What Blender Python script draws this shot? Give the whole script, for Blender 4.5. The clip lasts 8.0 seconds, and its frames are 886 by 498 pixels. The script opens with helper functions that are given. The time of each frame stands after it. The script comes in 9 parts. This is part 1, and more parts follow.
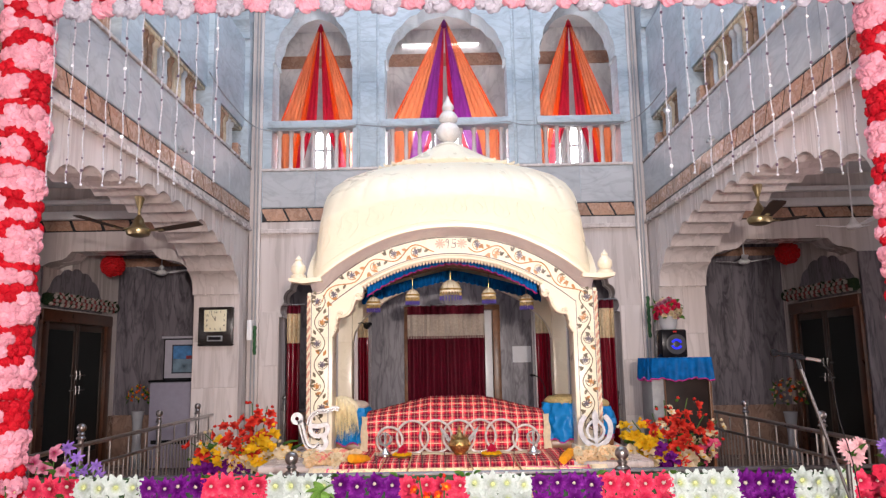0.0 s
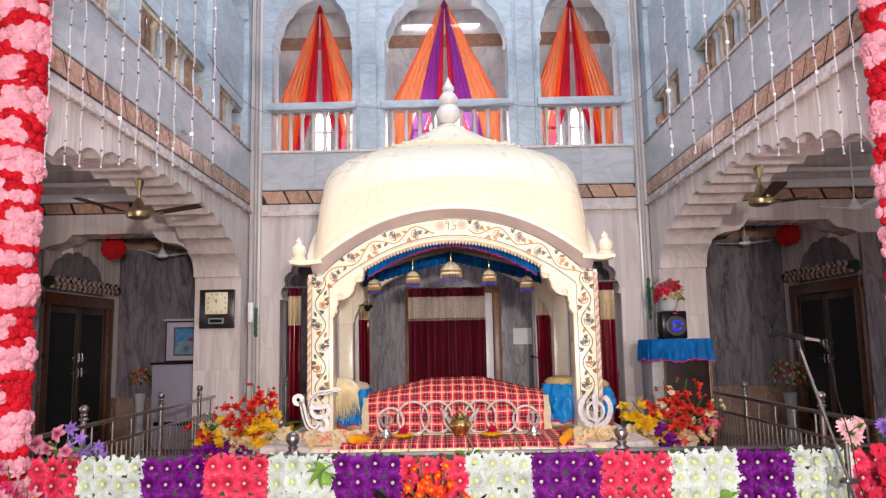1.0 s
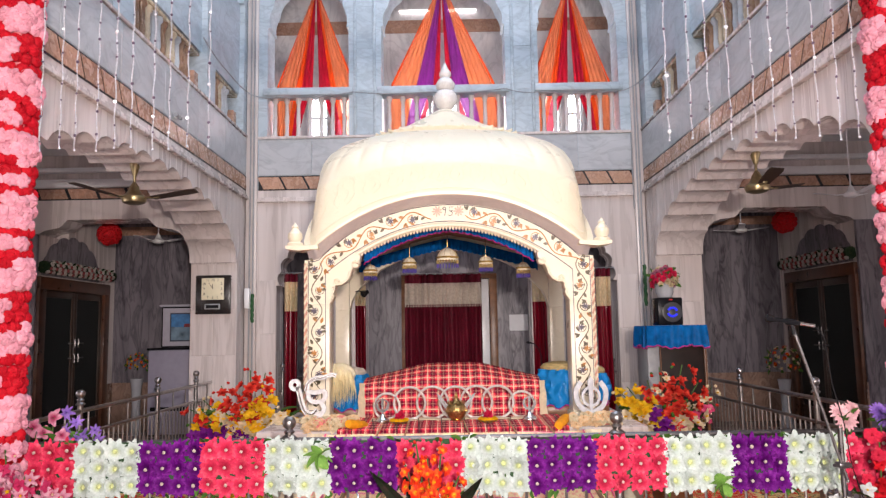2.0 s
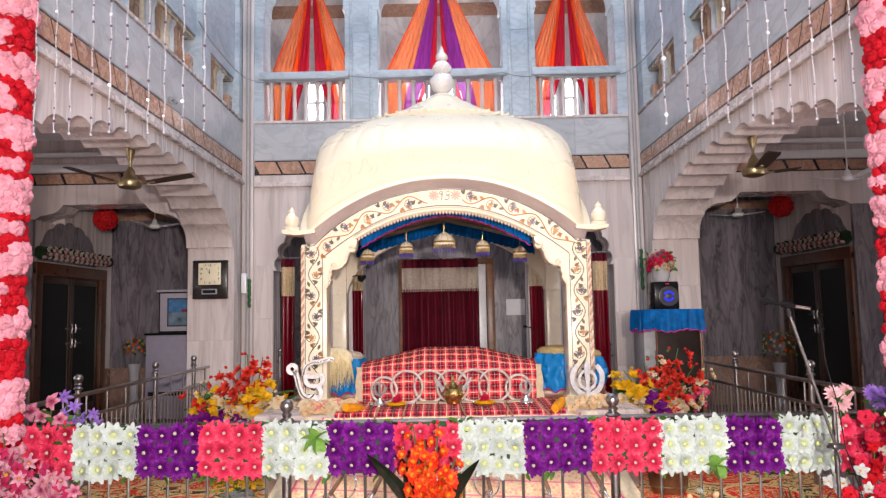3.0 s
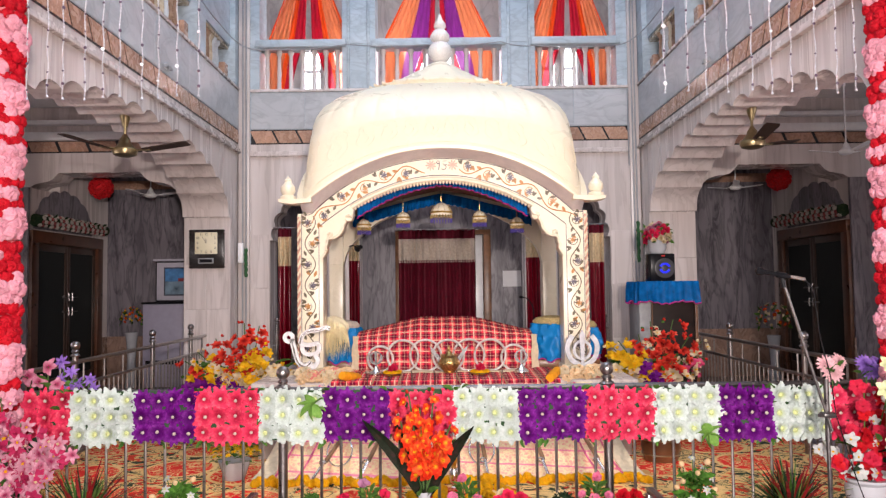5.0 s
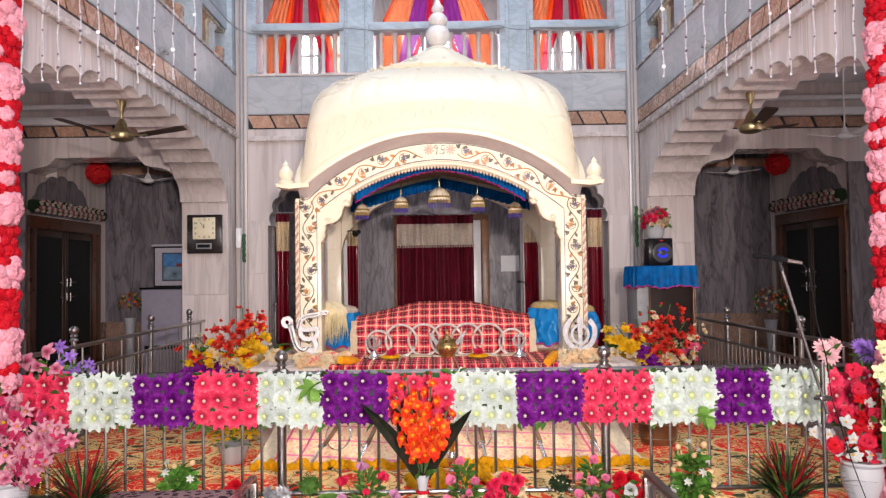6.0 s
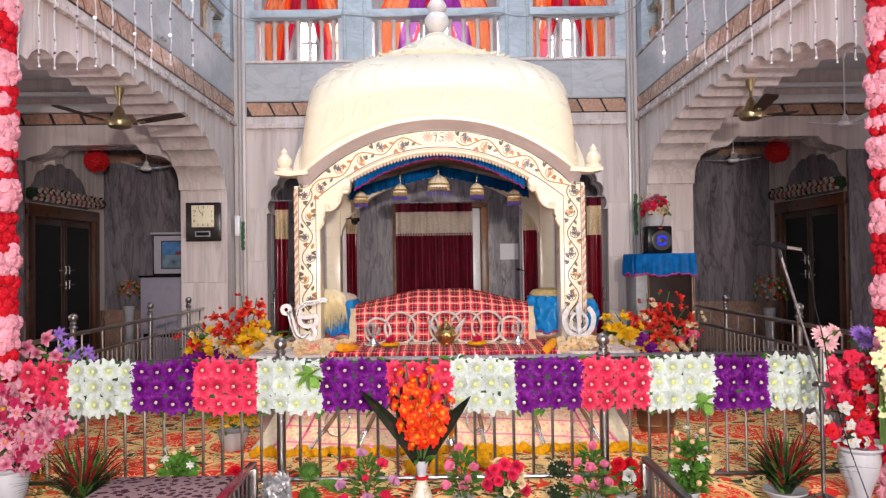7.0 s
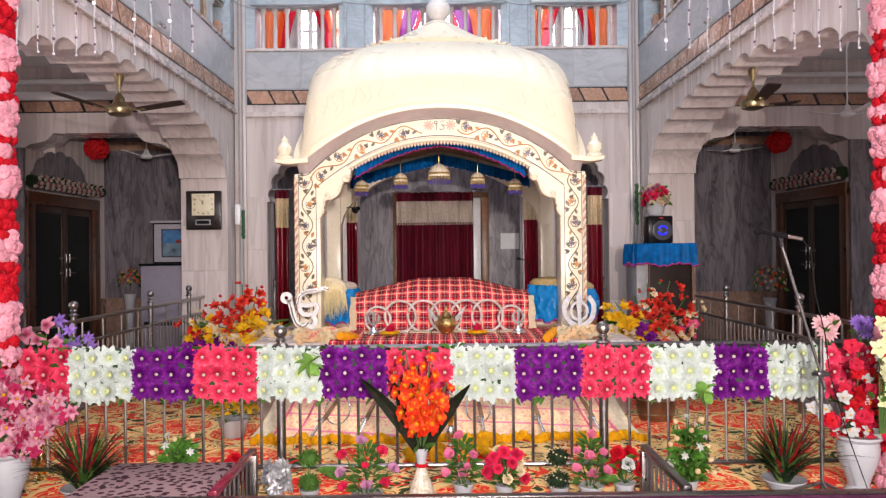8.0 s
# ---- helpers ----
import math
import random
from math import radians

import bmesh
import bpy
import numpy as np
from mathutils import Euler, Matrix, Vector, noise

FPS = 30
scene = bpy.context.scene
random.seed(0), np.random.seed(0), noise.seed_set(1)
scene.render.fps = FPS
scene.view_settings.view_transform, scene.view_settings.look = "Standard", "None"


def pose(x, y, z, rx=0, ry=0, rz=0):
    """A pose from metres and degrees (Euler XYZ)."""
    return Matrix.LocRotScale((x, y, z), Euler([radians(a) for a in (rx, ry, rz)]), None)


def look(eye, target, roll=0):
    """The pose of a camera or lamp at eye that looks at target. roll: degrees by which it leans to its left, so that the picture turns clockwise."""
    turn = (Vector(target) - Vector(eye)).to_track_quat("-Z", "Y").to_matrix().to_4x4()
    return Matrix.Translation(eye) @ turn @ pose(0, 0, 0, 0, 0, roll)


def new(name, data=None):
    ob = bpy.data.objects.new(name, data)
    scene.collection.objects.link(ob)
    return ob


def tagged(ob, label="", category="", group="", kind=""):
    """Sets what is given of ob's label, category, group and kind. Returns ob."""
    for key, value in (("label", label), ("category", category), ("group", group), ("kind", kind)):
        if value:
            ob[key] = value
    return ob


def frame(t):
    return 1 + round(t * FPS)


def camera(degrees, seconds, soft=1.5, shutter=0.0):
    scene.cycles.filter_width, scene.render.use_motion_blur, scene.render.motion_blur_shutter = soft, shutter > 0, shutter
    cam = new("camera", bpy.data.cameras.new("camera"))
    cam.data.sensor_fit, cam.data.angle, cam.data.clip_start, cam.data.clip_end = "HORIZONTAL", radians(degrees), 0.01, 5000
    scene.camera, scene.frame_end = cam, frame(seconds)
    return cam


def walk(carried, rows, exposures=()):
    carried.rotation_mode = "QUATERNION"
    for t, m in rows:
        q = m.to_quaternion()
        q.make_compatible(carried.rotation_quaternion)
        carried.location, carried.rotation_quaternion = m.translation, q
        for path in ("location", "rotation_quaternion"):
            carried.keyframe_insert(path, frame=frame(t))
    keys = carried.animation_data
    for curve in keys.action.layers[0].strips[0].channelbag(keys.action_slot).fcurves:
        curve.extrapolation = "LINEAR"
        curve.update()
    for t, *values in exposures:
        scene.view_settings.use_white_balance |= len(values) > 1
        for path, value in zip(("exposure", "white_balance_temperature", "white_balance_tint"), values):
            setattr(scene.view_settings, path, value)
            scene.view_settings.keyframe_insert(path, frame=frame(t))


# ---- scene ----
cam = camera(62.7, 8.0, soft=1.35)
PATH = [
    (0, (0.005, -0.007, 1.57), (-0.01, 1.971, 1.87), -1.0),
    (0.5, (0.011, -0.005, 1.566), (-0.007, 1.976, 1.845), -1.0),
    (1, (0.013, -0.002, 1.558), (-0.006, 1.982, 1.812), -1.1),
    (1.5, (0.011, 0.003, 1.552), (-0.004, 1.989, 1.788), -1.0),
    (3, (0.015, 0.003, 1.534), (0.012, 1.995, 1.713), -1.1),
    (3.5, (0.017, 0.005, 1.53), (0.016, 1.999, 1.688), -1.0),
    (4, (0.018, 0.007, 1.521), (0.018, 2.002, 1.662), -0.9),
    (4.5, (0.02, 0.01, 1.515), (0.021, 2.007, 1.637), -0.8),
    (5.8, (0.023, 0.01, 1.501), (0.029, 2.008, 1.574), -0.7),
    (6, (0.025, 0.01, 1.501), (0.032, 2.008, 1.565), -0.8),
    (6.5, (0.026, 0.013, 1.497), (0.035, 2.012, 1.546), -0.8),
    (7, (0.025, 0.015, 1.49), (0.034, 2.015, 1.523), -0.8),
    (7.5, (0.025, 0.018, 1.486), (0.033, 2.018, 1.503), -0.7),
    (8, (0.027, 0.023, 1.477), (0.034, 2.022, 1.483), -0.6),
]
walk(cam, [(t, look(e, g, r)) for t, e, g, r in PATH], exposures=[(0.0, 0.0, 6550, 20.0), (8.0, 0.0, 6550, 20.0)])

# ---- light ----
world = bpy.data.worlds.new("world")
scene.world = world
world.use_nodes = True
_w = world.node_tree
_sky = _w.nodes.new("ShaderNodeTexSky")
_sky.sky_type = 'NISHITA'
_sky.sun_disc = False
_sky.sun_elevation = radians(52)
_sky.sun_rotation = radians(160)
_w.links.new(_sky.outputs[0], _w.nodes["Background"].inputs[0])
_w.nodes["Background"].inputs[1].default_value = 0.12
scene.view_settings.exposure = 0.0


def area_lamp(name, place, target, w, h, power, colour):
    data = bpy.data.lights.new(name, 'AREA')
    data.shape, data.size, data.size_y, data.energy, data.color = 'RECTANGLE', w, h, power, colour
    ob = new(name, data)
    ob.matrix_world = look(place, target)
    return ob


sun = bpy.data.lights.new("sun", 'SUN')
sun.energy, sun.angle, sun.color = 0.8, radians(12), (1.0, 0.95, 0.88)
new("sun", sun).matrix_world = look((2, 12, 10), (0, 0, 0))
# daylight through the roof lantern over the court and the gallery windows
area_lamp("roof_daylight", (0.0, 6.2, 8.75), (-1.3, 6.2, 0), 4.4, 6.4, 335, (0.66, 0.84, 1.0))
# two lamps added behind the camera, unseen, to light the shrine's front
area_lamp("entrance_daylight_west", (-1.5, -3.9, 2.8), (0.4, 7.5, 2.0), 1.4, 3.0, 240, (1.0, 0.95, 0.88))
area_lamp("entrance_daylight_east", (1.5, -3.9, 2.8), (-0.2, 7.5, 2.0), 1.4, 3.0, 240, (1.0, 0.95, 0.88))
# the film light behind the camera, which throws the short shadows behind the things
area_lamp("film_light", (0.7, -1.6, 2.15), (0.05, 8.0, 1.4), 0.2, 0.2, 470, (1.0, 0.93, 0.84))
# added aisle lamps, unseen, to brighten the aisle ceilings and cross arches
area_lamp("aisle_daylight_west", (-6.05, 6.3, 1.75), (-4.4, 5.2, 3.9), 2.6, 1.5, 42, (1.0, 0.92, 0.97))
area_lamp("aisle_daylight_east", (6.05, 6.3, 1.75), (4.4, 5.2, 3.9), 2.6, 1.5, 42, (1.0, 0.92, 0.97))
area_lamp("gallery_daylight", (0.0, 12.82, 4.95), (0.0, 10.0, 5.3), 5.2, 0.9, 88, (1.0, 0.98, 0.95))

# added lamp under the corridor ceiling, unseen behind the shrine, brightening the rear wall
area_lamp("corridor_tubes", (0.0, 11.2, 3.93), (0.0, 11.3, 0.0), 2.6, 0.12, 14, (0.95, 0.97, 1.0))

# ---- materials ----


def nodes_of(name):
    m = bpy.data.materials.new(name)
    m.use_nodes = True
    t = m.node_tree
    return m, t, t.nodes["Principled BSDF"]


def node(t, kind, **kw):
    n = t.nodes.new("ShaderNode" + kind)
    for k, v in kw.items():
        n.inputs[k].default_value = v
    return n


def ramp(t, src, stops):
    r = t.nodes.new("ShaderNodeValToRGB")
    e = r.color_ramp.elements
    while len(e) < len(stops):
        e.new(0.5)
    for el, (p, c) in zip(e, stops):
        el.position, el.color = p, (*c, 1)
    t.links.new(src, r.inputs[0])
    return r.outputs[0]


def coords(t, scale=(1, 1, 1), rot=(0, 0, 0), which="Object"):
    tc = t.nodes.new("ShaderNodeTexCoord")
    mp = t.nodes.new("ShaderNodeMapping")
    mp.inputs["Scale"].default_value = scale
    mp.inputs["Rotation"].default_value = rot
    t.links.new(tc.outputs[which], mp.inputs[0])
    return mp.outputs[0]


def mixed(t, a, b, fac, mode='MIX'):
    n = t.nodes.new("ShaderNodeMix")
    n.data_type, n.blend_type = 'RGBA', mode
    for sock, v in ((n.inputs[6], a), (n.inputs[7], b), (n.inputs[0], fac)):
        if isinstance(v, (tuple, float, int)):
            sock.default_value = (*v, 1) if isinstance(v, tuple) else v
        else:
            t.links.new(v, sock)
    return n.outputs[2]


def bump(t, b, height, strength, dist=0.01):
    n = node(t, "Bump", Strength=strength, Distance=dist)
    t.links.new(height, n.inputs["Height"])
    t.links.new(n.outputs[0], b.inputs["Normal"])


def plain(name, colour, rough=0.5, metal=0.0, vary=0.12, scale=14.0, relief=0.15, sheen=0.0, piece=0.0, trans=0.0):
    """A surface of one colour with fine mottling at two scales, relief and uneven gloss."""
    m, t, b = nodes_of(name)
    v = coords(t)
    n1 = node(t, "TexNoise", Scale=scale, Detail=6.0)
    n2 = node(t, "TexNoise", Scale=scale * 0.13, Detail=3.0)
    for n in (n1, n2):
        t.links.new(v, n.inputs["Vector"])
    lo = tuple(c * (1 - vary) for c in colour)
    hi = tuple(min(1, c * (1 + vary)) for c in colour)
    c1 = ramp(t, n1.outputs[0], [(0.3, lo), (0.7, hi)])
    c2 = ramp(t, n2.outputs[0], [(0.35, tuple([1 - vary] * 3)), (0.65, (1, 1, 1))])
    col = mixed(t, c1, c2, 1.0, 'MULTIPLY')
    if piece:
        oi = t.nodes.new("ShaderNodeObjectInfo")
        pr = ramp(t, oi.outputs["Random"], [(0.0, tuple([1 - piece] * 3)), (1.0, (1, 1, 1))])
        col = mixed(t, col, pr, 1.0, 'MULTIPLY')
    t.links.new(col, b.inputs["Base Color"])
    b.inputs["Metallic"].default_value = metal
    rr = node(t, "MapRange")
    rr.inputs[3].default_value, rr.inputs[4].default_value = max(0.02, rough - 0.08), min(1, rough + 0.08)
    t.links.new(n1.outputs[0], rr.inputs[0])
    t.links.new(rr.outputs[0], b.inputs["Roughness"])
    b.inputs["Sheen Weight"].default_value = sheen
    if rough > 0.38 and not metal:
        b.inputs["Specular IOR Level"].default_value = 0.25
    if trans:
        b.inputs["Transmission Weight"].default_value = trans
    if relief:
        bump(t, b, n1.outputs[0], relief, 0.004)
    return m


def marble(name, light, dark, vein, stretch=(1, 1, 1), rot=(0, 0, 0), scale=1.6, vein_amount=0.5, rough=0.25, piece=0.1, swirl=1.0):
    """Polished stone: cloudy ground, drawn-out veins of two sizes."""
    m, t, b = nodes_of(name)
    oi = t.nodes.new("ShaderNodeObjectInfo")
    v = coords(t, stretch, rot)
    add = t.nodes.new("ShaderNodeVectorMath")
    add.operation = 'ADD'
    mul = t.nodes.new("ShaderNodeVectorMath")
    mul.operation = 'SCALE'
    cmb = t.nodes.new("ShaderNodeCombineXYZ")
    for i in range(3):
        t.links.new(oi.outputs["Random"], cmb.inputs[i])
    t.links.new(cmb.outputs[0], mul.inputs[0])
    mul.inputs["Scale"].default_value = 17.0
    t.links.new(v, add.inputs[0])
    t.links.new(mul.outputs[0], add.inputs[1])
    n1 = node(t, "TexNoise", Scale=scale, Detail=5.0, Roughness=0.5, Distortion=0.8 * swirl)
    n2 = node(t, "TexNoise", Scale=scale * 2.2, Detail=5.0, Roughness=0.55, Distortion=1.6 * swirl)
    n3 = node(t, "TexNoise", Scale=scale * 0.8, Detail=4.0, Distortion=1.6 * swirl)
    for n in (n1, n2, n3):
        t.links.new(add.outputs[0], n.inputs["Vector"])
    ground = ramp(t, n1.outputs[0], [(0.3, dark), (0.62, light)])
    v1 = ramp(t, n2.outputs[0], [(0.44, (0, 0, 0)), (0.495, (1, 1, 1)), (0.51, (1, 1, 1)), (0.57, (0, 0, 0))])
    v2 = ramp(t, n3.outputs[0], [(0.46, (0, 0, 0)), (0.5, (1, 1, 1)), (0.54, (0, 0, 0))])
    vm = mixed(t, v1, v2, 0.45)
    amt = t.nodes.new("ShaderNodeMath")
    amt.operation = 'MULTIPLY'
    t.links.new(vm, amt.inputs[0])
    amt.inputs[1].default_value = vein_amount
    col = mixed(t, ground, vein, amt.outputs[0])
    pr = ramp(t, oi.outputs["Random"], [(0.0, tuple([1 - piece] * 3)), (1.0, (1, 1, 1))])
    col = mixed(t, col, pr, 1.0, 'MULTIPLY')
    t.links.new(col, b.inputs["Base Color"])
    rr = ramp(t, n2.outputs[0], [(0.3, tuple([rough - 0.07] * 3)), (0.7, tuple([rough + 0.1] * 3))])
    t.links.new(rr, b.inputs["Roughness"])
    bump(t, b, n2.outputs[0], 0.04, 0.004)
    return m


WHITE_MARBLE = marble("white_marble", (0.67, 0.605, 0.58), (0.54, 0.475, 0.45), (0.34, 0.285, 0.26), (1.8, 1.8, 0.13), scale=1.5, vein_amount=0.42, swirl=0.35)
BLUE_MARBLE = marble("pale_blue_marble", (0.47, 0.55, 0.6), (0.375, 0.45, 0.495), (0.24, 0.28, 0.32), (0.8, 0.8, 1.6), (0.5, 0.75, 0.3), scale=1.1, vein_amount=0.6, rough=0.45)
PARAPET_MARBLE = marble("pale_grey_marble", (0.485, 0.5, 0.515), (0.4, 0.415, 0.435), (0.255, 0.265, 0.28), (0.75, 0.75, 1.5), (0.5, 0.75, 0.3), scale=1.0, vein_amount=0.5, rough=0.45)
GREY_MARBLE = marble("grey_marble", (0.235, 0.212, 0.235), (0.13, 0.115, 0.135), (0.036, 0.03, 0.04), (3.0, 3.0, 0.62), (0.0, 0.5, 0.0), scale=1.15, vein_amount=0.9, swirl=0.6, rough=0.42)
PINK_STONE = marble("pink_brown_marble", (0.54, 0.32, 0.22), (0.4, 0.23, 0.16), (0.2, 0.12, 0.09), (2, 2, 2), scale=2.2, vein_amount=0.5, piece=0.25)
DADO_STONE = marble("brown_dado_marble", (0.36, 0.235, 0.18), (0.25, 0.165, 0.13), (0.14, 0.09, 0.07), (2, 2, 1), scale=1.5, vein_amount=0.5)
BLACK_STONE = plain("black_stone", (0.03, 0.03, 0.033), 0.25)
CREAM_MARBLE = marble("cream_marble", (0.82, 0.74, 0.57), (0.79, 0.7, 0.52), (0.7, 0.6, 0.45), (1, 1, 1), scale=1.2, vein_amount=0.2, rough=0.3, piece=0.02)
PLASTER = plain("white_ceiling_paint", (0.74, 0.74, 0.74), 0.8, vary=0.05)
STEEL = plain("brushed_steel", (0.3, 0.275, 0.265), 0.3, 1.0, vary=0.1, scale=40, relief=0.03)
BRASS = plain("brass", (0.36, 0.29, 0.16), 0.34, 1.0, vary=0.15, scale=25, relief=0.05)
GOLD = plain("polished_gold", (0.83, 0.56, 0.2), 0.2, 1.0, vary=0.1, scale=30, relief=0.05)
SILVER = plain("polished_silver", (0.78, 0.77, 0.75), 0.2, 1.0, vary=0.08, scale=30, relief=0.05)
BLADE = plain("dark_brown_metal", (0.04, 0.024, 0.017), 0.55, 0.0)
WOOD = plain("varnished_wood", (0.2, 0.085, 0.035), 0.35, vary=0.3, scale=9)
DARK_WOOD = plain("dark_wood", (0.05, 0.025, 0.016), 0.35, vary=0.3, scale=9)
WHITE_PAINT = plain("white_enamel", (0.8, 0.8, 0.8), 0.3, vary=0.04)
CERAMIC = plain("white_ceramic", (0.4, 0.41, 0.44), 0.18, vary=0.05, scale=6, relief=0.02)
DULL_STEEL = plain("dull_steel", (0.15, 0.14, 0.14), 0.3, 0.95, vary=0.15, scale=40, relief=0.03)
BLACK_PLASTIC = plain("black_plastic", (0.009, 0.009, 0.011), 0.22, relief=0.02)
BLACK_PLASTIC.node_tree.nodes["Principled BSDF"].inputs["Specular IOR Level"].default_value = 0.12
GREY_PLASTIC = plain("grey_plastic", (0.3, 0.31, 0.32), 0.45)
MAROON_CLOTH = plain("maroon_satin", (0.12, 0.003, 0.014), 0.62, vary=0.25, scale=30)
IVORY_CLOTH = plain("ivory_satin", (0.55, 0.46, 0.37), 0.5, vary=0.15, scale=30, sheen=0.3)
NAVY_CLOTH = plain("deep_blue_satin", (0.0, 0.13, 0.42), 0.55, vary=0.3, scale=12)
GOLD_CLOTH = plain("gold_brocade", (0.5, 0.33, 0.09), 0.5, vary=0.5, scale=60)
RED_SATIN = plain("crimson_satin", (0.17, 0.003, 0.012), 0.24, vary=0.06, scale=3, relief=0.0)
CABINET_WOOD = plain("dark_cabinet_laminate", (0.022, 0.011, 0.008), 0.6, vary=0.3, scale=9)
BOLSTER_SATIN = plain("bright_blue_satin", (0.0, 0.19, 0.5), 0.4, vary=0.15, scale=9, relief=0.1)
BLUE_CLOTH = plain("blue_satin", (0.0, 0.1, 0.31), 0.42, vary=0.3, scale=12)
MAGENTA_TRIM = plain("magenta_trim", (0.45, 0.03, 0.2), 0.4)
CREAM_CLOTH = plain("cream_cloth", (0.7, 0.58, 0.4), 0.8, vary=0.12, scale=30)
GLASS_DARK = plain("dark_door_glass", (0.02, 0.022, 0.022), 0.38, vary=0.1, relief=0.0)
GLASS_DARK.node_tree.nodes["Principled BSDF"].inputs["Specular IOR Level"].default_value = 0.06
for _m in (BLUE_CLOTH, NAVY_CLOTH):
    _m.node_tree.nodes["Principled BSDF"].inputs["Specular IOR Level"].default_value = 0.05
GREEN_CLOTH = plain("green_plastic", (0.02, 0.09, 0.03), 0.5)
DOOR_WOOD = plain("red_brown_door_wood", (0.1, 0.035, 0.016), 0.3, vary=0.3, scale=9)
CLOCK_WOOD = plain("black_brown_clock_case", (0.012, 0.008, 0.007), 0.25, vary=0.3, scale=20, relief=0.05)

# ---- mesh helpers ----


def link(name, mesh, parent=None):
    ob = new(name, mesh)
    if parent is not None:
        ob.parent = parent
    return ob


def to_mesh(name, bm, mat, smooth=None):
    bmesh.ops.recalc_face_normals(bm, faces=bm.faces)
    me = bpy.data.meshes.new(name)
    bm.to_mesh(me)
    bm.free()
    for mm in (mat if isinstance(mat, (list, tuple)) else [mat]):
        me.materials.append(mm)
    if smooth is not None:
        me.shade_smooth()
        if smooth > 0:
            me.set_sharp_from_angle(angle=radians(smooth))
    return me


def part(name, bm, mat, parent, label="", smooth=35):
    ob = link(name, to_mesh(name, bm, mat, smooth), parent)
    if label:
        tagged(ob, label)
    return ob


def shared(name, mesh, parent, m=None, label=""):
    """A piece on shared mesh data."""
    ob = link(name, mesh, parent)
    if m is not None:
        ob.matrix_basis = m
    if label:
        tagged(ob, label)
    return ob


def thing(name, label, category, place=(0, 0, 0), group="", turn=0.0):
    ob = new(name)
    ob.empty_display_size = 0.1
    ob.location = place
    ob.rotation_euler = (0, 0, radians(turn))
    return tagged(ob, label, category, group)


def structure(name, bm, mat, label, category, smooth=35):
    ob = new(name, to_mesh(name, bm, mat, smooth))
    return tagged(ob, label, category, kind="structure")


def box(bm, x0, x1, y0, y1, z0, z1, bevel=0.0):
    vs = [bm.verts.new((x, y, z)) for z in (z0, z1) for x, y in ((x0, y0), (x1, y0), (x1, y1), (x0, y1))]
    fs = [bm.faces.new([vs[i] for i in f]) for f in ((3, 2, 1, 0), (4, 5, 6, 7), (0, 1, 5, 4), (1, 2, 6, 5), (2, 3, 7, 6), (3, 0, 4, 7))]
    if bevel:
        es = list({e for f in fs for e in f.edges})
        bmesh.ops.bevel(bm, geom=es, offset=bevel, segments=2, affect='EDGES', profile=0.5)


def boxed(*a, bevel=0.0):
    bm = bmesh.new()
    box(bm, *a, bevel=bevel)
    return bm


def prism(bm, poly, axis, d0, d1):
    """A flat outline (u, z) drawn out along y (axis 'y': u is x) or along x (axis 'x': u is y)."""
    def at(u, z, d):
        return (u, d, z) if axis == 'y' else ((d, u, z) if axis == 'x' else (u, z, d))
    a = [bm.verts.new(at(u, z, d0)) for u, z in poly]
    b = [bm.verts.new(at(u, z, d1)) for u, z in poly]
    bm.faces.new(a)
    bm.faces.new(list(reversed(b)))
    n = len(poly)
    for i in range(n):
        bm.faces.new((a[i], b[i], b[(i + 1) % n], a[(i + 1) % n]))


def lathe(bm, profile, seg=20, centre=(0, 0, 0), squash=1.0):
    """Turned form from (radius, z) pairs."""
    cx, cy, cz = centre
    rings = []
    for r, z in profile:
        if r < 1e-5:
            rings.append([bm.verts.new((cx, cy, cz + z))])
        else:
            rings.append([bm.verts.new((cx + r * math.cos(2 * math.pi * i / seg), cy + squash * r * math.sin(2 * math.pi * i / seg), cz + z)) for i in range(seg)])
    for a, b in zip(rings, rings[1:]):
        for i in range(seg):
            j = (i + 1) % seg
            if len(a) == 1 and len(b) == 1:
                continue
            if len(a) == 1:
                bm.faces.new((a[0], b[j], b[i]))
            elif len(b) == 1:
                bm.faces.new((a[i], a[j], b[0]))
            else:
                bm.faces.new((a[i], a[j], b[j], b[i]))
    if len(rings[0]) > 1:
        bm.faces.new(list(reversed(rings[0])))
    if len(rings[-1]) > 1:
        bm.faces.new(rings[-1])


def tube(bm, pts, r, seg=8, closed=False):
    """A round bar along points; r may be a number or one radius a point."""
    pts = [Vector(p) for p in pts]
    n = len(pts)
    rs = [float(r)] * n if isinstance(r, (int, float)) else [float(q) for q in r]
    rings = []
    up = Vector((0.013, 0.021, 1))
    for i, p in enumerate(pts):
        if closed:
            d = pts[(i + 1) % n] - pts[i - 1]
        else:
            d = pts[min(i + 1, n - 1)] - pts[max(i - 1, 0)]
        d.normalize()
        ref = up if abs(d.dot(up.normalized())) < 0.95 else Vector((1, 0.02, 0.01))
        a = d.cross(ref).normalized()
        b = d.cross(a)
        rings.append([bm.verts.new(p + rs[i] * (math.cos(2 * math.pi * k / seg) * a + math.sin(2 * math.pi * k / seg) * b)) for k in range(seg)])
    for i in range(n if closed else n - 1):
        a, b = rings[i], rings[(i + 1) % n]
        for k in range(seg):
            bm.faces.new((a[k], a[(k + 1) % seg], b[(k + 1) % seg], b[k]))
    if not closed:
        bm.faces.new(list(reversed(rings[0])))
        bm.faces.new(rings[-1])


def sheet(bm, rows):
    """A surface through rows of points."""
    vv = [[bm.verts.new(p) for p in row] for row in rows]
    for a, b in zip(vv, vv[1:]):
        for i in range(len(a) - 1):
            bm.faces.new((a[i], a[i + 1], b[i + 1], b[i]))


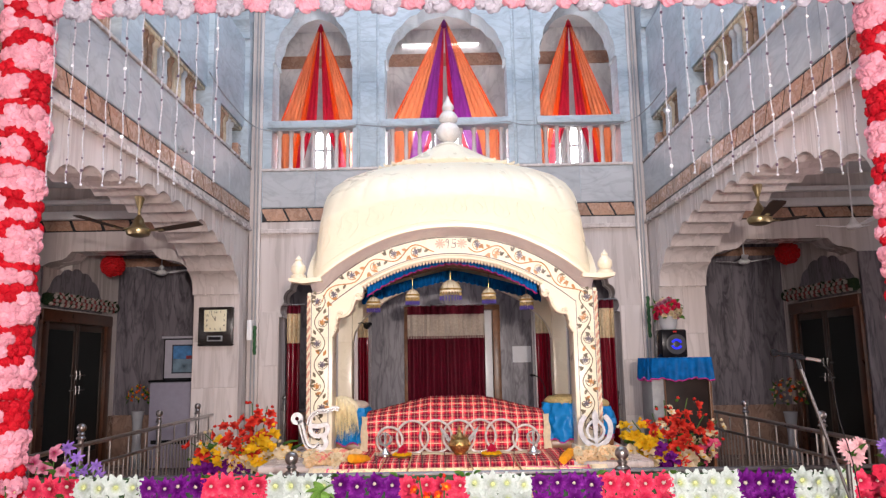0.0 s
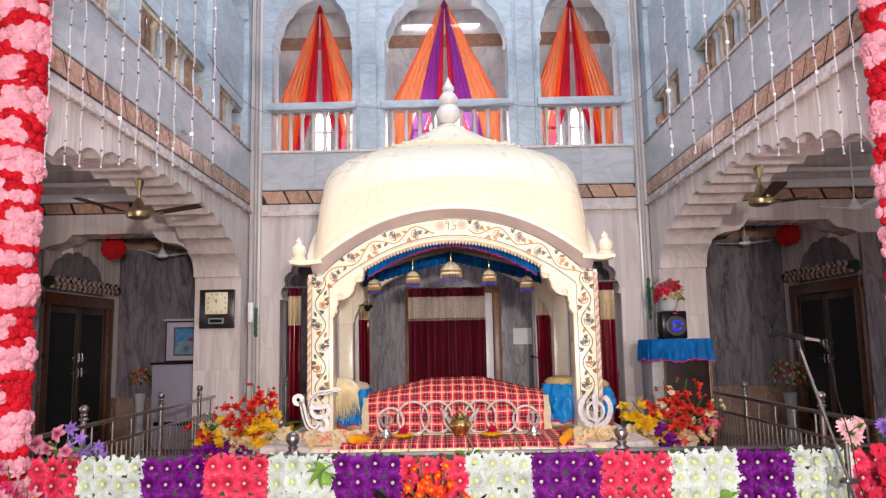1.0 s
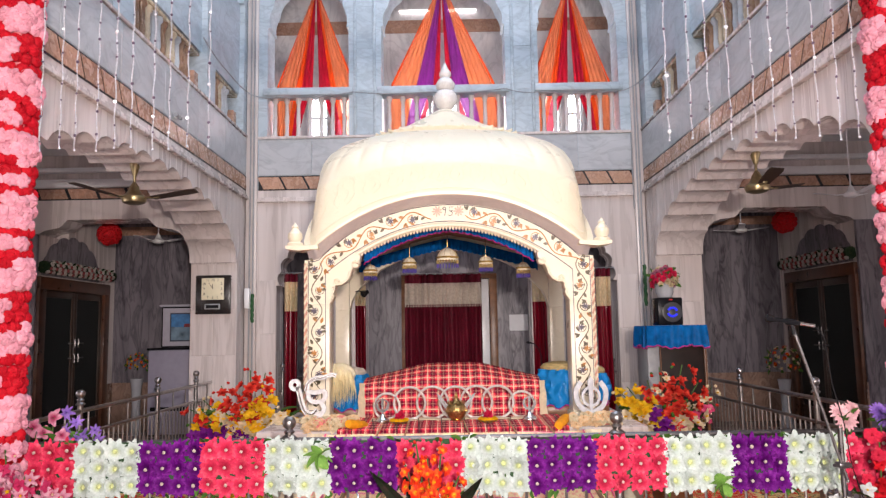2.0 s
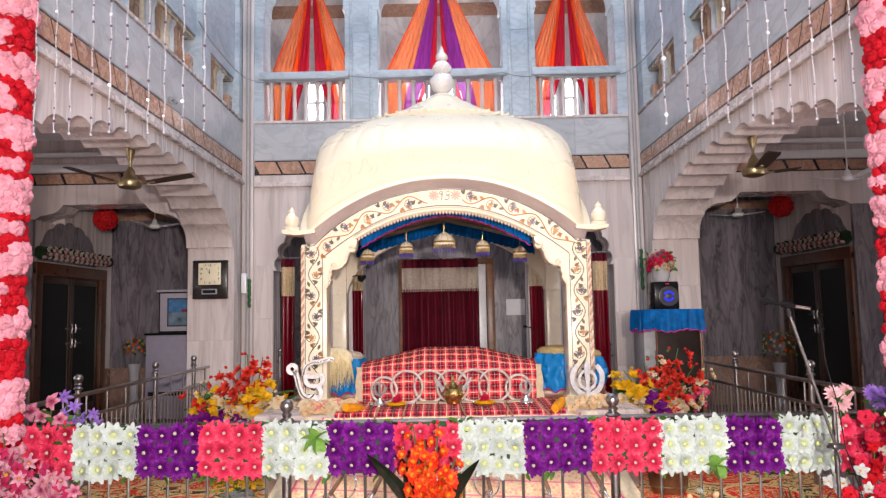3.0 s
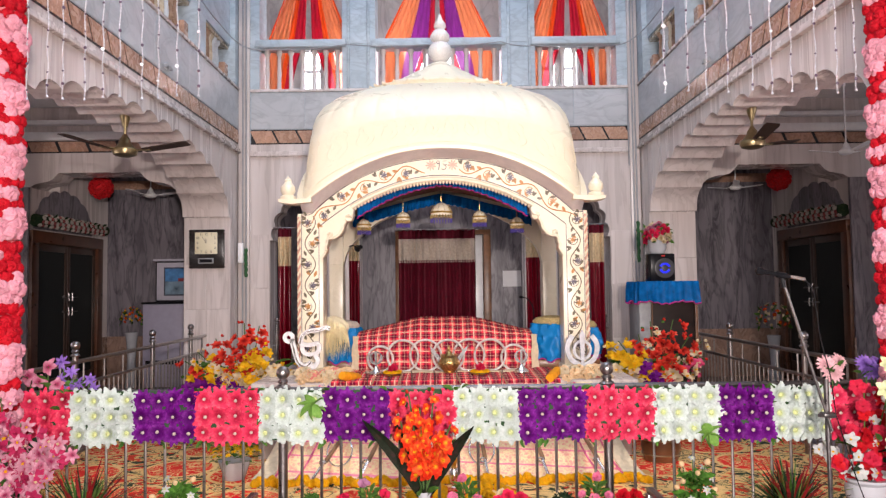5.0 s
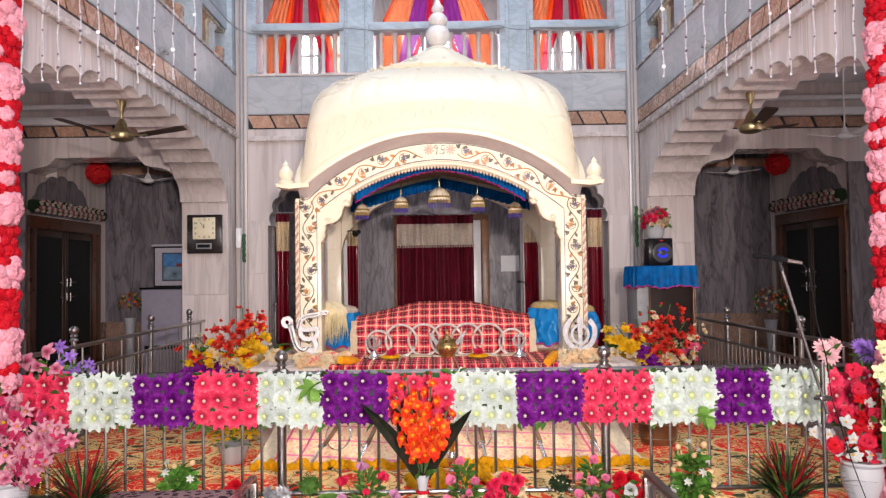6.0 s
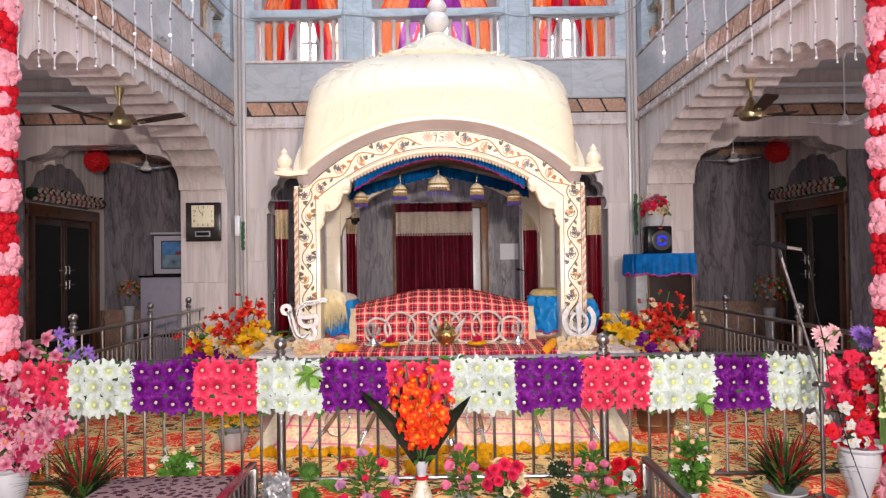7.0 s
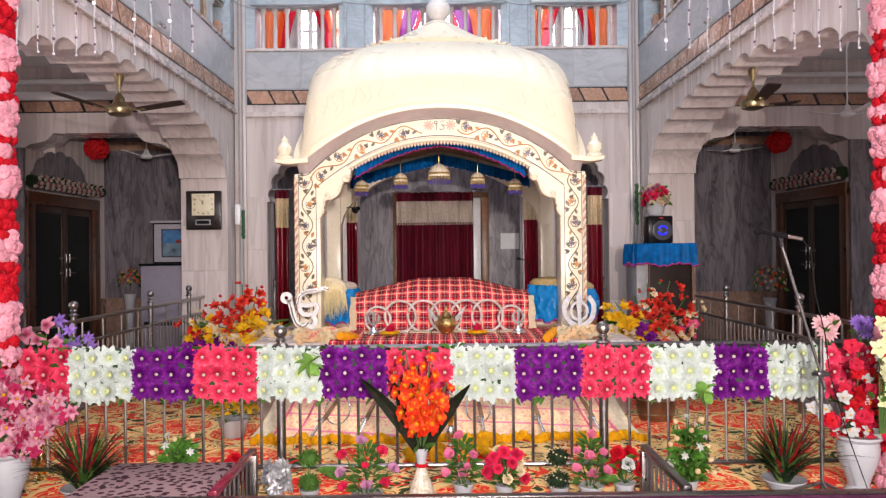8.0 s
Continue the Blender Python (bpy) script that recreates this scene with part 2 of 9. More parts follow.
def solid_sheet(bm, rows, thick):
    """The same with thickness, downwards along the normals."""
    sheet(bm, rows)
    bmesh.ops.recalc_face_normals(bm, faces=bm.faces)
    bmesh.ops.solidify(bm, geom=bm.faces[:], thickness=thick)


def foil_arch(u0, u1, zs, za, n, depth, power=2.0, peak=0.0, sub=5):
    """Outline of a many-foiled arch from (u0, zs) over the top to (u1, zs)."""
    uc, hw, h = (u0 + u1) / 2, (u1 - u0) / 2, za - zs
    def base(a):
        c, s = math.cos(a), math.sin(a)
        u = -abs(c) ** (2 / power) * (1 if c > 0 else -1)
        z = abs(s) ** (2 / power)
        return Vector((uc + (hw - depth) * u, zs + (h - depth) * z + peak * max(0, 1 - abs(u) * 2.2)))
    fine = [base(math.pi * i / 600) for i in range(601)]
    run = [0.0]
    for a, b in zip(fine, fine[1:]):
        run.append(run[-1] + (b - a).length)
    cusps, k = [], 0
    for i in range(n + 1):
        want = run[-1] * i / n
        while k < 599 and run[k + 1] < want:
            k += 1
        cusps.append(fine[k if i < n else 600])
    pts = [(u0, zs)]
    mid = Vector((uc, zs))
    for a, b in zip(cusps, cusps[1:]):
        d = b - a
        out = Vector((-d.y, d.x)).normalized()
        for j in range(sub + 1):
            f = j / sub
            p = a + d * f + out * depth * math.sin(math.pi * f) ** 0.75
            pts.append((min(max(p.x, u0 + 0.001), u1 - 0.001), p.y))
    pts.append((u1, zs))
    clean = [pts[0]]
    for p in pts[1:]:
        if (Vector(p) - Vector(clean[-1])).length > 1e-3:
            clean.append(p)
    return clean

# ---- structure ----
W, T = 2.87, 0.63            # court half width, thickness of its walls
XO = 5.45                    # outer walls
YB, YB2 = 10.33, 10.75       # back wall of the court
YR = 11.9                    # rear wall
TOP = 8.7
ARCH = (4.5, 9.94, 2.5, 3.31)

FLOOR_STONE = marble("pinkish_floor_marble", (0.42, 0.36, 0.35), (0.33, 0.28, 0.275), (0.24, 0.19, 0.18), (1, 1, 1), scale=1.8, vein_amount=0.4, rough=0.2)

bm = boxed(-XO - 0.3, XO + 0.3, -4.3, 13.6, -0.25, 0.0)
structure("floor", bm, FLOOR_STONE, "polished pinkish marble floor of the hall", "floor")


def ring_wall(bm, axis, d0, d1, u0, u1, z0, z1, holes):
    """A wall from u0 to u1 with openings (h0, h1, sill, outline of the head)."""
    u = u0
    for h0, h1, sill, head in sorted(holes):
        if h0 > u:
            prism(bm, [(u, z0), (h0, z0), (h0, z1), (u, z1)], axis, d0, d1)
        if sill > z0:
            prism(bm, [(h0, z0), (h1, z0), (h1, sill), (h0, sill)], axis, d0, d1)
        prism(bm, [*head, (h1, z1), (h0, z1)], axis, d0, d1)
        u = h1
    if u < u1:
        prism(bm, [(u, z0), (u1, z0), (u1, z1), (u, z1)], axis, d0, d1)


GALLERY = {-1: ((-1.6, 0.1), (0.75, 2.45), (4.05, 6.08), (6.52, 8.55), (8.88, 10.15)), 1: ((-1.6, 0.1), (0.75, 2.45), (3.9, 5.6), (6.28, 8.28), (8.64, 10.05))}
SILL, RAIL0, RAIL1 = 4.38, 4.9, 5.02


def side_wall(name, s):
    # lower storey in streaked white marble
    d0, d1 = s * W, s * (W + T)
    bm = bmesh.new()
    holes = [(ARCH[0], ARCH[1], 0.0, foil_arch(*ARCH, 15, 0.075)), (-1.6, 3.84, 0.0, foil_arch(-1.6, 3.84, 2.5, 3.31, 15, 0.075))]
    ring_wall(bm, 'x', d0, d1, -4.0, 10.75, 0.0, 3.575, holes)
    low = structure(name, bm, WHITE_MARBLE, "streaked white marble court wall with scalloped arches", "wall", 30)
    bm = bmesh.new()
    heads = [(a, b, SILL, [(a, 6.3), *foil_arch(a, b, 6.3, 7.0, 7, 0.06)[1:-1], (b, 6.3)]) for a, b in GALLERY[s]]
    ring_wall(bm, 'x', d0, d1, -4.0, 10.75, 3.575, TOP, heads)
    structure(name + "_gallery", bm, BLUE_MARBLE, "pale blue-grey marble gallery wall with openings", "wall", 30)
    # mouldings: a stepped string course and the sill line
    bm = bmesh.new()
    for z0, z1, out in ((3.44, 3.475, 0.05), (3.475, 3.51, 0.03), (4.35, 4.385, 0.03)):
        box(bm, *sorted((s * (W - out), s * (W + 0.02))), -4.0, 10.32, z0, z1, bevel=0.008)
    structure("trim_" + name, bm, WHITE_MARBLE, "white marble string course on the court wall", "trim")


side_wall("wall_west", -1)
side_wall("wall_east", 1)

# back wall of the court
LOW_ARCHES = ((-2.42, -1.62), (-1.15, 1.2), (1.66, 2.42))
WINDOWS = ((-2.57, -1.38), (-0.9, 0.92), (1.4, 2.57))
bm = bmesh.new()
holes = [(a, b, 0.0, foil_arch(a, b, 2.2 if b - a < 1 else 2.3, 2.82 if b - a < 1 else 3.25, 7 if b - a < 1 else 11, 0.05)) for a, b in LOW_ARCHES]
ring_wall(bm, 'y', YB, YB2, -W + 0.002, W - 0.002, 0.0, 3.575, holes)
structure("wall_north", bm, WHITE_MARBLE, "streaked white marble back wall with arched passages", "wall", 30)
bm = bmesh.new()
holes = [(a, b, 4.37, foil_arch(a, b, 6.02, 6.9 if b - a < 1.5 else 6.88, 7 if b - a < 1.5 else 9, 0.035, 1.9, 0.06)) for a, b in WINDOWS]
ring_wall(bm, 'y', YB, YB2, -W + 0.002, W - 0.002, 3.575, TOP, holes)
structure("wall_north_gallery", bm, BLUE_MARBLE, "pale blue-grey marble gallery wall with three arched windows", "wall", 30)
bm = bmesh.new()
for z0, z1, out in ((3.40, 3.435, 0.045), (3.435, 3.47, 0.025), (4.33, 4.37, 0.03)):
    box(bm, -2.7, 2.72, YB - out, YB + 0.01, z0, z1, bevel=0.008)
structure("trim_wall_north", bm, WHITE_MARBLE, "white marble string course on the back wall", "trim")
for k, (a, b) in enumerate(((-2.86, -2.7), (2.72, 2.86), (-1.31, -1.27), (-1.02, -0.98), (1.0, 1.04), (1.3, 1.34))):
    z0 = 0.0 if k < 2 else 4.37
    bm = boxed(a, b, YB - (0.05 if k < 2 else 0.025), YB + 0.005, z0, TOP, bevel=0.012)
    structure("trim_pilaster_%d" % (k + 1), bm, WHITE_MARBLE if k < 2 else BLUE_MARBLE, "slim marble pilaster strip on the back wall", "trim")

# band of pink-brown marble between black lines
PIECE = {}


def band(name, axis, d, s, u0, u1):
    bm = bmesh.new()
    lo, hi = sorted((d, d + s * 0.006))
    if axis == 'x':
        box(bm, lo, hi, u0, u1, 3.575, 3.785)
    else:
        box(bm, u0, u1, lo, hi, 3.575, 3.785)
    base = structure(name, bm, BLACK_STONE, "black-edged band of pink-brown marble pieces", "trim")
    n = round((u1 - u0) / 0.34)
    step = (u1 - u0) / n
    key = (axis, s, round(step, 3))
    if key not in PIECE:
        bm = bmesh.new()
        w = step - 0.03
        prism(bm, [(0, 3.592), (w, 3.592), (w + 0.0, 3.768), (0.0, 3.768)] if n < 0 else [(0.045, 3.592), (w + 0.045, 3.592), (w - 0.045, 3.768), (-0.045, 3.768)], axis, 0, s * 0.006)
        PIECE[key] = to_mesh("band_piece", bm, PINK_STONE)
    for i in range(n):
        u = u0 + (i + 0.09) * step
        off = d + s * 0.006
        shared("band_piece", PIECE[key], base, Matrix.Translation((off, u, 0) if axis == 'x' else (u, off, 0)))


band("band_west", 'x', -W, 1, -3.9, 10.3)
band("band_east", 'x', W, -1, -3.9, 10.3)
band("band_north", 'y', YB, -1, -2.69, 2.71)


# marble slabs with open joints on the parapets and piers
SLAB = {}


def slabs(parent, axis, d, s, u0, u1, n, z0, z1, m, mat):
    w, h = (u1 - u0) / n - 0.006, (z1 - z0) / m - 0.006
    key = (axis, s, round(w, 3), round(h, 3), mat.name)
    if key not in SLAB:
        bm = bmesh.new()
        lo, hi = sorted((0.0, s * 0.011))
        if axis == 'x':
            box(bm, lo, hi, 0, w, 0, h, bevel=0.0035)
        else:
            box(bm, 0, w, lo, hi, 0, h, bevel=0.0035)
        SLAB[key] = to_mesh("slab", bm, mat)
    for i in range(n):
        for j in range(m):
            u, z = u0 + (u1 - u0) * i / n + 0.003, z0 + (z1 - z0) * j / m + 0.003
            shared("slab", SLAB[key], parent, Matrix.Translation((d, u, z) if axis == 'x' else (u, d, z)))


wall = bpy.data.objects
for nm, s in (("wall_west_gallery", -1), ("wall_east_gallery", 1)):
    slabs(wall[nm], 'x', s * W, -s, 3.2, 10.31, 7, 3.79, 4.345, 1, PARAPET_MARBLE)
slabs(wall["wall_north_gallery"], 'y', YB, -1, -2.69, 2.71, 7, 3.79, 4.325, 1, PARAPET_MARBLE)
for a, b in ((-1.265, -1.025), (1.045, 1.295)):
    slabs(wall["wall_north_gallery"], 'y', YB, -1, a, b, 1, 4.38, 7.6, 5, BLUE_MARBLE)
for nm, s in (("wall_west", -1), ("wall_east", 1)):
    # face of the corner pier towards the court's front, and its court side
    lo, hi = sorted((s * (W + 0.004), s * (W + T)))
    slabs(wall[nm], 'y', 9.94, -1, lo, hi, 2, 0.0, 2.48, 4, WHITE_MARBLE)
for a, b, n in ((-2.69, -2.43, 1), (-1.61, -1.16, 1), (1.21, 1.65, 1), (2.43, 2.71, 1)):
    slabs(wall["wall_north"], 'y', YB, -1, a, b, n, 0.0, 2.28, 3, WHITE_MARBLE)

# balustrades of the galleries
def baluster_mesh(h, r, mat):
    bm = bmesh.new()
    lathe(bm, [(r * 0.95, 0), (r, 0.03), (r * 0.7, 0.06), (r * 0.62, h * 0.3), (r * 0.74, h * 0.45), (r * 0.62, h * 0.62), (r * 0.6, h * 0.86), (r, h - 0.04), (r * 0.95, h)], 10)
    return to_mesh("baluster", bm, mat, 40)


CREAM_STONE = marble("cream_baluster_marble", (0.6, 0.5, 0.36), (0.48, 0.38, 0.26), (0.34, 0.24, 0.15), (2, 2, 1), scale=2.0, vein_amount=0.5, piece=0.3)
TAN_STONE = marble("tan_baluster_marble", (0.34, 0.2, 0.12), (0.24, 0.14, 0.09), (0.14, 0.08, 0.05), (2, 2, 1), scale=2.0, vein_amount=0.5, piece=0.35)
BAL_SIDES = [baluster_mesh(RAIL0 - SILL, 0.062, m) for m in (CREAM_STONE, TAN_STONE, PARAPET_MARBLE)]
BAL_BACK = baluster_mesh(0.605, 0.045, WHITE_MARBLE)
for s in (-1, 1):
    for a, b in GALLERY[s]:
        t = thing("balustrade", "cream marble balusters under a pale blue marble handrail", "balustrade", (s * (W + 0.16), a, SILL), "side gallery balustrades")
        part("handrail", boxed(-0.07, 0.07, 0.004, b - a - 0.004, RAIL0 - SILL, RAIL0 - SILL + 0.05, bevel=0.012), CREAM_STONE, t, "thin brown marble handrail")
        part("end_block", boxed(-0.06, 0.06, b - a - 0.16, b - a - 0.006, 0.002, 0.3, bevel=0.008), PINK_STONE, t, "pink-brown marble end block")
        n = int((b - a - 0.2) / 0.135)
        for i in range(n):
            shared("baluster", BAL_SIDES[(i * 5 + i // 3) % 3], t, Matrix.Translation((0, 0.09 + i * 0.135, 0)))
        # blind panel behind the opening
        bm = bmesh.new()
        box(bm, *sorted((s * (W + 0.42), s * (W + 0.46))), a - 0.02, b + 0.02, SILL - 0.05, 7.05)
        box(bm, *sorted((s * (W + 0.07), s * (W + 0.24))), a + 0.002, b - 0.002, RAIL0 + 0.052, 6.29)
        structure("panel", bm, BLUE_MARBLE, "pale blue painted panel closing a gallery opening", "wall")
for a, b in WINDOWS:
    t = thing("balustrade", "slim white marble balusters under a pale blue handrail", "balustrade", ((a + b) / 2, YB + 0.14, 4.37), "back gallery balustrades")
    w = b - a
    part("handrail", boxed(-w / 2 - 0.06, w / 2 + 0.06, -0.19, 0.1, 0.605, 0.72, bevel=0.02), BLUE_MARBLE, t)
    n = 9 if w > 1.5 else 7
    for i in range(n):
        shared("baluster", BAL_BACK, t, Matrix.Translation((-w / 2 + (i + 0.5) * w / n, 0, 0)))

# ambulatory: ceilings, outer and rear walls, cross arches
XF = 6.1                     # outer wall of the front aisles
bm = bmesh.new()
for s in (-1, 1):
    x0, x1 = sorted((s * (W + T), s * XF))
    box(bm, x0, x1, -4.0, YR, 4.05, 4.2)
    for y in (4.2, 6.9):
        box(bm, x0, x1, y, y + 0.3, 3.8, 4.051, bevel=0.01)
box(bm, -W - T, W + T, YB2 + 0.001, YR, 4.05, 4.2)
structure("ceiling", bm, PLASTER, "white painted aisle ceiling with cross beams", "ceiling")
bm = boxed(-XF, XF, YB2 + 0.002, 13.3, 4.21, 4.3)
structure("gallery_floor", bm, FLOOR_STONE, "marble gallery floor", "floor")

DOOR_Y = (9.72, 11.58)
CROSS = [(5.83, 2.47), (5.8, 2.73), (5.69, 2.91), (5.56, 2.99), (5.36, 3.03), (5.31, 3.06), (5.24, 3.14), (4.12, 3.14), (4.05, 3.06), (4.0, 3.02), (3.92, 3.0), (3.79, 2.985), (3.7, 2.95), (3.63, 2.89), (3.56, 2.77), (3.515, 2.62), (3.505, 2.47)]
for s, nm in ((-1, "wall_west_outer"), (1, "wall_east_outer")):
    bm = bmesh.new()
    # the unseen opening in this wall is made for the added aisle lamp
    ring_wall(bm, 'x', s * XF, s * (XF + 0.25), -4.0, 9.6, 0.0, 7.4, [(4.9, 8.3, 0.9, [(4.9, 2.6), (8.3, 2.6)])])
    structure(nm, bm, WHITE_MARBLE, "streaked marble outer wall of the front aisle", "wall")
    bm = bmesh.new()
    ring_wall(bm, 'x', s * XO, s * XF, 9.66, 13.4, 0.0, 2.9, [(*DOOR_Y, 0.0, [(DOOR_Y[0], 2.27), (DOOR_Y[1], 2.27)])])
    prism(bm, [(10.4, 2.9), (13.4, 2.9), (13.4, 7.8), (10.4, 7.8)], 'x', s * XO, s * XF)
    structure(nm + "_rear", bm, WHITE_MARBLE, "streaked pale marble wall round a wooden door", "wall")
    bm = bmesh.new()
    box(bm, *sorted((s * (XO + 0.001), s * XF)), 9.6, 9.659, 0.0, 2.9, bevel=0.006)
    structure("pier_" + nm[5:9], bm, GREY_MARBLE, "grey marble pier beside the wooden door", "wall")
    bm = bmesh.new()
    head = foil_arch(9.68, 11.42, 2.36, 2.98, 7, 0.05)
    prism(bm, head, 'x', s * (XO - 0.005), s * (XO + 0.01))
    structure("panel_over_door_" + nm[5:9], bm, GREY_MARBLE, "grey marble scalloped panel over the door", "wall")
    bm = bmesh.new()
    x0, x1 = sorted((s * (XO - 0.015), s * (XO + 0.01)))
    for a, b in ((9.605, DOOR_Y[0] - 0.09), (DOOR_Y[1] + 0.09, YR - 0.002)):
        box(bm, x0, x1, a, b, 0.0, 0.77, bevel=0.004)
    structure("dado_" + nm[5:9], bm, DADO_STONE, "brown marble dado along the outer wall", "trim")
    bm = bmesh.new()
    x0, x1 = sorted((s * XF, s * (W + T)))
    head = [(s * x, z) for x, z in CROSS]
    if s > 0:
        head.reverse()
    ring_wall(bm, 'y', 9.95, 10.4, x0, x1, 0.0, 4.049, [(min(head[0][0], head[-1][0]), max(head[0][0], head[-1][0]), 0.0, [(head[0][0], 0.0), *head, (head[-1][0], 0.0)][1:-1])])
    structure("arch_" + nm[5:9], bm, WHITE_MARBLE, "streaked white marble cross arch in the aisle", "wall", 30)
    bm = bmesh.new()
    box(bm, x0 + 0.01, x1 - 0.01, 9.83, 9.951, 3.79, 3.85, bevel=0.01)
    box(bm, x0 + 0.01, x1 - 0.01, 9.89, 9.951, 3.585, 3.7, bevel=0.01)
    structure("trim_cross_" + nm[5:9], bm, PLASTER, "white stepped cornice over the cross arch", "trim")
    bm = bmesh.new()
    box(bm, x0 + 0.01, x1 - 0.01, 9.944, 9.951, 3.415, 3.582)
    cross = structure("band_cross_" + nm[5:9], bm, BLACK_STONE, "black-edged band of pink-brown marble over the cross arch", "trim")
    bm = bmesh.new()
    prism(bm, [(0.04, 3.432), (0.41, 3.432), (0.35, 3.57), (-0.02, 3.57)], 'y', 9.938, 9.945)
    me = to_mesh("band_piece", bm, PINK_STONE)
    for i in range(6):
        shared("band_piece", me, cross, Matrix.Translation((x0 + 0.04 + 0.415 * i, 0, 0)))
    bm = boxed(*sorted((s * (W + T + 0.01), s * (XO - 0.002))), YR - 0.006, YR + 0.002, 3.17, 3.31)
    structure("band_rear_" + nm[5:9], bm, PINK_STONE, "brown marble band on the rear wall", "trim")
CURTAIN_DOOR = (-0.72, 0.8, 2.36)
bm = bmesh.new()
ring_wall(bm, 'y', YR, YR + 0.25, -XO, XO, 0.0, 4.02, [(CURTAIN_DOOR[0], CURTAIN_DOOR[1], 0.0, [(CURTAIN_DOOR[0], CURTAIN_DOOR[2]), (CURTAIN_DOOR[1], CURTAIN_DOOR[2])])])
structure("wall_rear", bm, GREY_MARBLE, "grey marble rear wall with flowing dark veins", "wall")
bm = bmesh.new()
for a, b in ((-XO + 0.016, CURTAIN_DOOR[0] - 0.1), (CURTAIN_DOOR[1] + 0.1, XO - 0.016)):
    box(bm, a, b, YR - 0.015, YR + 0.01, 0.0, 0.77, bevel=0.004)
structure("dado_rear", bm, DADO_STONE, "brown marble dado along the rear wall", "trim")
bm = boxed(-1.5, 1.6, YR + 0.9, YR + 1.0, 0.0, 3.9)
structure("backdrop", bm, plain("dim_room_paint", (0.25, 0.22, 0.2), 0.8), "plain wall of the room behind the doorway", "wall")

# gallery behind the back windows
REAR_WINDOWS = ((-2.45, -2.1), (-1.98, -1.64), (-0.66, -0.16), (0.12, 0.62), (1.82, 2.14), (2.22, 2.54))
bm = bmesh.new()
ring_wall(bm, 'y', 12.9, 13.1, -XO, XO, 4.3, 7.7, [(a, b, 4.36, [(a, 5.86), (b, 5.86)]) for a, b in REAR_WINDOWS])
structure("wall_gallery_rear", bm, marble("light_grey_gallery_marble", (0.74, 0.74, 0.73), (0.62, 0.62, 0.62), (0.36, 0.36, 0.37), (0.9, 0.9, 0.5), (0.3, 0.4, 0.2), scale=1.2, vein_amount=0.6, rough=0.4), "grey-white marble rear wall of the upper gallery", "wall")
bm = boxed(-XO, XO, 12.88, 12.901, 6.98, 7.22)
structure("band_gallery", bm, PINK_STONE, "pink-brown marble band in the upper gallery", "trim")
bm = boxed(-XO + 0.002, XO - 0.002, YB2, 13.4, 7.7, 7.85)
structure("ceiling_gallery", bm, PLASTER, "white ceiling of the upper gallery", "ceiling")
for i, (a, b) in enumerate(REAR_WINDOWS):
    bm = bmesh.new()
    for u in (a + 0.02, b - 0.02):
        box(bm, u - 0.02, u + 0.02, 12.96, 13.0, 4.36, 5.86)
    for z in (4.38, 5.42, 5.84):
        box(bm, a + 0.0401, b - 0.0401, 12.965, 12.995, z - 0.02, z + 0.02)
    structure("window_%d" % (i + 1), bm, WHITE_PAINT, "white window frame in the upper gallery", "window")
SKYGLOW, _t, _b = nodes_of("bright_sky")
_b.inputs["Base Color"].default_value = (0.8, 0.85, 0.9, 1)
_b.inputs["Emission Color"].default_value = (0.93, 0.96, 1.0, 1)
_b.inputs["Emission Strength"].default_value = 7.0
bm = boxed(-6.5, 6.5, 15.0, 15.05, 2.5, 9.0)
structure("backdrop_sky", bm, SKYGLOW, "bright overcast sky outside the gallery windows", "backdrop")

# unseen roof with lantern opening, and added front wall with two lamp openings
bm = bmesh.new()
for x0, x1, y0, y1 in ((-5.7, -2.2, -4.2, 10.9), (2.2, 5.7, -4.2, 10.9), (-2.199, 2.199, -4.2, 3.0), (-2.199, 2.199, 9.4, 10.9)):
    box(bm, x0, x1, y0, y1, TOP, TOP + 0.25)
structure("ceiling_court", bm, PLASTER, "white court ceiling round a roof lantern", "ceiling")
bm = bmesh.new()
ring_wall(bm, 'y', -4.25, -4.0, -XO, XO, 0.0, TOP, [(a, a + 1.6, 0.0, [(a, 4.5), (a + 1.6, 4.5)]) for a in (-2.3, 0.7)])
structure("wall_south", bm, WHITE_MARBLE, "added unseen white marble front wall with two tall lamp openings", "wall")

# ---- the canopied shrine ----
PX, PY = 0.03, 8.07          # its centre
FY = -1.10                   # front of the columns, from the centre
DECK = 0.68

ORANGE_INLAY = plain("orange_inlay_stone", (0.5, 0.2, 0.03), 0.3)
GREEN_INLAY = plain("grey_green_inlay_stone", (0.13, 0.1, 0.05), 0.3)
DARK_INLAY = plain("dark_violet_inlay_stone", (0.08, 0.06, 0.09), 0.3)
PINK_INLAY = plain("salmon_inlay_stone", (0.7, 0.38, 0.28), 0.35)
TAN_CLOTH = plain("tan_lining_cloth", (0.3, 0.18, 0.1), 0.8, vary=0.2, scale=20)

t = thing("platform", "white marble platform carrying the canopied shrine", "platform")
part("slab", boxed(-1.62, 1.68, 6.5, 9.7, 0.0, DECK - 0.06, bevel=0.012), WHITE_MARBLE, t)
part("top_slab", boxed(-1.68, 1.74, 6.46, 9.75, DECK - 0.06, DECK, bevel=0.018), WHITE_MARBLE, t)

palki = thing("shrine_canopy", "cream marble canopy with inlaid floral arch and ribbed dome", "shrine", (PX, PY, DECK))


def arc_out(x):
    return max(2.226, 2.755 - 0.262 * x * x - 0.043 * x ** 4) - DECK


def arc_in(x):
    return 2.583 - 0.345 * x * x - DECK


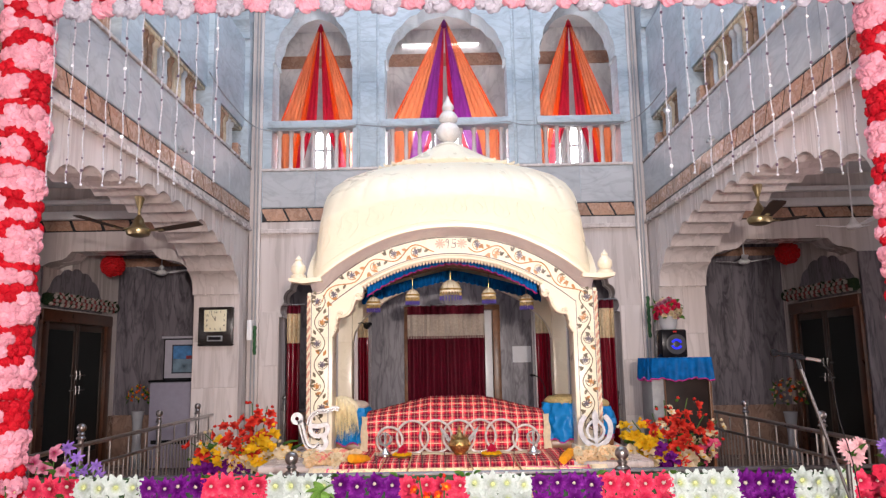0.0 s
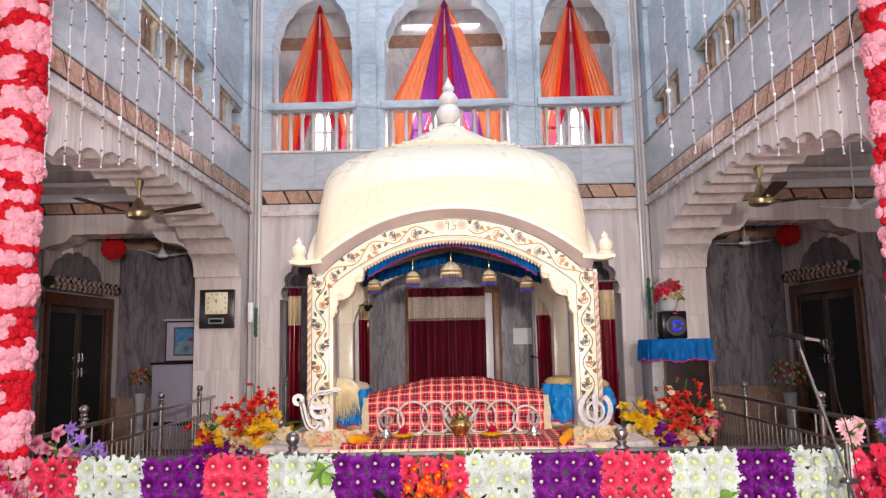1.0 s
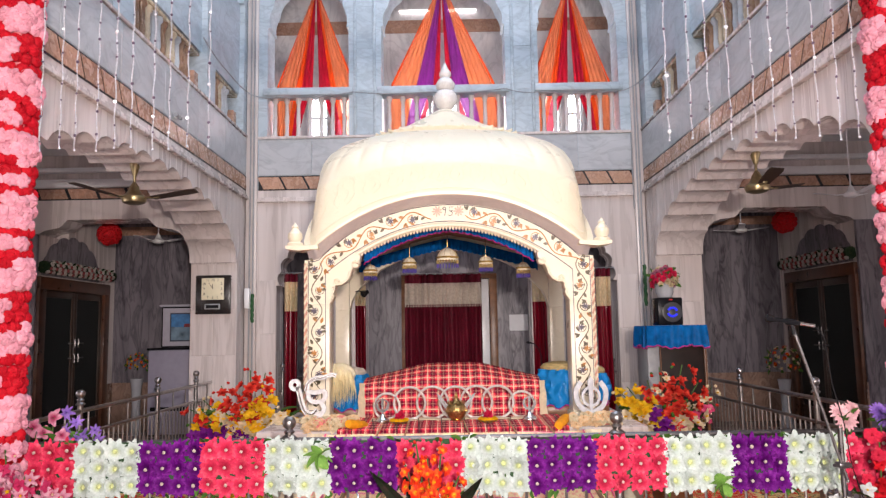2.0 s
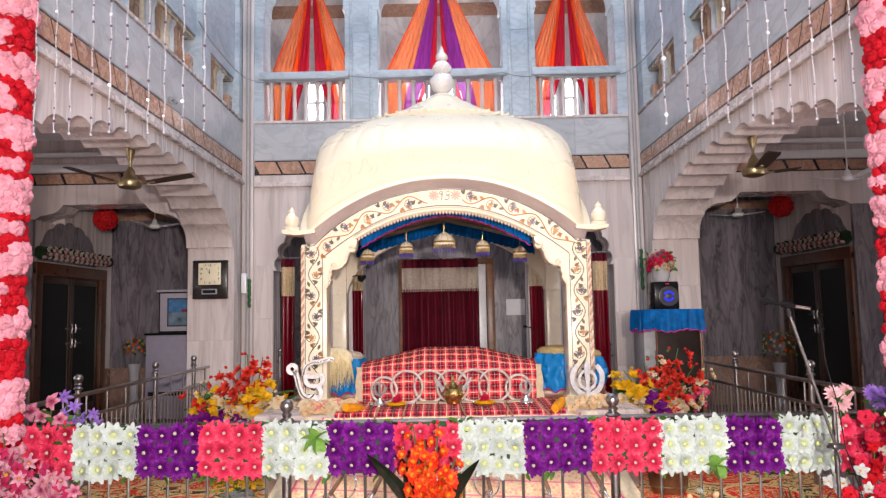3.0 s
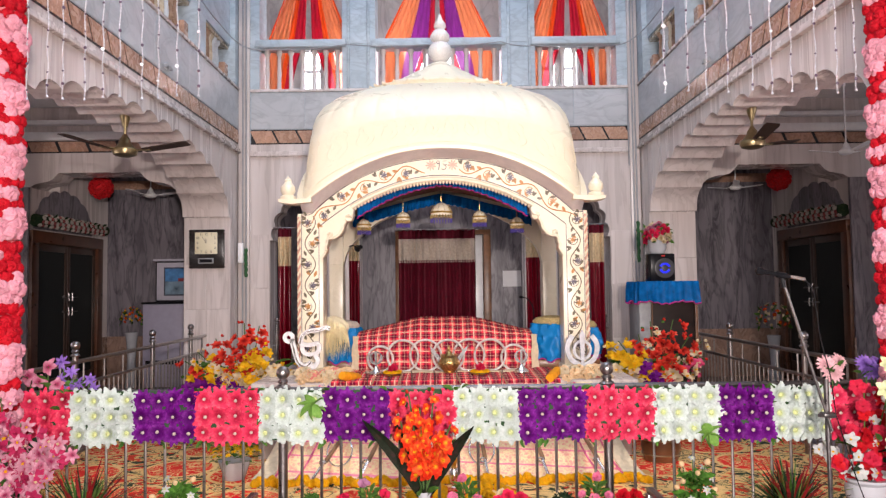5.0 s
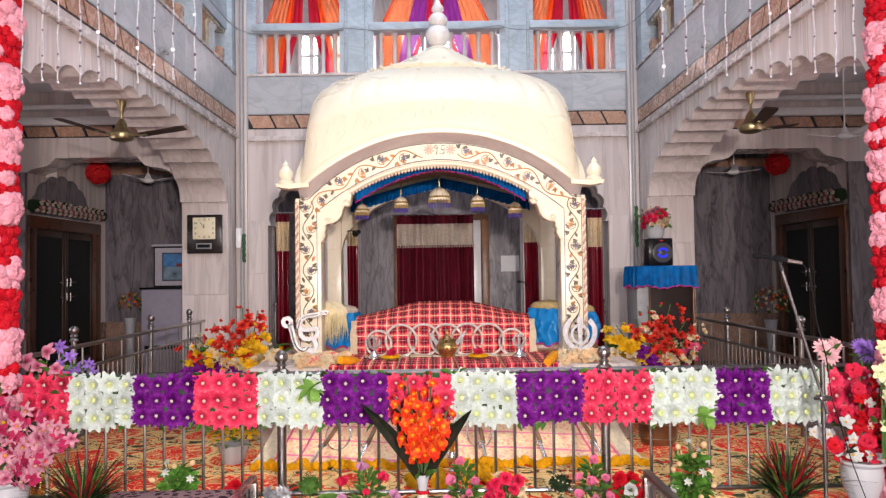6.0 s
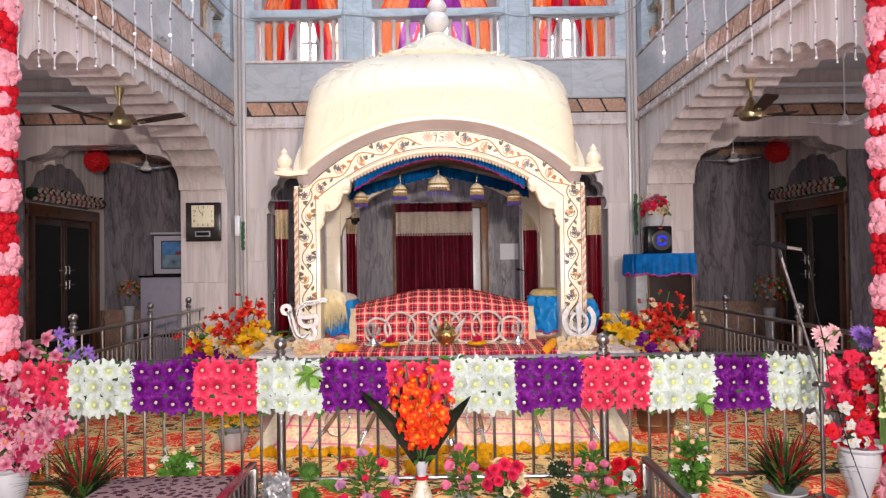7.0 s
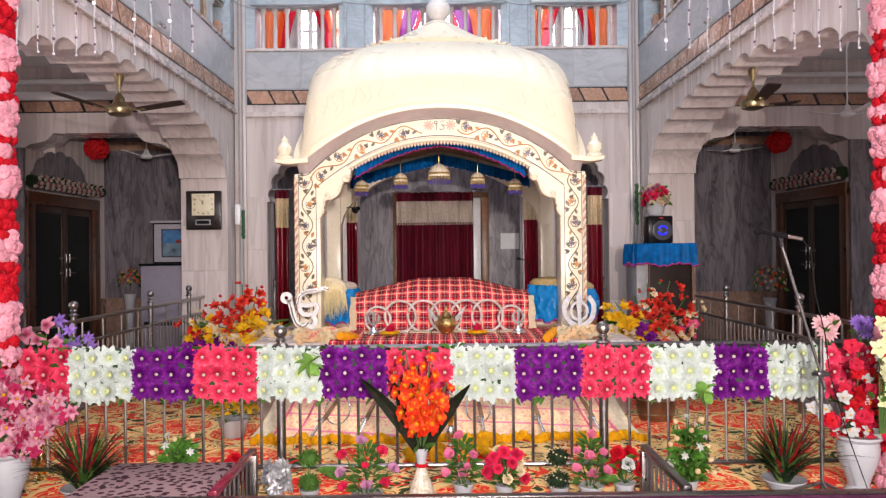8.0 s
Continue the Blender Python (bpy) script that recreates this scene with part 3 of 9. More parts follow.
# columns
for sx in (-1, 1):
    for y0 in (FY, 0.85):
        bm = bmesh.new()
        a, b = sorted((sx * (1.148 if y0 < 0 else 1.225), sx * 1.39))
        box(bm, a - 0.02, b + 0.02, y0 - 0.02, y0 + 0.27, 0.0, 0.07, bevel=0.01)
        box(bm, a, b, y0, y0 + 0.25, 0.07, 1.8 - DECK, bevel=0.004)
        box(bm, a, b, y0 + (0.141 if y0 < 0 else 0.0), y0 + (0.25 if y0 < 0 else 0.079), 1.8 - DECK, 2.2 - DECK)
        col = part("column", bm, CREAM_MARBLE, palki)
        if y0 < 0:
            for strand, mat in ((0, CREAM_MARBLE), (1, PINK_INLAY)):
                bm = bmesh.new()
                xe = sx * 1.376
                pts = [(xe + 0.009 * math.cos(z * 75 + math.pi * strand), y0 - 0.008 + 0.009 * math.sin(z * 75 + math.pi * strand), 0.08 + z) for z in np.arange(0, 1.44, 0.011)]
                tube(bm, pts, 0.0115, 5)
                part("rope_moulding", bm, mat, col, "twisted cream and salmon corner rope" if strand else "")
            bm = bmesh.new()
            for x, z1 in ((1.186, 1.412), (1.352, 1.54)):
                box(bm, *sorted((sx * (x - 0.003), sx * (x + 0.003))), y0 - 0.003, y0 + 0.001, 0.12, z1)
            box(bm, *sorted((sx * 1.1895, sx * 1.3485)), y0 - 0.003, y0 + 0.001, 0.12, 0.126)
            part("inlay_line", bm, DARK_INLAY, col)

# front and rear arched slabs with scrolled brackets
BRACKET = ((0.858, 2.215), (0.862, 2.178), (0.885, 2.152), (0.915, 2.15), (0.936, 2.115), (0.95, 2.06), (0.985, 2.012), (1.03, 1.988), (1.078, 1.985), (1.1, 1.958), (1.098, 1.93), (1.113, 1.904), (1.106, 1.872), (1.12, 1.84), (1.148, 1.8))


def bracket(sx):
    return [(sx * x, z - DECK) for x, z in BRACKET]


for y0, y1 in ((FY, FY + 0.14), (0.93, 1.07)):
    bm = bmesh.new()
    top = [(x, arc_out(x)) for x in np.linspace(-1.389, 1.389, 61)]
    low = [(x, arc_in(x) - 0.05) for x in np.linspace(0.85, -0.85, 31)]
    left = [*(bracket(-1) if y0 < 0 else [(-x, z - DECK) for x, z in ((0.92, 2.21), (1.0, 2.16), (1.08, 2.09), (1.15, 2.01), (1.2, 1.91), (1.225, 1.8))]), (-1.389, 1.8 - DECK)]
    right = [(-x, z) for x, z in reversed(left)]
    prism(bm, top + right + low + left, 'y', y0, y1)
    slab = part("arch", bm, CREAM_MARBLE, palki)
    if y0 < 0:
        bm = bmesh.new()
        for f in range(2):
            xs = np.linspace(-1.186, 1.186, 61) if f else np.linspace(-1.352, 1.352, 81)
            fn = arc_in if f else (lambda x: arc_out(x) - 0.012)
            tube(bm, [(x, y0 - 0.001, fn(x)) for x in xs], 0.004, 5)
        part("inlay_line", bm, DARK_INLAY, slab)
        bm = bmesh.new()
        tube(bm, [(x, y0 - 0.006, arc_in(x) - 0.036) for x in np.linspace(-0.875, 0.875, 51)], 0.022, 8)
        for i in range(54):
            x = -0.85 + 1.7 * (i + 0.5) / 54
            z = arc_in(x) - 0.068
            lathe(bm, [(0.0, -0.02), (0.006, -0.014), (0.0125, 0.0), (0.0145, 0.012), (0.0145, 0.026)], 8, (x, y0 + 0.006, z))
        part("dentil_moulding", bm, CREAM_MARBLE, slab, "beaded cream marble edge under the arch", 50)
        for sx in (-1, 1):
            bm = bmesh.new()
            pts = [(sx * (0.9 + 0.034 * (1 - k / 34) * math.cos(k * 0.42 + 2.2)), y0 - 0.006, 2.186 - DECK + 0.034 * (1 - k / 34) * math.sin(k * 0.42 + 2.2)) for k in range(28)]
            tube(bm, pts, [0.017 - 0.0003 * k for k in range(28)], 7)
            tube(bm, [(x + sx * 0.012, y0 + 0.002, z + 0.004) for x, z in bracket(sx)[3:]], 0.014, 8)
            tube(bm, [(sx * (1.075 + 0.03 * (1 - k / 24) * math.cos(k * 0.45 - 1.4)), y0 - 0.003, 2.018 - DECK + 0.03 * (1 - k / 24) * math.sin(k * 0.45 - 1.4)) for k in range(20)], 0.011, 6)
            part("bracket_scroll", bm, CREAM_MARBLE, slab, "carved cream marble bracket scroll")

# inlaid vines: wavy stem with leaves and star flowers
def star_mesh(name, r, n, mat):
    bm = bmesh.new()
    pts = []
    for k in range(n):
        a = 2 * math.pi * k / n
        for rr, da in ((0.3, -0.5), (0.75, -0.27), (1.0, 0.0), (0.75, 0.27)):
            q = da * 7 / n
            pts.append((r * rr * math.cos(a + q), r * rr * math.sin(a + q)))
    prism(bm, pts, 'y', -0.004, 0.001)
    return to_mesh(name, bm, mat)


def leaf_flat_mesh(ln, wd, mat):
    bm = bmesh.new()
    prism(bm, [(u * ln, v * wd) for u, v in ((0, 0), (0.2, 0.36), (0.5, 0.5), (0.8, 0.28), (1, 0), (0.8, -0.28), (0.5, -0.5), (0.2, -0.36))], 'y', -0.003, 0.001)
    return to_mesh("leaf_inlay", bm, mat)


STARS = [star_mesh("flower_inlay", 0.036, 7, DARK_INLAY), star_mesh("flower_inlay", 0.032, 6, ORANGE_INLAY)]
LEAVES = [leaf_flat_mesh(0.058, 0.028, GREEN_INLAY), leaf_flat_mesh(0.062, 0.03, ORANGE_INLAY)]


def inlay(mesh, parent, x, y, z, ang):
    shared(mesh.name.split(".")[0], mesh, parent, Matrix.Translation((x, y, z)) @ Matrix.Rotation(-ang, 4, 'Y'))


def vine(path, y, amp, period, parent, skip=None, stem=None):
    """path(s) gives x, z and the tangent's angle along a line of length L."""
    fn, L = path
    orange = bmesh.new()
    pts = []
    n = int(L / 0.012)
    for i in range(n + 1):
        s = L * i / n
        x, z, a = fn(s)
        o = amp * math.sin(2 * math.pi * s / period)
        pts.append((x - o * math.sin(a), y - 0.001, z + o * math.cos(a)))
    run = []
    for p in [*pts, None]:
        if p is None or (skip and abs(p[0]) < skip):
            if len(run) > 2:
                tube(orange, run, 0.0052, 5)
            run = []
        else:
            run.append(p)
    part("vine_inlay", orange, stem or ORANGE_INLAY, parent, "%s stone vine inlay" % ("dark" if stem else "orange"), None)
    k = 0
    s = period * 0.25
    while s < L - 0.02:
        x, z, a = fn(s)
        side = 1 if k % 2 == 0 else -1
        if not (skip and abs(x) < skip):
            fx, fz = x + side * amp * 0.5 * math.sin(a), z - side * amp * 0.5 * math.cos(a)
            inlay(STARS[0 if k % 3 != 2 else 1], parent, fx, y - 0.002, fz, 0.7 * k)
            bm = bmesh.new()
            tube(bm, [(fx + (0.05 - 0.0009 * q) * math.cos(a + side * (1.2 + q * 0.26)), y - 0.001, fz + (0.05 - 0.0009 * q) * math.sin(a + side * (1.2 + q * 0.26))) for q in range(17)], [0.0045 - 0.00012 * q for q in range(17)], 5)
            part("tendril_inlay", bm, stem or ORANGE_INLAY, parent, "", None)
            for q, (da, ds) in enumerate(((0.9, 0.03), (-0.7, -0.035), (2.2, 0.055), (-2.4, -0.06), (0.4, 0.08), (-1.2, -0.08), (1.5, 0.0))):
                xx, zz, aa = fn(min(max(s + ds, 0), L))
                ox = -side * amp * 0.75
                inlay(LEAVES[1 if (k * 7 + q) % (6 if stem else 2) == 1 else 0], parent, xx + ox * -math.sin(aa), y - 0.001, zz + ox * math.cos(aa), aa + da * side)
        s += period * 0.5
        k += 1


for sx in (-1, 1):
    vine((lambda s, sx=sx: (sx * 1.27, 0.16 + s, math.pi / 2), 1.36), FY, sx * 0.05, 0.4, palki, stem=GREEN_INLAY)


def arc_mid(s):
    x = -1.25 + s * 1.0
    z = (arc_out(x) + arc_in(x)) / 2 - 0.008
    dz = -0.61 * x - 0.086 * x ** 3
    return x, z, math.atan(dz)


vine((arc_mid, 2.5), FY, 0.05, 0.4, palki, skip=0.16)
# sacred syllable and two lotus rosettes at the crown of the arch
ROSETTE = star_mesh("rosette_inlay", 0.055, 9, PINK_INLAY)
for sx in (-1, 1):
    inlay(ROSETTE, palki, sx * 0.105, FY - 0.001, arc_out(0) - 0.075, 0.4)
bm = bmesh.new()
cz = arc_out(0) - 0.075
tube(bm, [(-0.035 + 0.014 * math.cos(a), FY - 0.001, cz + 0.028 + 0.014 * math.sin(a)) for a in np.linspace(0.2, 6.2, 12)], 0.0036, 5)
tube(bm, [(-0.023, FY - 0.001, cz + 0.02), (-0.025, FY - 0.001, cz - 0.01), (-0.032, FY - 0.001, cz - 0.045)], 0.0036, 5)
tube(bm, [(0.052, FY - 0.001, cz + 0.042), (0.012, FY - 0.001, cz + 0.04), (0.018, FY - 0.001, cz), (0.05, FY - 0.001, cz + 0.008)], 0.0036, 5)
tube(bm, [(0.02 + 0.024 * math.cos(a), FY - 0.001, cz - 0.02 + 0.022 * math.sin(a)) for a in np.linspace(1.6, -2.6, 12)], 0.0036, 5)
part("syllable_inlay", bm, DARK_INLAY, palki, "dark stone Ek Onkar sign inlaid in the arch", None)

# the eave's shade is painted in: greyer stone than the cream dome
SHADED_SOFFIT = marble("grey_soffit_marble", (0.68, 0.62, 0.62), (0.58, 0.52, 0.53), (0.4, 0.36, 0.37), (2, 2, 2), scale=1.2, vein_amount=0.3, rough=0.35)
# ribbed dome with its curved eave
LEVELS = [(1.378, 1.315, 2.313, 0.488, 16, 0), (1.392, 1.327, 2.32, 0.488, 16, 0), (1.395, 1.33, 2.345, 0.488, 16, 0), (1.356, 1.25, 2.352, 0.488, 14, 0), (1.34, 1.242, 2.5, 0.42, 12, 0),
          (1.305, 1.228, 2.75, 0.3, 12, 0), (1.288, 1.216, 2.925, 0.21, 12, 0), (1.287, 1.212, 2.94, 0.205, 11, 0.0), (1.288, 1.208, 2.96, 0.195, 10, 0.001), (1.293, 1.186, 3.06, 0.14, 7.6, 0.005),
          (1.285, 1.135, 3.19, 0.085, 5.9, 0.007), (1.25, 1.05, 3.32, 0.05, 4.7, 0.0075), (1.15, 0.9, 3.45, 0.03, 4.0, 0.007), (1.0, 0.72, 3.56, 0.012, 3.3, 0.006), (0.83, 0.52, 3.65, 0.004, 2.6, 0.005), (0.66, 0.34, 3.7, 0.0, 2.3, 0.003)]
NU = 480


def dome_point(hw, hd, zc, bow, ex, rib, skirt, a, proud=0.0):
    """A point of the dome at the angle a; the skirt follows the eave's curve."""
    c, s = math.cos(a), math.sin(a)
    d = (abs(c) ** ex + abs(s) ** ex) ** (-1 / ex)
    x, y = d * c, d * s
    edge = min(1.0, abs(x) if abs(y) > abs(x) else abs(y))
    reach, power = (1.27 / hw, 2.15) if skirt else (1.0, 2.0)
    h = rib * (2.0 * abs(math.cos(24 * a)) ** 0.55 - 1.3) + proud
    return ((hw + h) * x, (hd + h) * y, zc + bow * (1 - min(1.0, edge / reach) ** power) - DECK)


bm = bmesh.new()
rings = []
for lv, level in enumerate(LEVELS):
    rings.append([bm.verts.new(dome_point(*level, lv < 8, 2 * math.pi * k / NU)) for k in range(NU)])
for a, b in zip(rings, rings[1:]):
    for k in range(NU):
        j = (k + 1) % NU
        bm.faces.new((a[k], a[j], b[j], b[k]))
bm.faces.new(rings[-1])
edge_ring = [v.co.copy() for v in rings[0]]
dome = part("dome", bm, CREAM_MARBLE, palki, "ribbed cream marble dome with a curved eave", 40)
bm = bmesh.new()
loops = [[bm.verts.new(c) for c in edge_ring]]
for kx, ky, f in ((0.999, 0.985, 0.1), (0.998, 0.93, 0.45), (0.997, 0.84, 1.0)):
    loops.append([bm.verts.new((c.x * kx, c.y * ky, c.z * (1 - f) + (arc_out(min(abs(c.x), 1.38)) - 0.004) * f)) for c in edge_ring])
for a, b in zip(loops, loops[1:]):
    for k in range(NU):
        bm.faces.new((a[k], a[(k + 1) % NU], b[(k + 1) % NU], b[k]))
part("eave_soffit", bm, SHADED_SOFFIT, dome, "marble soffit under the eave, its shade painted grey", 60)
# carved relief on the skirt: paired scrolls under a raised border
def skirt_at(a, v):
    i = min(int(v), 6)
    f = v - i
    return Vector(dome_point(*[p * (1 - f) + q * f for p, q in zip(LEVELS[i], LEVELS[min(i + 1, 7)])], True, a, 0.0015))


for k in range(44):
    bm = bmesh.new()
    a0 = 2 * math.pi * (k + 0.5) / 44
    for f in (-1, 1):
        tube(bm, [skirt_at(a0 + f * (0.012 + 0.045 * math.sin(math.pi * v) * (1 - 0.3 * v) + 0.012 * math.sin(v * 9)), 4.25 + 1.6 * v) for v in np.linspace(0, 1, 14)], 0.0028, 5)
    tube(bm, [skirt_at(a0 + 0.018 * math.sin(v * 6), 4.5 + 1.1 * v) for v in np.linspace(0, 1, 8)], 0.0025, 5)
    part("carved_leaf", bm, CREAM_MARBLE, dome, "")
bm = bmesh.new()
for v, r in ((3.55, 0.005),):
    tube(bm, [skirt_at(2 * math.pi * k / 300, v) for k in range(300)], r, 5, closed=True)
part("carved_border", bm, CREAM_MARBLE, dome, "raised border of the carved skirt")
for k in range(28):
    a = 2 * math.pi * k / 28
    rows = []
    for f in np.linspace(0, 1, 5):
        r = 0.66 + 0.15 * f
        w = 0.075 * (1 - f ** 3 * 0.85)
        z = 3.705 + 0.03 * f * f - DECK
        rows.append([(r * math.cos(a) - o * w * math.sin(a), 0.55 * (r * math.sin(a) + o * w * math.cos(a)), z + 0.012 * (1 - abs(o))) for o in (-1, 0, 1)])
    bm = bmesh.new()
    solid_sheet(bm, rows, 0.02)
    part("lotus_petal", bm, CREAM_MARBLE, dome, "", 50)
bm = bmesh.new()
prof = [(0.78, 3.66), (0.74, 3.72), (0.64, 3.755), (0.5, 3.79), (0.36, 3.86), (0.24, 3.925), (0.15, 3.98), (0.1, 4.01)]
NS = 96
rr = []
for r, z in prof:
    rr.append([bm.verts.new(((r + 0.02 * r * math.cos(16 * 2 * math.pi * k / NS)) * math.cos(2 * math.pi * k / NS), (r + 0.02 * r * math.cos(16 * 2 * math.pi * k / NS)) * math.sin(2 * math.pi * k / NS) * (0.5 + 0.5 * (z - 3.65) / 0.36), z - DECK)) for k in range(NS)])
for a, b in zip(rr, rr[1:]):
    for k in range(NS):
        bm.faces.new((a[k], a[(k + 1) % NS], b[(k + 1) % NS], b[k]))
bm.faces.new(rr[-1])
part("spire_base", bm, CREAM_MARBLE, dome, "fluted cream marble spire base", 60)
bm = bmesh.new()
lathe(bm, [(0.1, 3.97), (0.075, 3.99), (0.06, 4.03), (0.1, 4.06), (0.135, 4.12), (0.135, 4.18), (0.1, 4.235), (0.06, 4.255), (0.105, 4.285), (0.11, 4.33), (0.075, 4.385), (0.045, 4.405), (0.07, 4.43), (0.065, 4.47), (0.035, 4.51), (0.02, 4.55), (0.0, 4.6)], 24, (0, 0, -DECK))
part("finial", bm, marble("white_finial_marble", (0.8, 0.77, 0.74), (0.7, 0.67, 0.64), (0.5, 0.47, 0.45), (4, 4, 2), vein_amount=0.3), dome, "turned white marble finial", 60)
for sx in (-1, 1):
    for sy in (-1, 1):
        bm = bmesh.new()
        lathe(bm, [(0.07, 0), (0.075, 0.03), (0.05, 0.045), (0.07, 0.08), (0.068, 0.12), (0.04, 0.155), (0.03, 0.17), (0.035, 0.185), (0.015, 0.21), (0.0, 0.235)], 14, (sx * 1.445, sy * 1.27, 2.34 - DECK))
        part("corner_urn", bm, CREAM_MARBLE, dome)
        bm = bmesh.new()
        prism(bm, [(sx * 1.22, 2.346 - DECK), (sx * 1.22, 2.312 - DECK), (sx * 1.4, 2.296 - DECK), (sx * 1.52, 2.314 - DECK), (sx * 1.53, 2.346 - DECK)], 'y', *sorted((sy * 1.12, sy * 1.326)))
        part("corner_corbel", bm, CREAM_MARBLE, dome, "projecting cream marble corner corbel")

# cloth lining and blue frills under the canopy
def rear_line(x):
    return 2.66 - 0.25 * abs(x) ** 1.2 - DECK


bm = bmesh.new()
rows = []
for f in np.linspace(0, 1, 9):
    rows.append([(x, FY + 0.16 + (0.88 - FY - 0.16) * f, (arc_in(x) + 0.03) * (1 - f) + (rear_line(x) + 0.05) * f - 0.04 * math.sin(math.pi * f)) for x in np.linspace(-1.1, 1.1, 15)])
solid_sheet(bm, rows, 0.006)
part("lining", bm, TAN_CLOTH, palki, "tan cloth lining under the dome")


def frill(name, y, line, x0, x1, h, trim, parent, pitch=0.045):
    bm, tr = bmesh.new(), bmesh.new()
    n = int((x1 - x0) / 0.008)
    rows = [[], [], [], []]
    for i in range(n + 1):
        x = x0 + (x1 - x0) * i / n
        w = math.sin(2 * math.pi * x / pitch) + 0.4 * math.sin(2 * math.pi * x / pitch * 0.37 + 1)
        for j, f in enumerate((0, 0.35, 0.7, 1)):
            rows[j].append((x, y + 0.016 * f * w, line(x) - h * f + 0.006 * f * math.sin(x * 90)))
    solid_sheet(bm, rows, 0.003)
    ob = part(name, bm, NAVY_CLOTH, parent, "pleated blue satin frill")
    if trim:
        tube(tr, [(p[0], p[1] - 0.003, p[2]) for p in rows[3][::2]], 0.007, 5)
        part("trim", tr, MAGENTA_TRIM, ob, "magenta edging")
    return ob


frill("frill", 0.86, lambda x: rear_line(x), -1.1, 1.1, 0.13, False, palki)
frill("frill", FY + 0.2, lambda x: arc_in(x) + 0.03 - 0.08 * abs(x), -0.84, 0.84, 0.105, True, palki)

# hanging canopies
PEARL_CLOTH = plain("pearl_satin", (0.95, 0.86, 0.68), 0.5, vary=0.08, scale=30)
for x, z, r, y in ((-0.88, 2.205, 0.072, 0.1), (-0.44, 2.28, 0.074, 0.1), (-0.01, 2.325, 0.118, 0.05), (0.42, 2.28, 0.074, 0.1), (0.84, 2.205, 0.072, 0.1)):
    h = thing("hanging_canopy", "small gold-fringed cream umbrella with violet tassels hanging in the shrine", "ornament", (PX + x, PY + y, z), "hanging canopies")
    bm = bmesh.new()
    lathe(bm, [(r, -0.02), (r * 1.02, 0.0), (r * 0.93, r * 0.4), (r * 0.7, r * 0.75), (r * 0.35, r * 0.98), (0.006, r * 1.1), (0.0, r * 1.12)], 20)
    cap = part("dome", bm, PEARL_CLOTH, h)
    for k in range(10):
        a = 2 * math.pi * k / 10
        bm = bmesh.new()
        tube(bm, [(1.03 * rr * math.cos(a), 1.03 * rr * math.sin(a), zz) for rr, zz in ((r * 1.02, 0.0), (r * 0.93, r * 0.4), (r * 0.7, r * 0.75), (r * 0.35, r * 0.98))], 0.0018, 4)
        part("gold_rib", bm, GOLD_CLOTH, cap)
    bm = bmesh.new()
    tube(bm, [(1.02 * r * math.cos(q), 1.02 * r * math.sin(q), r * 0.12) for q in np.linspace(0, 6.2832, 21)[:-1]], 0.011, 5, closed=True)
    part("gold_braid", bm, GOLD_CLOTH, cap, "gold braid on the cap")
    bm = bmesh.new()
    tube(bm, [(0, 0, r * 1.08), (0, 0, (arc_in(x) + 0.02 + DECK - z))], 0.0035, 5)
    part("cord", bm, GOLD, h)
    for k, (mat, z0, z1, nm) in enumerate(((GOLD_CLOTH, -0.062, -0.015, "gold_fringe"), (plain("violet_tassel", (0.09, 0.06, 0.3), 0.7) if x < -0.8 else bpy.data.materials["violet_tassel"], -0.1, -0.056, "violet_fringe"))):
        bm = bmesh.new()
        for q in range(22):
            a = 2 * math.pi * q / 22
            box(bm, r * math.cos(a) - 0.006, r * math.cos(a) + 0.006, r * math.sin(a) - 0.004, r * math.sin(a) + 0.004, z0 + 0.006 * (q % 2), z1)
        part(nm, bm, mat, h)

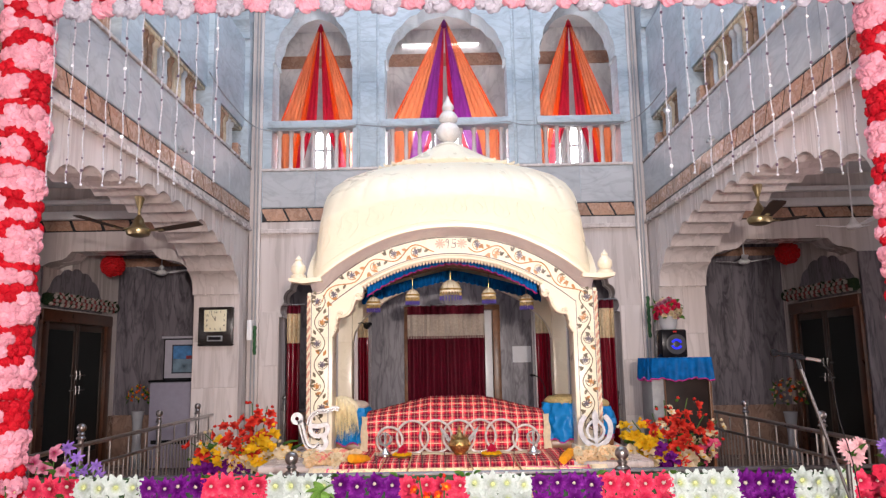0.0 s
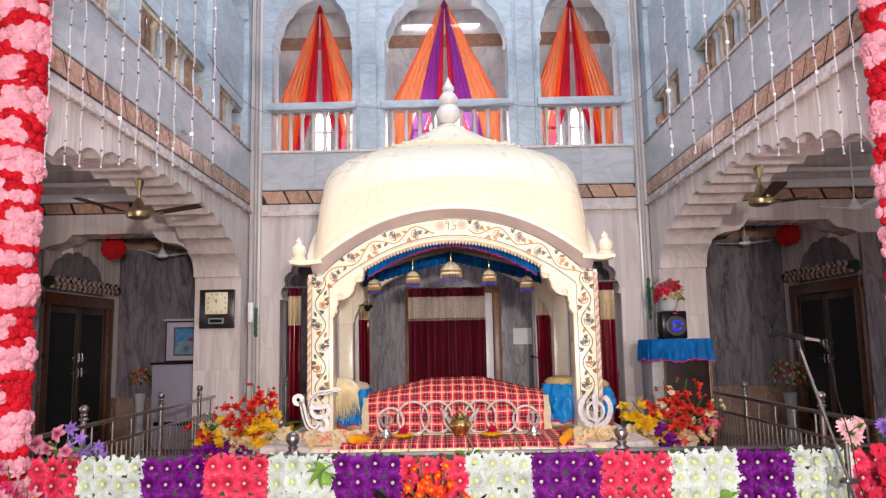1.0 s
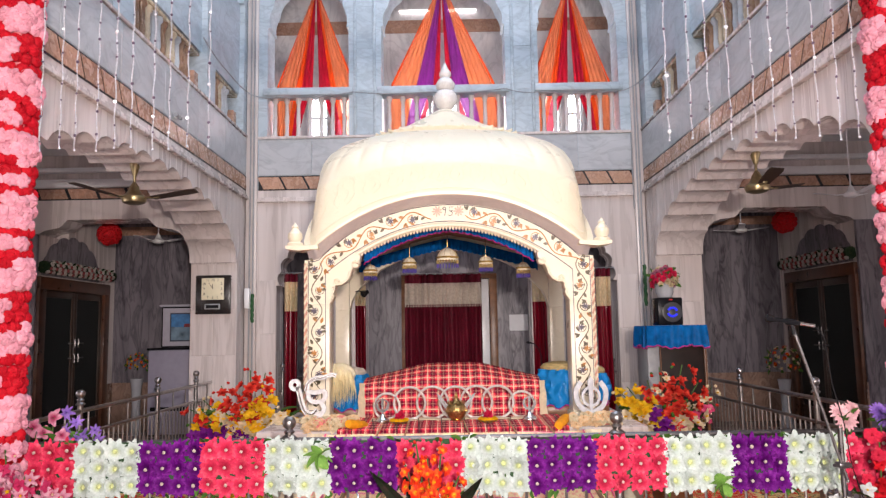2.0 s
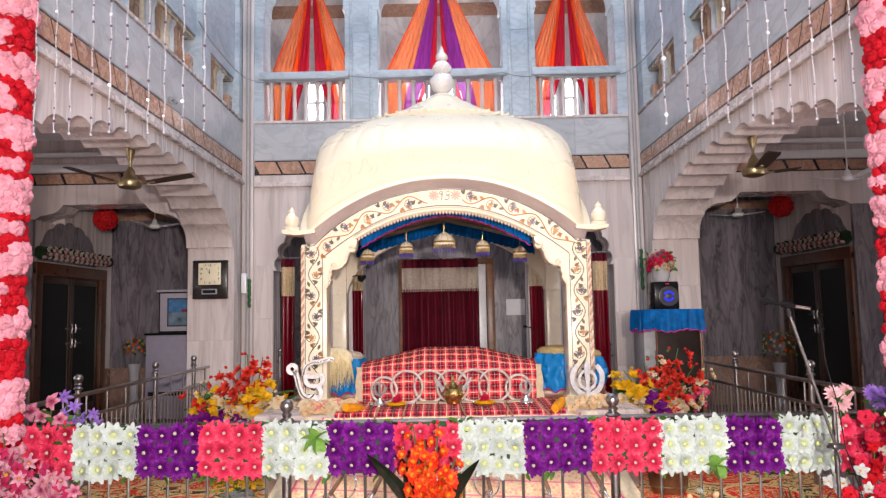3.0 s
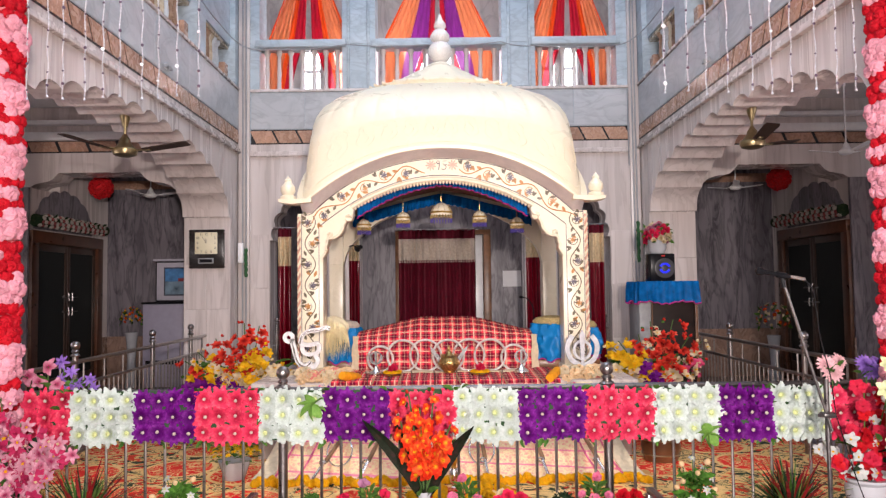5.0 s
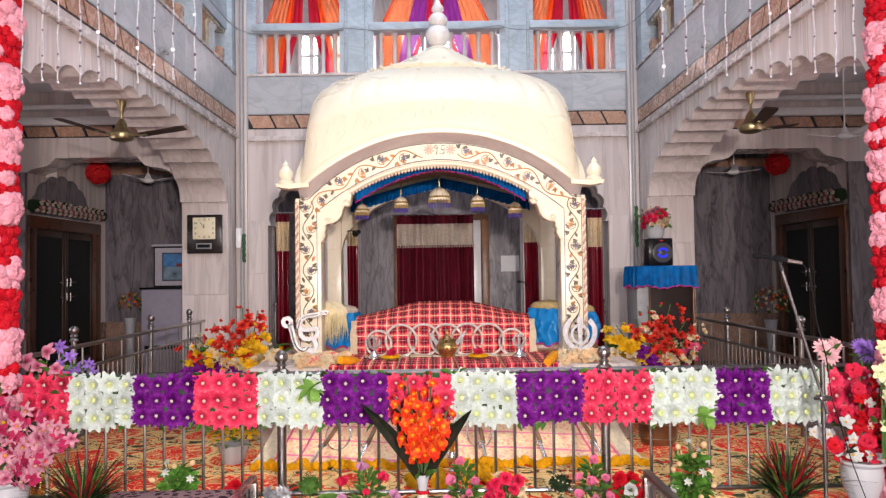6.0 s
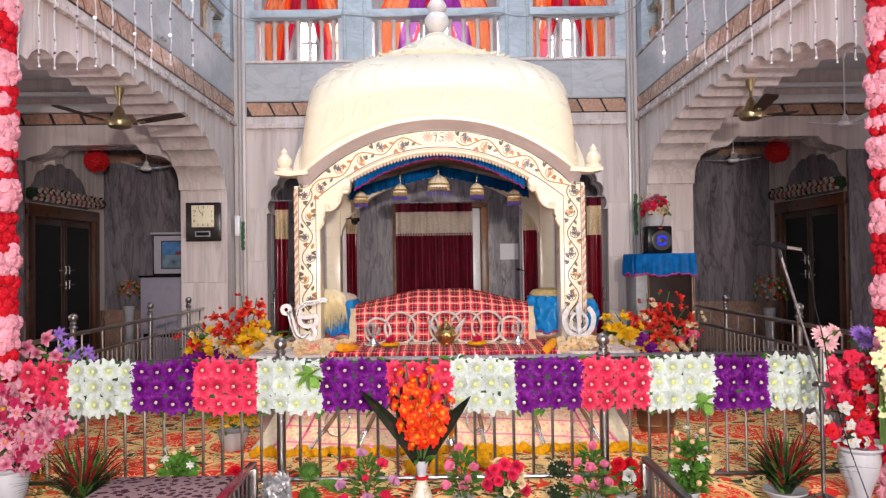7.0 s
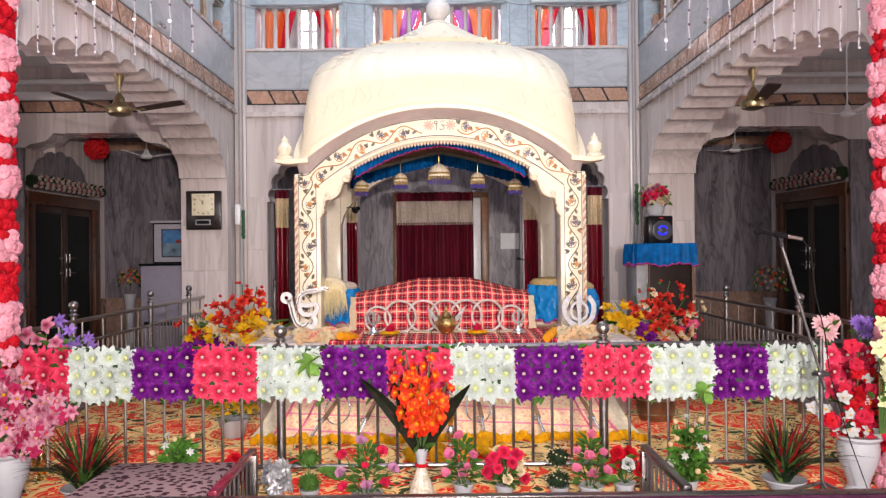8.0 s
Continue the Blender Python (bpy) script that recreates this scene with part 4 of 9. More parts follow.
# ---- plaid-covered dais ----
def plaid_material():
    m, t, b = nodes_of("red_plaid_cloth")
    tc = t.nodes.new("ShaderNodeTexCoord")
    uvn = t.nodes.new("ShaderNodeSeparateXYZ")
    t.links.new(tc.outputs["UV"], uvn.inputs[0])
    col = (1.0, 0.055, 0.09)
    def stripe(src, period, off, width):
        a = t.nodes.new("ShaderNodeMath"); a.operation = 'MULTIPLY_ADD'
        t.links.new(src, a.inputs[0]); a.inputs[1].default_value = 1 / period; a.inputs[2].default_value = off
        f = t.nodes.new("ShaderNodeMath"); f.operation = 'FRACT'; t.links.new(a.outputs[0], f.inputs[0])
        l = t.nodes.new("ShaderNodeMath"); l.operation = 'LESS_THAN'; t.links.new(f.outputs[0], l.inputs[0]); l.inputs[1].default_value = width
        return l.outputs[0]
    out = None
    for ax in (0, 1):
        d = stripe(uvn.outputs[ax], 0.104, 0.0, 0.44)
        h = t.nodes.new("ShaderNodeMath"); h.operation = 'MULTIPLY'; t.links.new(d, h.inputs[0]); h.inputs[1].default_value = 0.64
        out = mixed(t, out if out is not None else col, (0.03, 0.002, 0.02), h.outputs[0])
    for ax in (0, 1):
        for off, w, amount in ((0.33, 0.075, 0.8), (0.2, 0.05, 0.3), (0.8, 0.04, 0.35)):
            d = stripe(uvn.outputs[ax], 0.104, off, w)
            h = t.nodes.new("ShaderNodeMath"); h.operation = 'MULTIPLY'; t.links.new(d, h.inputs[0]); h.inputs[1].default_value = amount
            out = mixed(t, out, (0.95, 0.74, 0.5), h.outputs[0])
    n = node(t, "TexNoise", Scale=260.0, Detail=3.0)
    t.links.new(tc.outputs["Object"], n.inputs["Vector"])
    g = ramp(t, n.outputs[0], [(0.3, (0.9, 0.9, 0.9)), (0.7, (1, 1, 1))])
    t.links.new(mixed(t, out, g, 1.0, 'MULTIPLY'), b.inputs["Base Color"])
    b.inputs["Roughness"].default_value = 0.85
    b.inputs["Specular IOR Level"].default_value = 0.05
    bump(t, b, n.outputs[0], 0.2, 0.003)
    return m


PLAID = plaid_material()


def draped(name, rows, mat, parent, thick=0.012, label="", smooth=60):
    """A cloth through rows of points, with lengths along it as its own coordinates."""
    bm = bmesh.new()
    uv = bm.loops.layers.uv.new("UVMap")
    vv, uu = [], []
    run = 0.0
    for j, row in enumerate(rows):
        if j:
            run += (Vector(row[len(row) // 2]) - Vector(rows[j - 1][len(row) // 2])).length
        vv.append([bm.verts.new(p) for p in row])
        uu.append([(p[0], run) for p in row])
    for j in range(len(rows) - 1):
        for i in range(len(rows[j]) - 1):
            f = bm.faces.new((vv[j][i], vv[j][i + 1], vv[j + 1][i + 1], vv[j + 1][i]))
            for lp, (a, b) in zip(f.loops, ((j, i), (j, i + 1), (j + 1, i + 1), (j + 1, i))):
                lp[uv].uv = uu[a][b]
    bmesh.ops.recalc_face_normals(bm, faces=bm.faces)
    bmesh.ops.solidify(bm, geom=bm.faces[:], thickness=thick)
    return part(name, bm, mat, parent, label, smooth)


dais = thing("covered_dais", "cushioned dais draped in red plaid cloth with cream edging", "dais", (0.04, 7.0, DECK))
rows = []
for y, z, bulge in ((0.10, 0.03, 0), (0.105, 0.12, 0), (0.11, 0.2, 0), (0.12, 0.28, 0.0), (0.14, 0.335, 0.02), (0.2, 0.365, 0.06), (0.3, 0.385, 0.1), (0.42, 0.395, 0.135), (0.55, 0.385, 0.13), (0.75, 0.32, 0.08), (0.9, 0.2, 0.02), (0.95, 0.03, 0)):
    row = []
    for x in np.linspace(-0.86, 0.86, 43):
        q = x / 0.86
        wr = 0.008 * noise.noise((x * 6, y * 5, z * 7))
        row.append((x, y + wr, z + bulge * (1 - min(1.0, max(0.0, (abs(q) - 0.3) / 0.66))) + wr))
    rows.append(row)
draped("plaid_cover", rows, PLAID, dais, 0.015)
part("mattress", boxed(-0.76, 0.76, 0.13, 0.92, 0.005, 0.32, bevel=0.04), CREAM_CLOTH, dais)
for sx in (-1, 1):
    rows = []
    for k in range(7):
        z = 0.36 - 0.36 * k / 6
        rows.append([(sx * (0.86 + o * (0.035 + 0.02 * k / 6) + 0.006 * math.sin(k * 2 + o * 3)), 0.085 + 0.03 * o + 0.01 * math.sin(k * 1.7), z) for o in (-0.5, 0, 0.5, 1)])
    draped("side_drape", rows, CREAM_CLOTH, dais, 0.006, "cream cloth edge hanging down")

CORD_BROWN = plain("dark_brown_cord", (0.09, 0.045, 0.035), 0.7)
spread = thing("plaid_floor_cloth", "red plaid cloth spread in front of the dais", "cloth", (0.04, 6.4, 0.68))
rows = []
for y, z in ((0.72, 0.03), (0.55, 0.028), (0.4, 0.024), (0.25, 0.018), (0.1, 0.012), (0.0, 0.006), (-0.01, -0.02), (-0.012, -0.06)):
    rows.append([(x, y + 0.006 * noise.noise((x * 5, y * 4, 1)), z + 0.008 * abs(noise.noise((x * 7, y * 6, 3)))) for x in np.linspace(-1.0, 1.0, 41)])
draped("cloth", rows, PLAID, spread, 0.008)
rows = []
for y, z in ((0.58, 0.045), (0.42, 0.04)):
    rows.append([(x, y + 0.01 * math.sin(x * 9), z + 0.004 * math.sin(x * 21)) for x in np.linspace(-0.75, 0.78, 31)])
draped("runner", rows, CREAM_CLOTH, spread, 0.006, "narrow cream runner on the plaid cloth")
for k in range(10):
    x = -0.95 + 1.9 * k / 9
    bm = bmesh.new()
    tube(bm, [(x, 0.42, 0.05), (x * 0.97, 0.25, 0.034), (x * 0.94, 0.1, 0.03), (x * 0.92, -0.02, 0.012), (x * 0.915, -0.026, -0.05)], 0.005, 5)
    part("cord", bm, CORD_BROWN, spread, "thin dark cord lying over the edge")

# ---- fixtures of the hall ----
# wooden doors with dark glass
def hall_door(name, s):
    w = DOOR_Y[1] - DOOR_Y[0]
    d = new(name)
    d.location = (s * XO, (DOOR_Y[0] + DOOR_Y[1]) / 2, 0)
    d.rotation_euler = (0, 0, radians(90 if s < 0 else -90))   # local -y looks into the hall
    tagged(d, "varnished wooden double door with dark glass, closed", "door", kind="structure")
    bm = bmesh.new()
    for a, b in ((-w / 2 - 0.08, -w / 2 + 0.09), (w / 2 - 0.09, w / 2 + 0.08)):
        box(bm, a, b, -0.045, 0.08, 0.0, 2.27, bevel=0.01)
    box(bm, -w / 2 - 0.08, w / 2 + 0.08, -0.05, 0.08, 2.171, 2.34, bevel=0.012)
    part("frame", bm, DOOR_WOOD, d)
    for q in (-1, 1):
        a, b = sorted((q * 0.004, q * (w / 2 - 0.092)))
        bm = bmesh.new()
        for x0, x1, z0, z1 in ((a, a + 0.07, 0.01, 2.168), (b - 0.07, b, 0.01, 2.168), (a + 0.0701, b - 0.0701, 0.01, 0.3), (a + 0.0701, b - 0.0701, 2.07, 2.168)):
            box(bm, x0, x1, 0.0, 0.045, z0, z1, bevel=0.005)
        leaf = part("door_leaf", bm, DARK_WOOD, d)
        part("pane", boxed(a + 0.06, b - 0.06, 0.018, 0.026, 0.29, 2.08), GLASS_DARK, leaf, "dark tinted glass")
        for z in (1.22, 1.43):
            bm = bmesh.new()
            x = q * 0.05
            tube(bm, [(x, -0.045, z - 0.06), (x, -0.05, z), (x, -0.045, z + 0.06)], 0.012, 8)
            tube(bm, [(x, 0.0, z), (x + q * 0.16, -0.04, z)], 0.01, 8)
            part("handle", bm, DULL_STEEL, leaf, "steel handle")
    return d


hall_door("door_1", -1)
hall_door("door_2", 1)

# doorway with curtain in the rear wall
d = new("door_3")
d.location = ((CURTAIN_DOOR[0] + CURTAIN_DOOR[1]) / 2, YR, 0)
tagged(d, "wooden-framed doorway hung with a maroon curtain", "door", kind="structure")
hw = (CURTAIN_DOOR[1] - CURTAIN_DOOR[0]) / 2
bm = bmesh.new()
for a, b in ((-hw - 0.02, -hw + 0.1), (hw - 0.1, hw + 0.02)):
    box(bm, a, b, -0.03, 0.12, 0.0, 2.36, bevel=0.008)
box(bm, -hw - 0.02, hw + 0.02, -0.032, 0.12, 2.3601, 2.44, bevel=0.008)
part("frame", bm, WOOD, d)
# white strip stands for the daylight beside the curtain, put in as colour
bm = boxed(hw - 0.32, hw - 0.11, 0.05, 0.09, 0.0, 2.35, bevel=0.006)
part("door_leaf", bm, WHITE_PAINT, d, "pale door edge beside the curtain, daylight put in as white")


def curtain(name, label, place, w, top, bottom, bands, folds, depth=0.04, gather=1.0, turn=0):
    """Pleated curtain in horizontal bands (height share, material, part name)."""
    t = thing(name, label, "curtain", place, "curtains", turn)
    n = folds * 12
    z = top
    for share, mat, nm in bands:
        z2 = z - (top - bottom) * share
        rows = []
        for f in np.linspace(0, 1, 6):
            zz = z + (z2 - z) * f
            k = 1 - (1 - gather) * min(1, max(0, (top - zz) / (top - bottom)) * 2.0)
            row = []
            for i in range(n + 1):
                u = i / n
                x = (u - 0.5) * w * k
                v = u + 0.28 / folds * noise.noise((u * folds * 0.9, place[0] * 3, zz * 0.5))
                y = depth * (math.sin(2 * math.pi * folds * v) * (0.75 + 0.5 * noise.noise((u * folds * 0.6, 4 + place[0], zz * 0.4))) + 0.35 * math.sin(2 * math.pi * folds * u * 0.41 + 2)) * (0.6 + 0.4 * (top - zz) / (top - bottom))
                row.append((x, y, zz))
            rows.append(row)
        bm = bmesh.new()
        solid_sheet(bm, rows, 0.003)
        part(nm, bm, mat, t)
        z = z2
    bm = bmesh.new()
    tube(bm, [(-w / 2 - 0.06, 0.0, top + 0.005), (w / 2 + 0.06, 0.0, top + 0.005)], 0.014, 8)
    part("rod", bm, STEEL, t)
    return t


GOLD_SATIN = plain("golden_ivory_satin", (0.66, 0.5, 0.3), 0.4, vary=0.2, scale=30)
c = curtain("curtain", "maroon satin curtain with an ivory upper band", (-0.06, YR - 0.13, 0), 1.24, 2.43, 0.05,
            ((0.06, MAROON_CLOTH, "header"), (0.145, IVORY_CLOTH, "ivory_band"), (0.795, MAROON_CLOTH, "drop")), 11, 0.06)
bm = bmesh.new()
for k in range(30):
    x = -0.6 + 1.2 * k / 29
    lathe(bm, [(0.0, -0.055), (0.012, -0.05), (0.006, -0.02), (0.009, -0.01), (0.0, 0)], 6, (x, -0.055, 1.955))
part("tassel_fringe", bm, IVORY_CLOTH, c, "row of small ivory tassels")
BANDS = ((0.05, MAROON_CLOTH, "header"), (0.175, GOLD_SATIN, "ivory_band"), (0.775, RED_SATIN, "drop"))
for x, w, top in ((-2.2, 0.19, 2.36), (-1.215, 0.15, 2.44), (1.33, 0.25, 2.46), (2.21, 0.2, 2.36)):
    curtain("curtain", "narrow maroon curtain with ivory band gathered at the arch", (x, YB - 0.07, 0), w, top, 0.004, BANDS, 3, 0.055, 0.95)

# notice on the rear wall
t = thing("notice", "white paper notice fixed to the grey marble wall", "paper", (1.16, YR - 0.004, 1.63))
part("sheet", boxed(-0.15, 0.15, -0.003, 0.0, -0.13, 0.13), plain("paper", (0.75, 0.75, 0.77), 0.9, vary=0.03), t)

# wall clock on the corner pier
def wall_clock():
    c = thing("wall_clock", "dark-framed square wall clock with a cream dial and a lower display", "clock", (-3.18, 9.935, 2.065))
    bm = bmesh.new()
    box(bm, -0.235, 0.235, -0.05, 0.0, -0.265, 0.265, bevel=0.012)
    for k in range(13):
        for sx in (-1, 1):
            lathe(bm, [(0.0, -0.012), (0.012, -0.006), (0.012, 0.006), (0.0, 0.012)], 6, (sx * 0.236, -0.025, -0.245 + 0.49 * k / 12))
    case = part("case", bm, CLOCK_WOOD, c)
    part("dial", boxed(-0.155, 0.15, -0.056, -0.049, -0.07, 0.225, bevel=0.004), plain("cream_dial", (0.76, 0.7, 0.5), 0.4, vary=0.04), c)
    part("display", boxed(-0.11, 0.1, -0.056, -0.049, -0.2, -0.125, bevel=0.004), GREY_PLASTIC, c, "grey display window")
    bm = bmesh.new()
    box(bm, -0.09, 0.08, -0.058, -0.055, -0.185, -0.14)
    part("display_digits", bm, BLACK_PLASTIC, c)
    cz = 0.078
    for k in range(12):
        a = math.pi / 2 - 2 * math.pi * (k + 1) / 12
        q = 0.118 / max(abs(math.cos(a)), abs(math.sin(a)), 0.8)
        txt = bpy.data.curves.new("numeral", 'FONT')
        txt.body, txt.size, txt.align_x, txt.align_y = str(k + 1), 0.045, 'CENTER', 'CENTER'
        txt.extrude = 0.0008
        ob = new("numeral_curve", txt)
        dg = bpy.context.evaluated_depsgraph_get()
        me = bpy.data.meshes.new_from_object(ob.evaluated_get(dg))
        bpy.data.objects.remove(ob)
        me.materials.clear()
        me.materials.append(BLACK_PLASTIC)
        n = link("numeral", me, c)
        n.location = (q * math.cos(a), -0.058, cz + q * math.sin(a))
        n.rotation_euler = (radians(90), 0, 0)
    for nm, ang, ln, w in (("hour_hand", 90 + 3, 0.06, 0.008), ("minute_hand", 90 + 32, 0.1, 0.006)):
        bm = bmesh.new()
        a = radians(ang)
        tube(bm, [(0, -0.061, cz), (ln * math.cos(a), -0.061, cz + ln * math.sin(a))], w / 2, 6)
        part(nm, bm, BLACK_PLASTIC, c)


wall_clock()
# switch box, conduits and green tape beside the clock
t = thing("switch_box", "white plastic switch box on the pier", "switch", (-2.80, YB - 0.1, 2.02))
bm = boxed(-0.035, 0.035, -0.06, 0.05, -0.14, 0.14, bevel=0.01)
part("body", bm, WHITE_PAINT, t)
for x, y, z0, z1 in ((-2.79, 10.26, 0.0, 8.6), (-2.745, 10.27, 0.0, 8.6), (2.80, 10.26, 0.0, 8.6), (2.76, 10.27, 0.0, 8.6)):
    t = thing("conduit", "thin grey plastic conduit running up the corner", "pipe", (x, y, z0), "conduits")
    bm = bmesh.new()
    tube(bm, [(0, 0, z) for z in np.linspace(0, z1 - z0, 30)], 0.011, 8)
    part("pipe", bm, GREY_PLASTIC, t)
    if x in (-2.745, 2.80):
        bm = bmesh.new()
        z0, z1 = (1.68, 2.08) if x < 0 else (1.82, 2.4)
        tube(bm, [(0.006 * math.sin(i * 2.1), -0.004, z0 + (z1 - z0) * i / 14) for i in range(15)], [0.018 + 0.009 * abs(math.sin(i * 1.3)) for i in range(15)], 8)
        part("green_wrap", bm, GREEN_CLOTH, t, "green plastic wrapped round the conduit")
# cables sagging along the galleries
for pts in ([(-2.8, 8.2, 5.0), (-2.8, 9.2, 4.93), (-2.78, 10.2, 4.97), (-2.4, 10.26, 4.93), (-1.3, 10.24, 4.99)],
            [(-1.3, 10.24, 4.99), (-0.2, 10.12, 4.93), (0.9, 10.24, 5.0), (1.4, 10.24, 4.94), (2.5, 10.24, 4.93), (2.8, 10.2, 5.02), (2.82, 9.0, 4.98)],
            [(2.7, 10.26, 3.2), (2.695, 10.265, 3.8), (2.7, 10.26, 4.3)]):
    t = thing("cable", "thin dark electric cable slung along the gallery", "cable", pts[0], "cables")
    bm = bmesh.new()
    P = [Vector(p) - Vector(pts[0]) for p in pts]
    fine = []
    for i in range(len(P) - 1):
        for f in np.linspace(0, 1, 8, endpoint=False):
            fine.append(P[i].lerp(P[i + 1], f) + Vector((0, 0, -0.03 * math.sin(math.pi * f))))
    fine.append(P[-1])
    tube(bm, fine, 0.008, 5)
    part("wire", bm, GREY_PLASTIC, t)

# ---- ceiling fans ----
def ceiling_fan(label, place, blade_mat, body_mat, r, rod, turn, group, size=1.0, blades=(0, 1, 2)):
    f = thing("ceiling_fan", label, "fan", place, group, turn)
    f.scale = (size, size, size)
    r, rod = r / size, rod / size
    bm = bmesh.new()
    lathe(bm, [(0.0, -0.06), (0.06, -0.058), (0.11, -0.04), (0.125, -0.005), (0.12, 0.02), (0.08, 0.05), (0.055, 0.09), (0.05, 0.12), (0.03, 0.15), (0.018, 0.17)], 24)
    part("motor", bm, body_mat, f)
    bm = bmesh.new()
    tube(bm, [(0, 0, 0.16), (0, 0, rod)], 0.014, 8)
    part("rod", bm, body_mat, f)
    bm = bmesh.new()
    lathe(bm, [(0.02, rod - 0.16), (0.035, rod - 0.11), (0.06, rod - 0.03), (0.075, rod), (0.0, rod)], 16)
    part("canopy", bm, body_mat, f)
    for k in blades:
        a = 2 * math.pi * k / 3
        m = Matrix.Rotation(a, 4, 'Z')
        bm = bmesh.new()
        rows = []
        for q in np.linspace(0, 1, 8):
            x = 0.2 + (r - 0.2) * q
            w = 0.055 + 0.02 * q - 0.03 * max(0, q - 0.9) * 10 * 0.5
            rows.append([(x, w * o, -0.007 * o + 0.06 * q) for o in (-1, -0.3, 0.4, 1)])
        solid_sheet(bm, rows, 0.009)
        bmesh.ops.transform(bm, matrix=m, verts=bm.verts)
        bl = part("blade", bm, blade_mat, f)
        bm = bmesh.new()
        box(bm, 0.1, 0.27, -0.02, 0.02, -0.002, 0.014, bevel=0.003)
        bmesh.ops.transform(bm, matrix=m, verts=bm.verts)
        part("bracket", bm, body_mat, bl)


ceiling_fan("brass ceiling fan with dark brown blades hanging under the arch", (-3.19, 7.35, 2.93), BLADE, BRASS, 0.66, 0.4, -4, "brass ceiling fans")
ceiling_fan("brass ceiling fan with two dark brown blades under the arch", (3.2, 7.35, 2.93), BLADE, BRASS, 0.62, 0.4, 24, "brass ceiling fans", blades=(0, 2))
ceiling_fan("small white ceiling fan in the aisle", (-4.47, 11.2, 2.98), WHITE_PAINT, WHITE_PAINT, 0.45, 1.07, 5, "white ceiling fans", 0.7)
ceiling_fan("small white ceiling fan in the aisle", (4.58, 11.2, 2.99), WHITE_PAINT, WHITE_PAINT, 0.45, 1.06, 10, "white ceiling fans", 0.7)
ceiling_fan("white ceiling fan in the side aisle", (5.08, 9.0, 3.13), WHITE_PAINT, WHITE_PAINT, 0.42, 0.92, 40, "white ceiling fans", 0.7)

# red paper balls
RED_PAPER = plain("red_crepe_paper", (0.62, 0.012, 0.016), 0.75, vary=0.3, scale=30)
for x in (-5.08, 5.1):
    t = thing("paper_ball", "red crepe paper ball hanging in the aisle", "decoration", (x, 10.87, 3.06), "red paper balls")
    bm = bmesh.new()
    for k in range(150):
        z = 1 - 2 * (k + 0.5) / 150
        a = k * 2.39996
        rr = math.sqrt(1 - z * z)
        dvec = Vector((rr * math.cos(a), rr * math.sin(a), z))
        side = dvec.orthogonal().normalized()
        c2 = dvec.cross(side)
        ring = [bm.verts.new(dvec * 0.14 + (side * math.cos(q * 2.1 + a) + c2 * math.sin(q * 2.1 + a)) * 0.026) for q in range(3)]
        tip = [bm.verts.new(dvec * (0.17 + 0.012 * math.sin(k * 3.7)) + (side * math.cos(q * 2.1 + a) + c2 * math.sin(q * 2.1 + a)) * 0.03) for q in range(3)]
        for q in range(3):
            bm.faces.new((ring[q], ring[(q + 1) % 3], tip[(q + 1) % 3], tip[q]))
        bm.faces.new(tip)
    part("petals", bm, RED_PAPER, t, "", None)
    bm = bmesh.new()
    lathe(bm, [(0.0, -0.145), (0.1, -0.1), (0.145, 0), (0.1, 0.1), (0.0, 0.145)], 16)
    part("core", bm, RED_PAPER, t)
    bm = bmesh.new()
    tube(bm, [(0, 0, 0.13), (0, 0, 0.989)], 0.003, 4)
    part("thread", bm, GREY_PLASTIC, t)

# ---- steel railings between the piers ----
def knob_post(parent, x, y, h, r=0.026, ball=0.045, z0=0.0):
    bm = bmesh.new()
    tube(bm, [(x, y, z0), (x, y, h)], r, 12)
    lathe(bm, [(r * 1.5, h - 0.01), (r * 1.7, h), (r * 1.2, h + 0.012), (ball * 0.55, h + 0.02), (ball * 0.8, h + 0.035), (ball * 0.55, h + 0.05)], 12, (x, y, 0))
    p = part("post", bm, STEEL, parent)
    bm = bmesh.new()
    c = h + 0.05 + ball * 0.9
    lathe(bm, [(ball * math.sin(a), c - ball * math.cos(a)) for a in np.linspace(0.0, math.pi, 11)], 16, (x, y, 0))
    part("ball_finial", bm, STEEL, p, "polished steel ball", 60)


def side_railing(s, y0, y1, posts, z=0.95):
    x = s * (W + 0.33)
    r = thing("railing", "stainless steel railing with ball finials across the side arch", "railing", (x, y0, 0), "aisle railings")
    L = y1 - y0
    for p in posts:
        knob_post(r, 0, p - y0, z, 0.024, 0.04)
    for nm, zz, rr in (("top_rail", z - 0.06, 0.02), ("middle_rail", z - 0.26, 0.016), ("bottom_rail", 0.1, 0.016)):
        bm = bmesh.new()
        tube(bm, [(0, 0, zz), (0, L, zz)], rr, 10)
        part(nm, bm, STEEL, r)
    n = int(L / 0.1)
    for i in range(n):
        yy = (i + 0.5) * L / n
        bm = bmesh.new()
        tube(bm, [(0, yy, 0.1), (0, yy, z - 0.26 if i % 4 else z - 0.06)], 0.009, 6)
        part("bar", bm, STEEL, r)


side_railing(-1, 4.52, 9.93, (4.56, 6.42, 8.12, 9.35))
side_railing(1, 4.52, 9.93, (4.56, 6.45, 8.1, 9.4))
for s, x0, x1 in ((-1, -2.42, -1.63), (1, 1.67, 2.41)):
    r = thing("railing", "stainless steel railing across the arched passage", "railing", (x0, YB + 0.2, 0), "passage railings")
    knob_post(r, 0.05 if s < 0 else x1 - x0 - 0.05, 0, 0.98, 0.02, 0.035)
    for nm, zz in (("top_rail", 0.9), ("middle_rail", 0.7), ("bottom_rail", 0.5)):
        bm = bmesh.new()
        tube(bm, [(0, 0, zz), (x1 - x0, 0, zz)], 0.014, 8)
        part(nm, bm, STEEL, r)

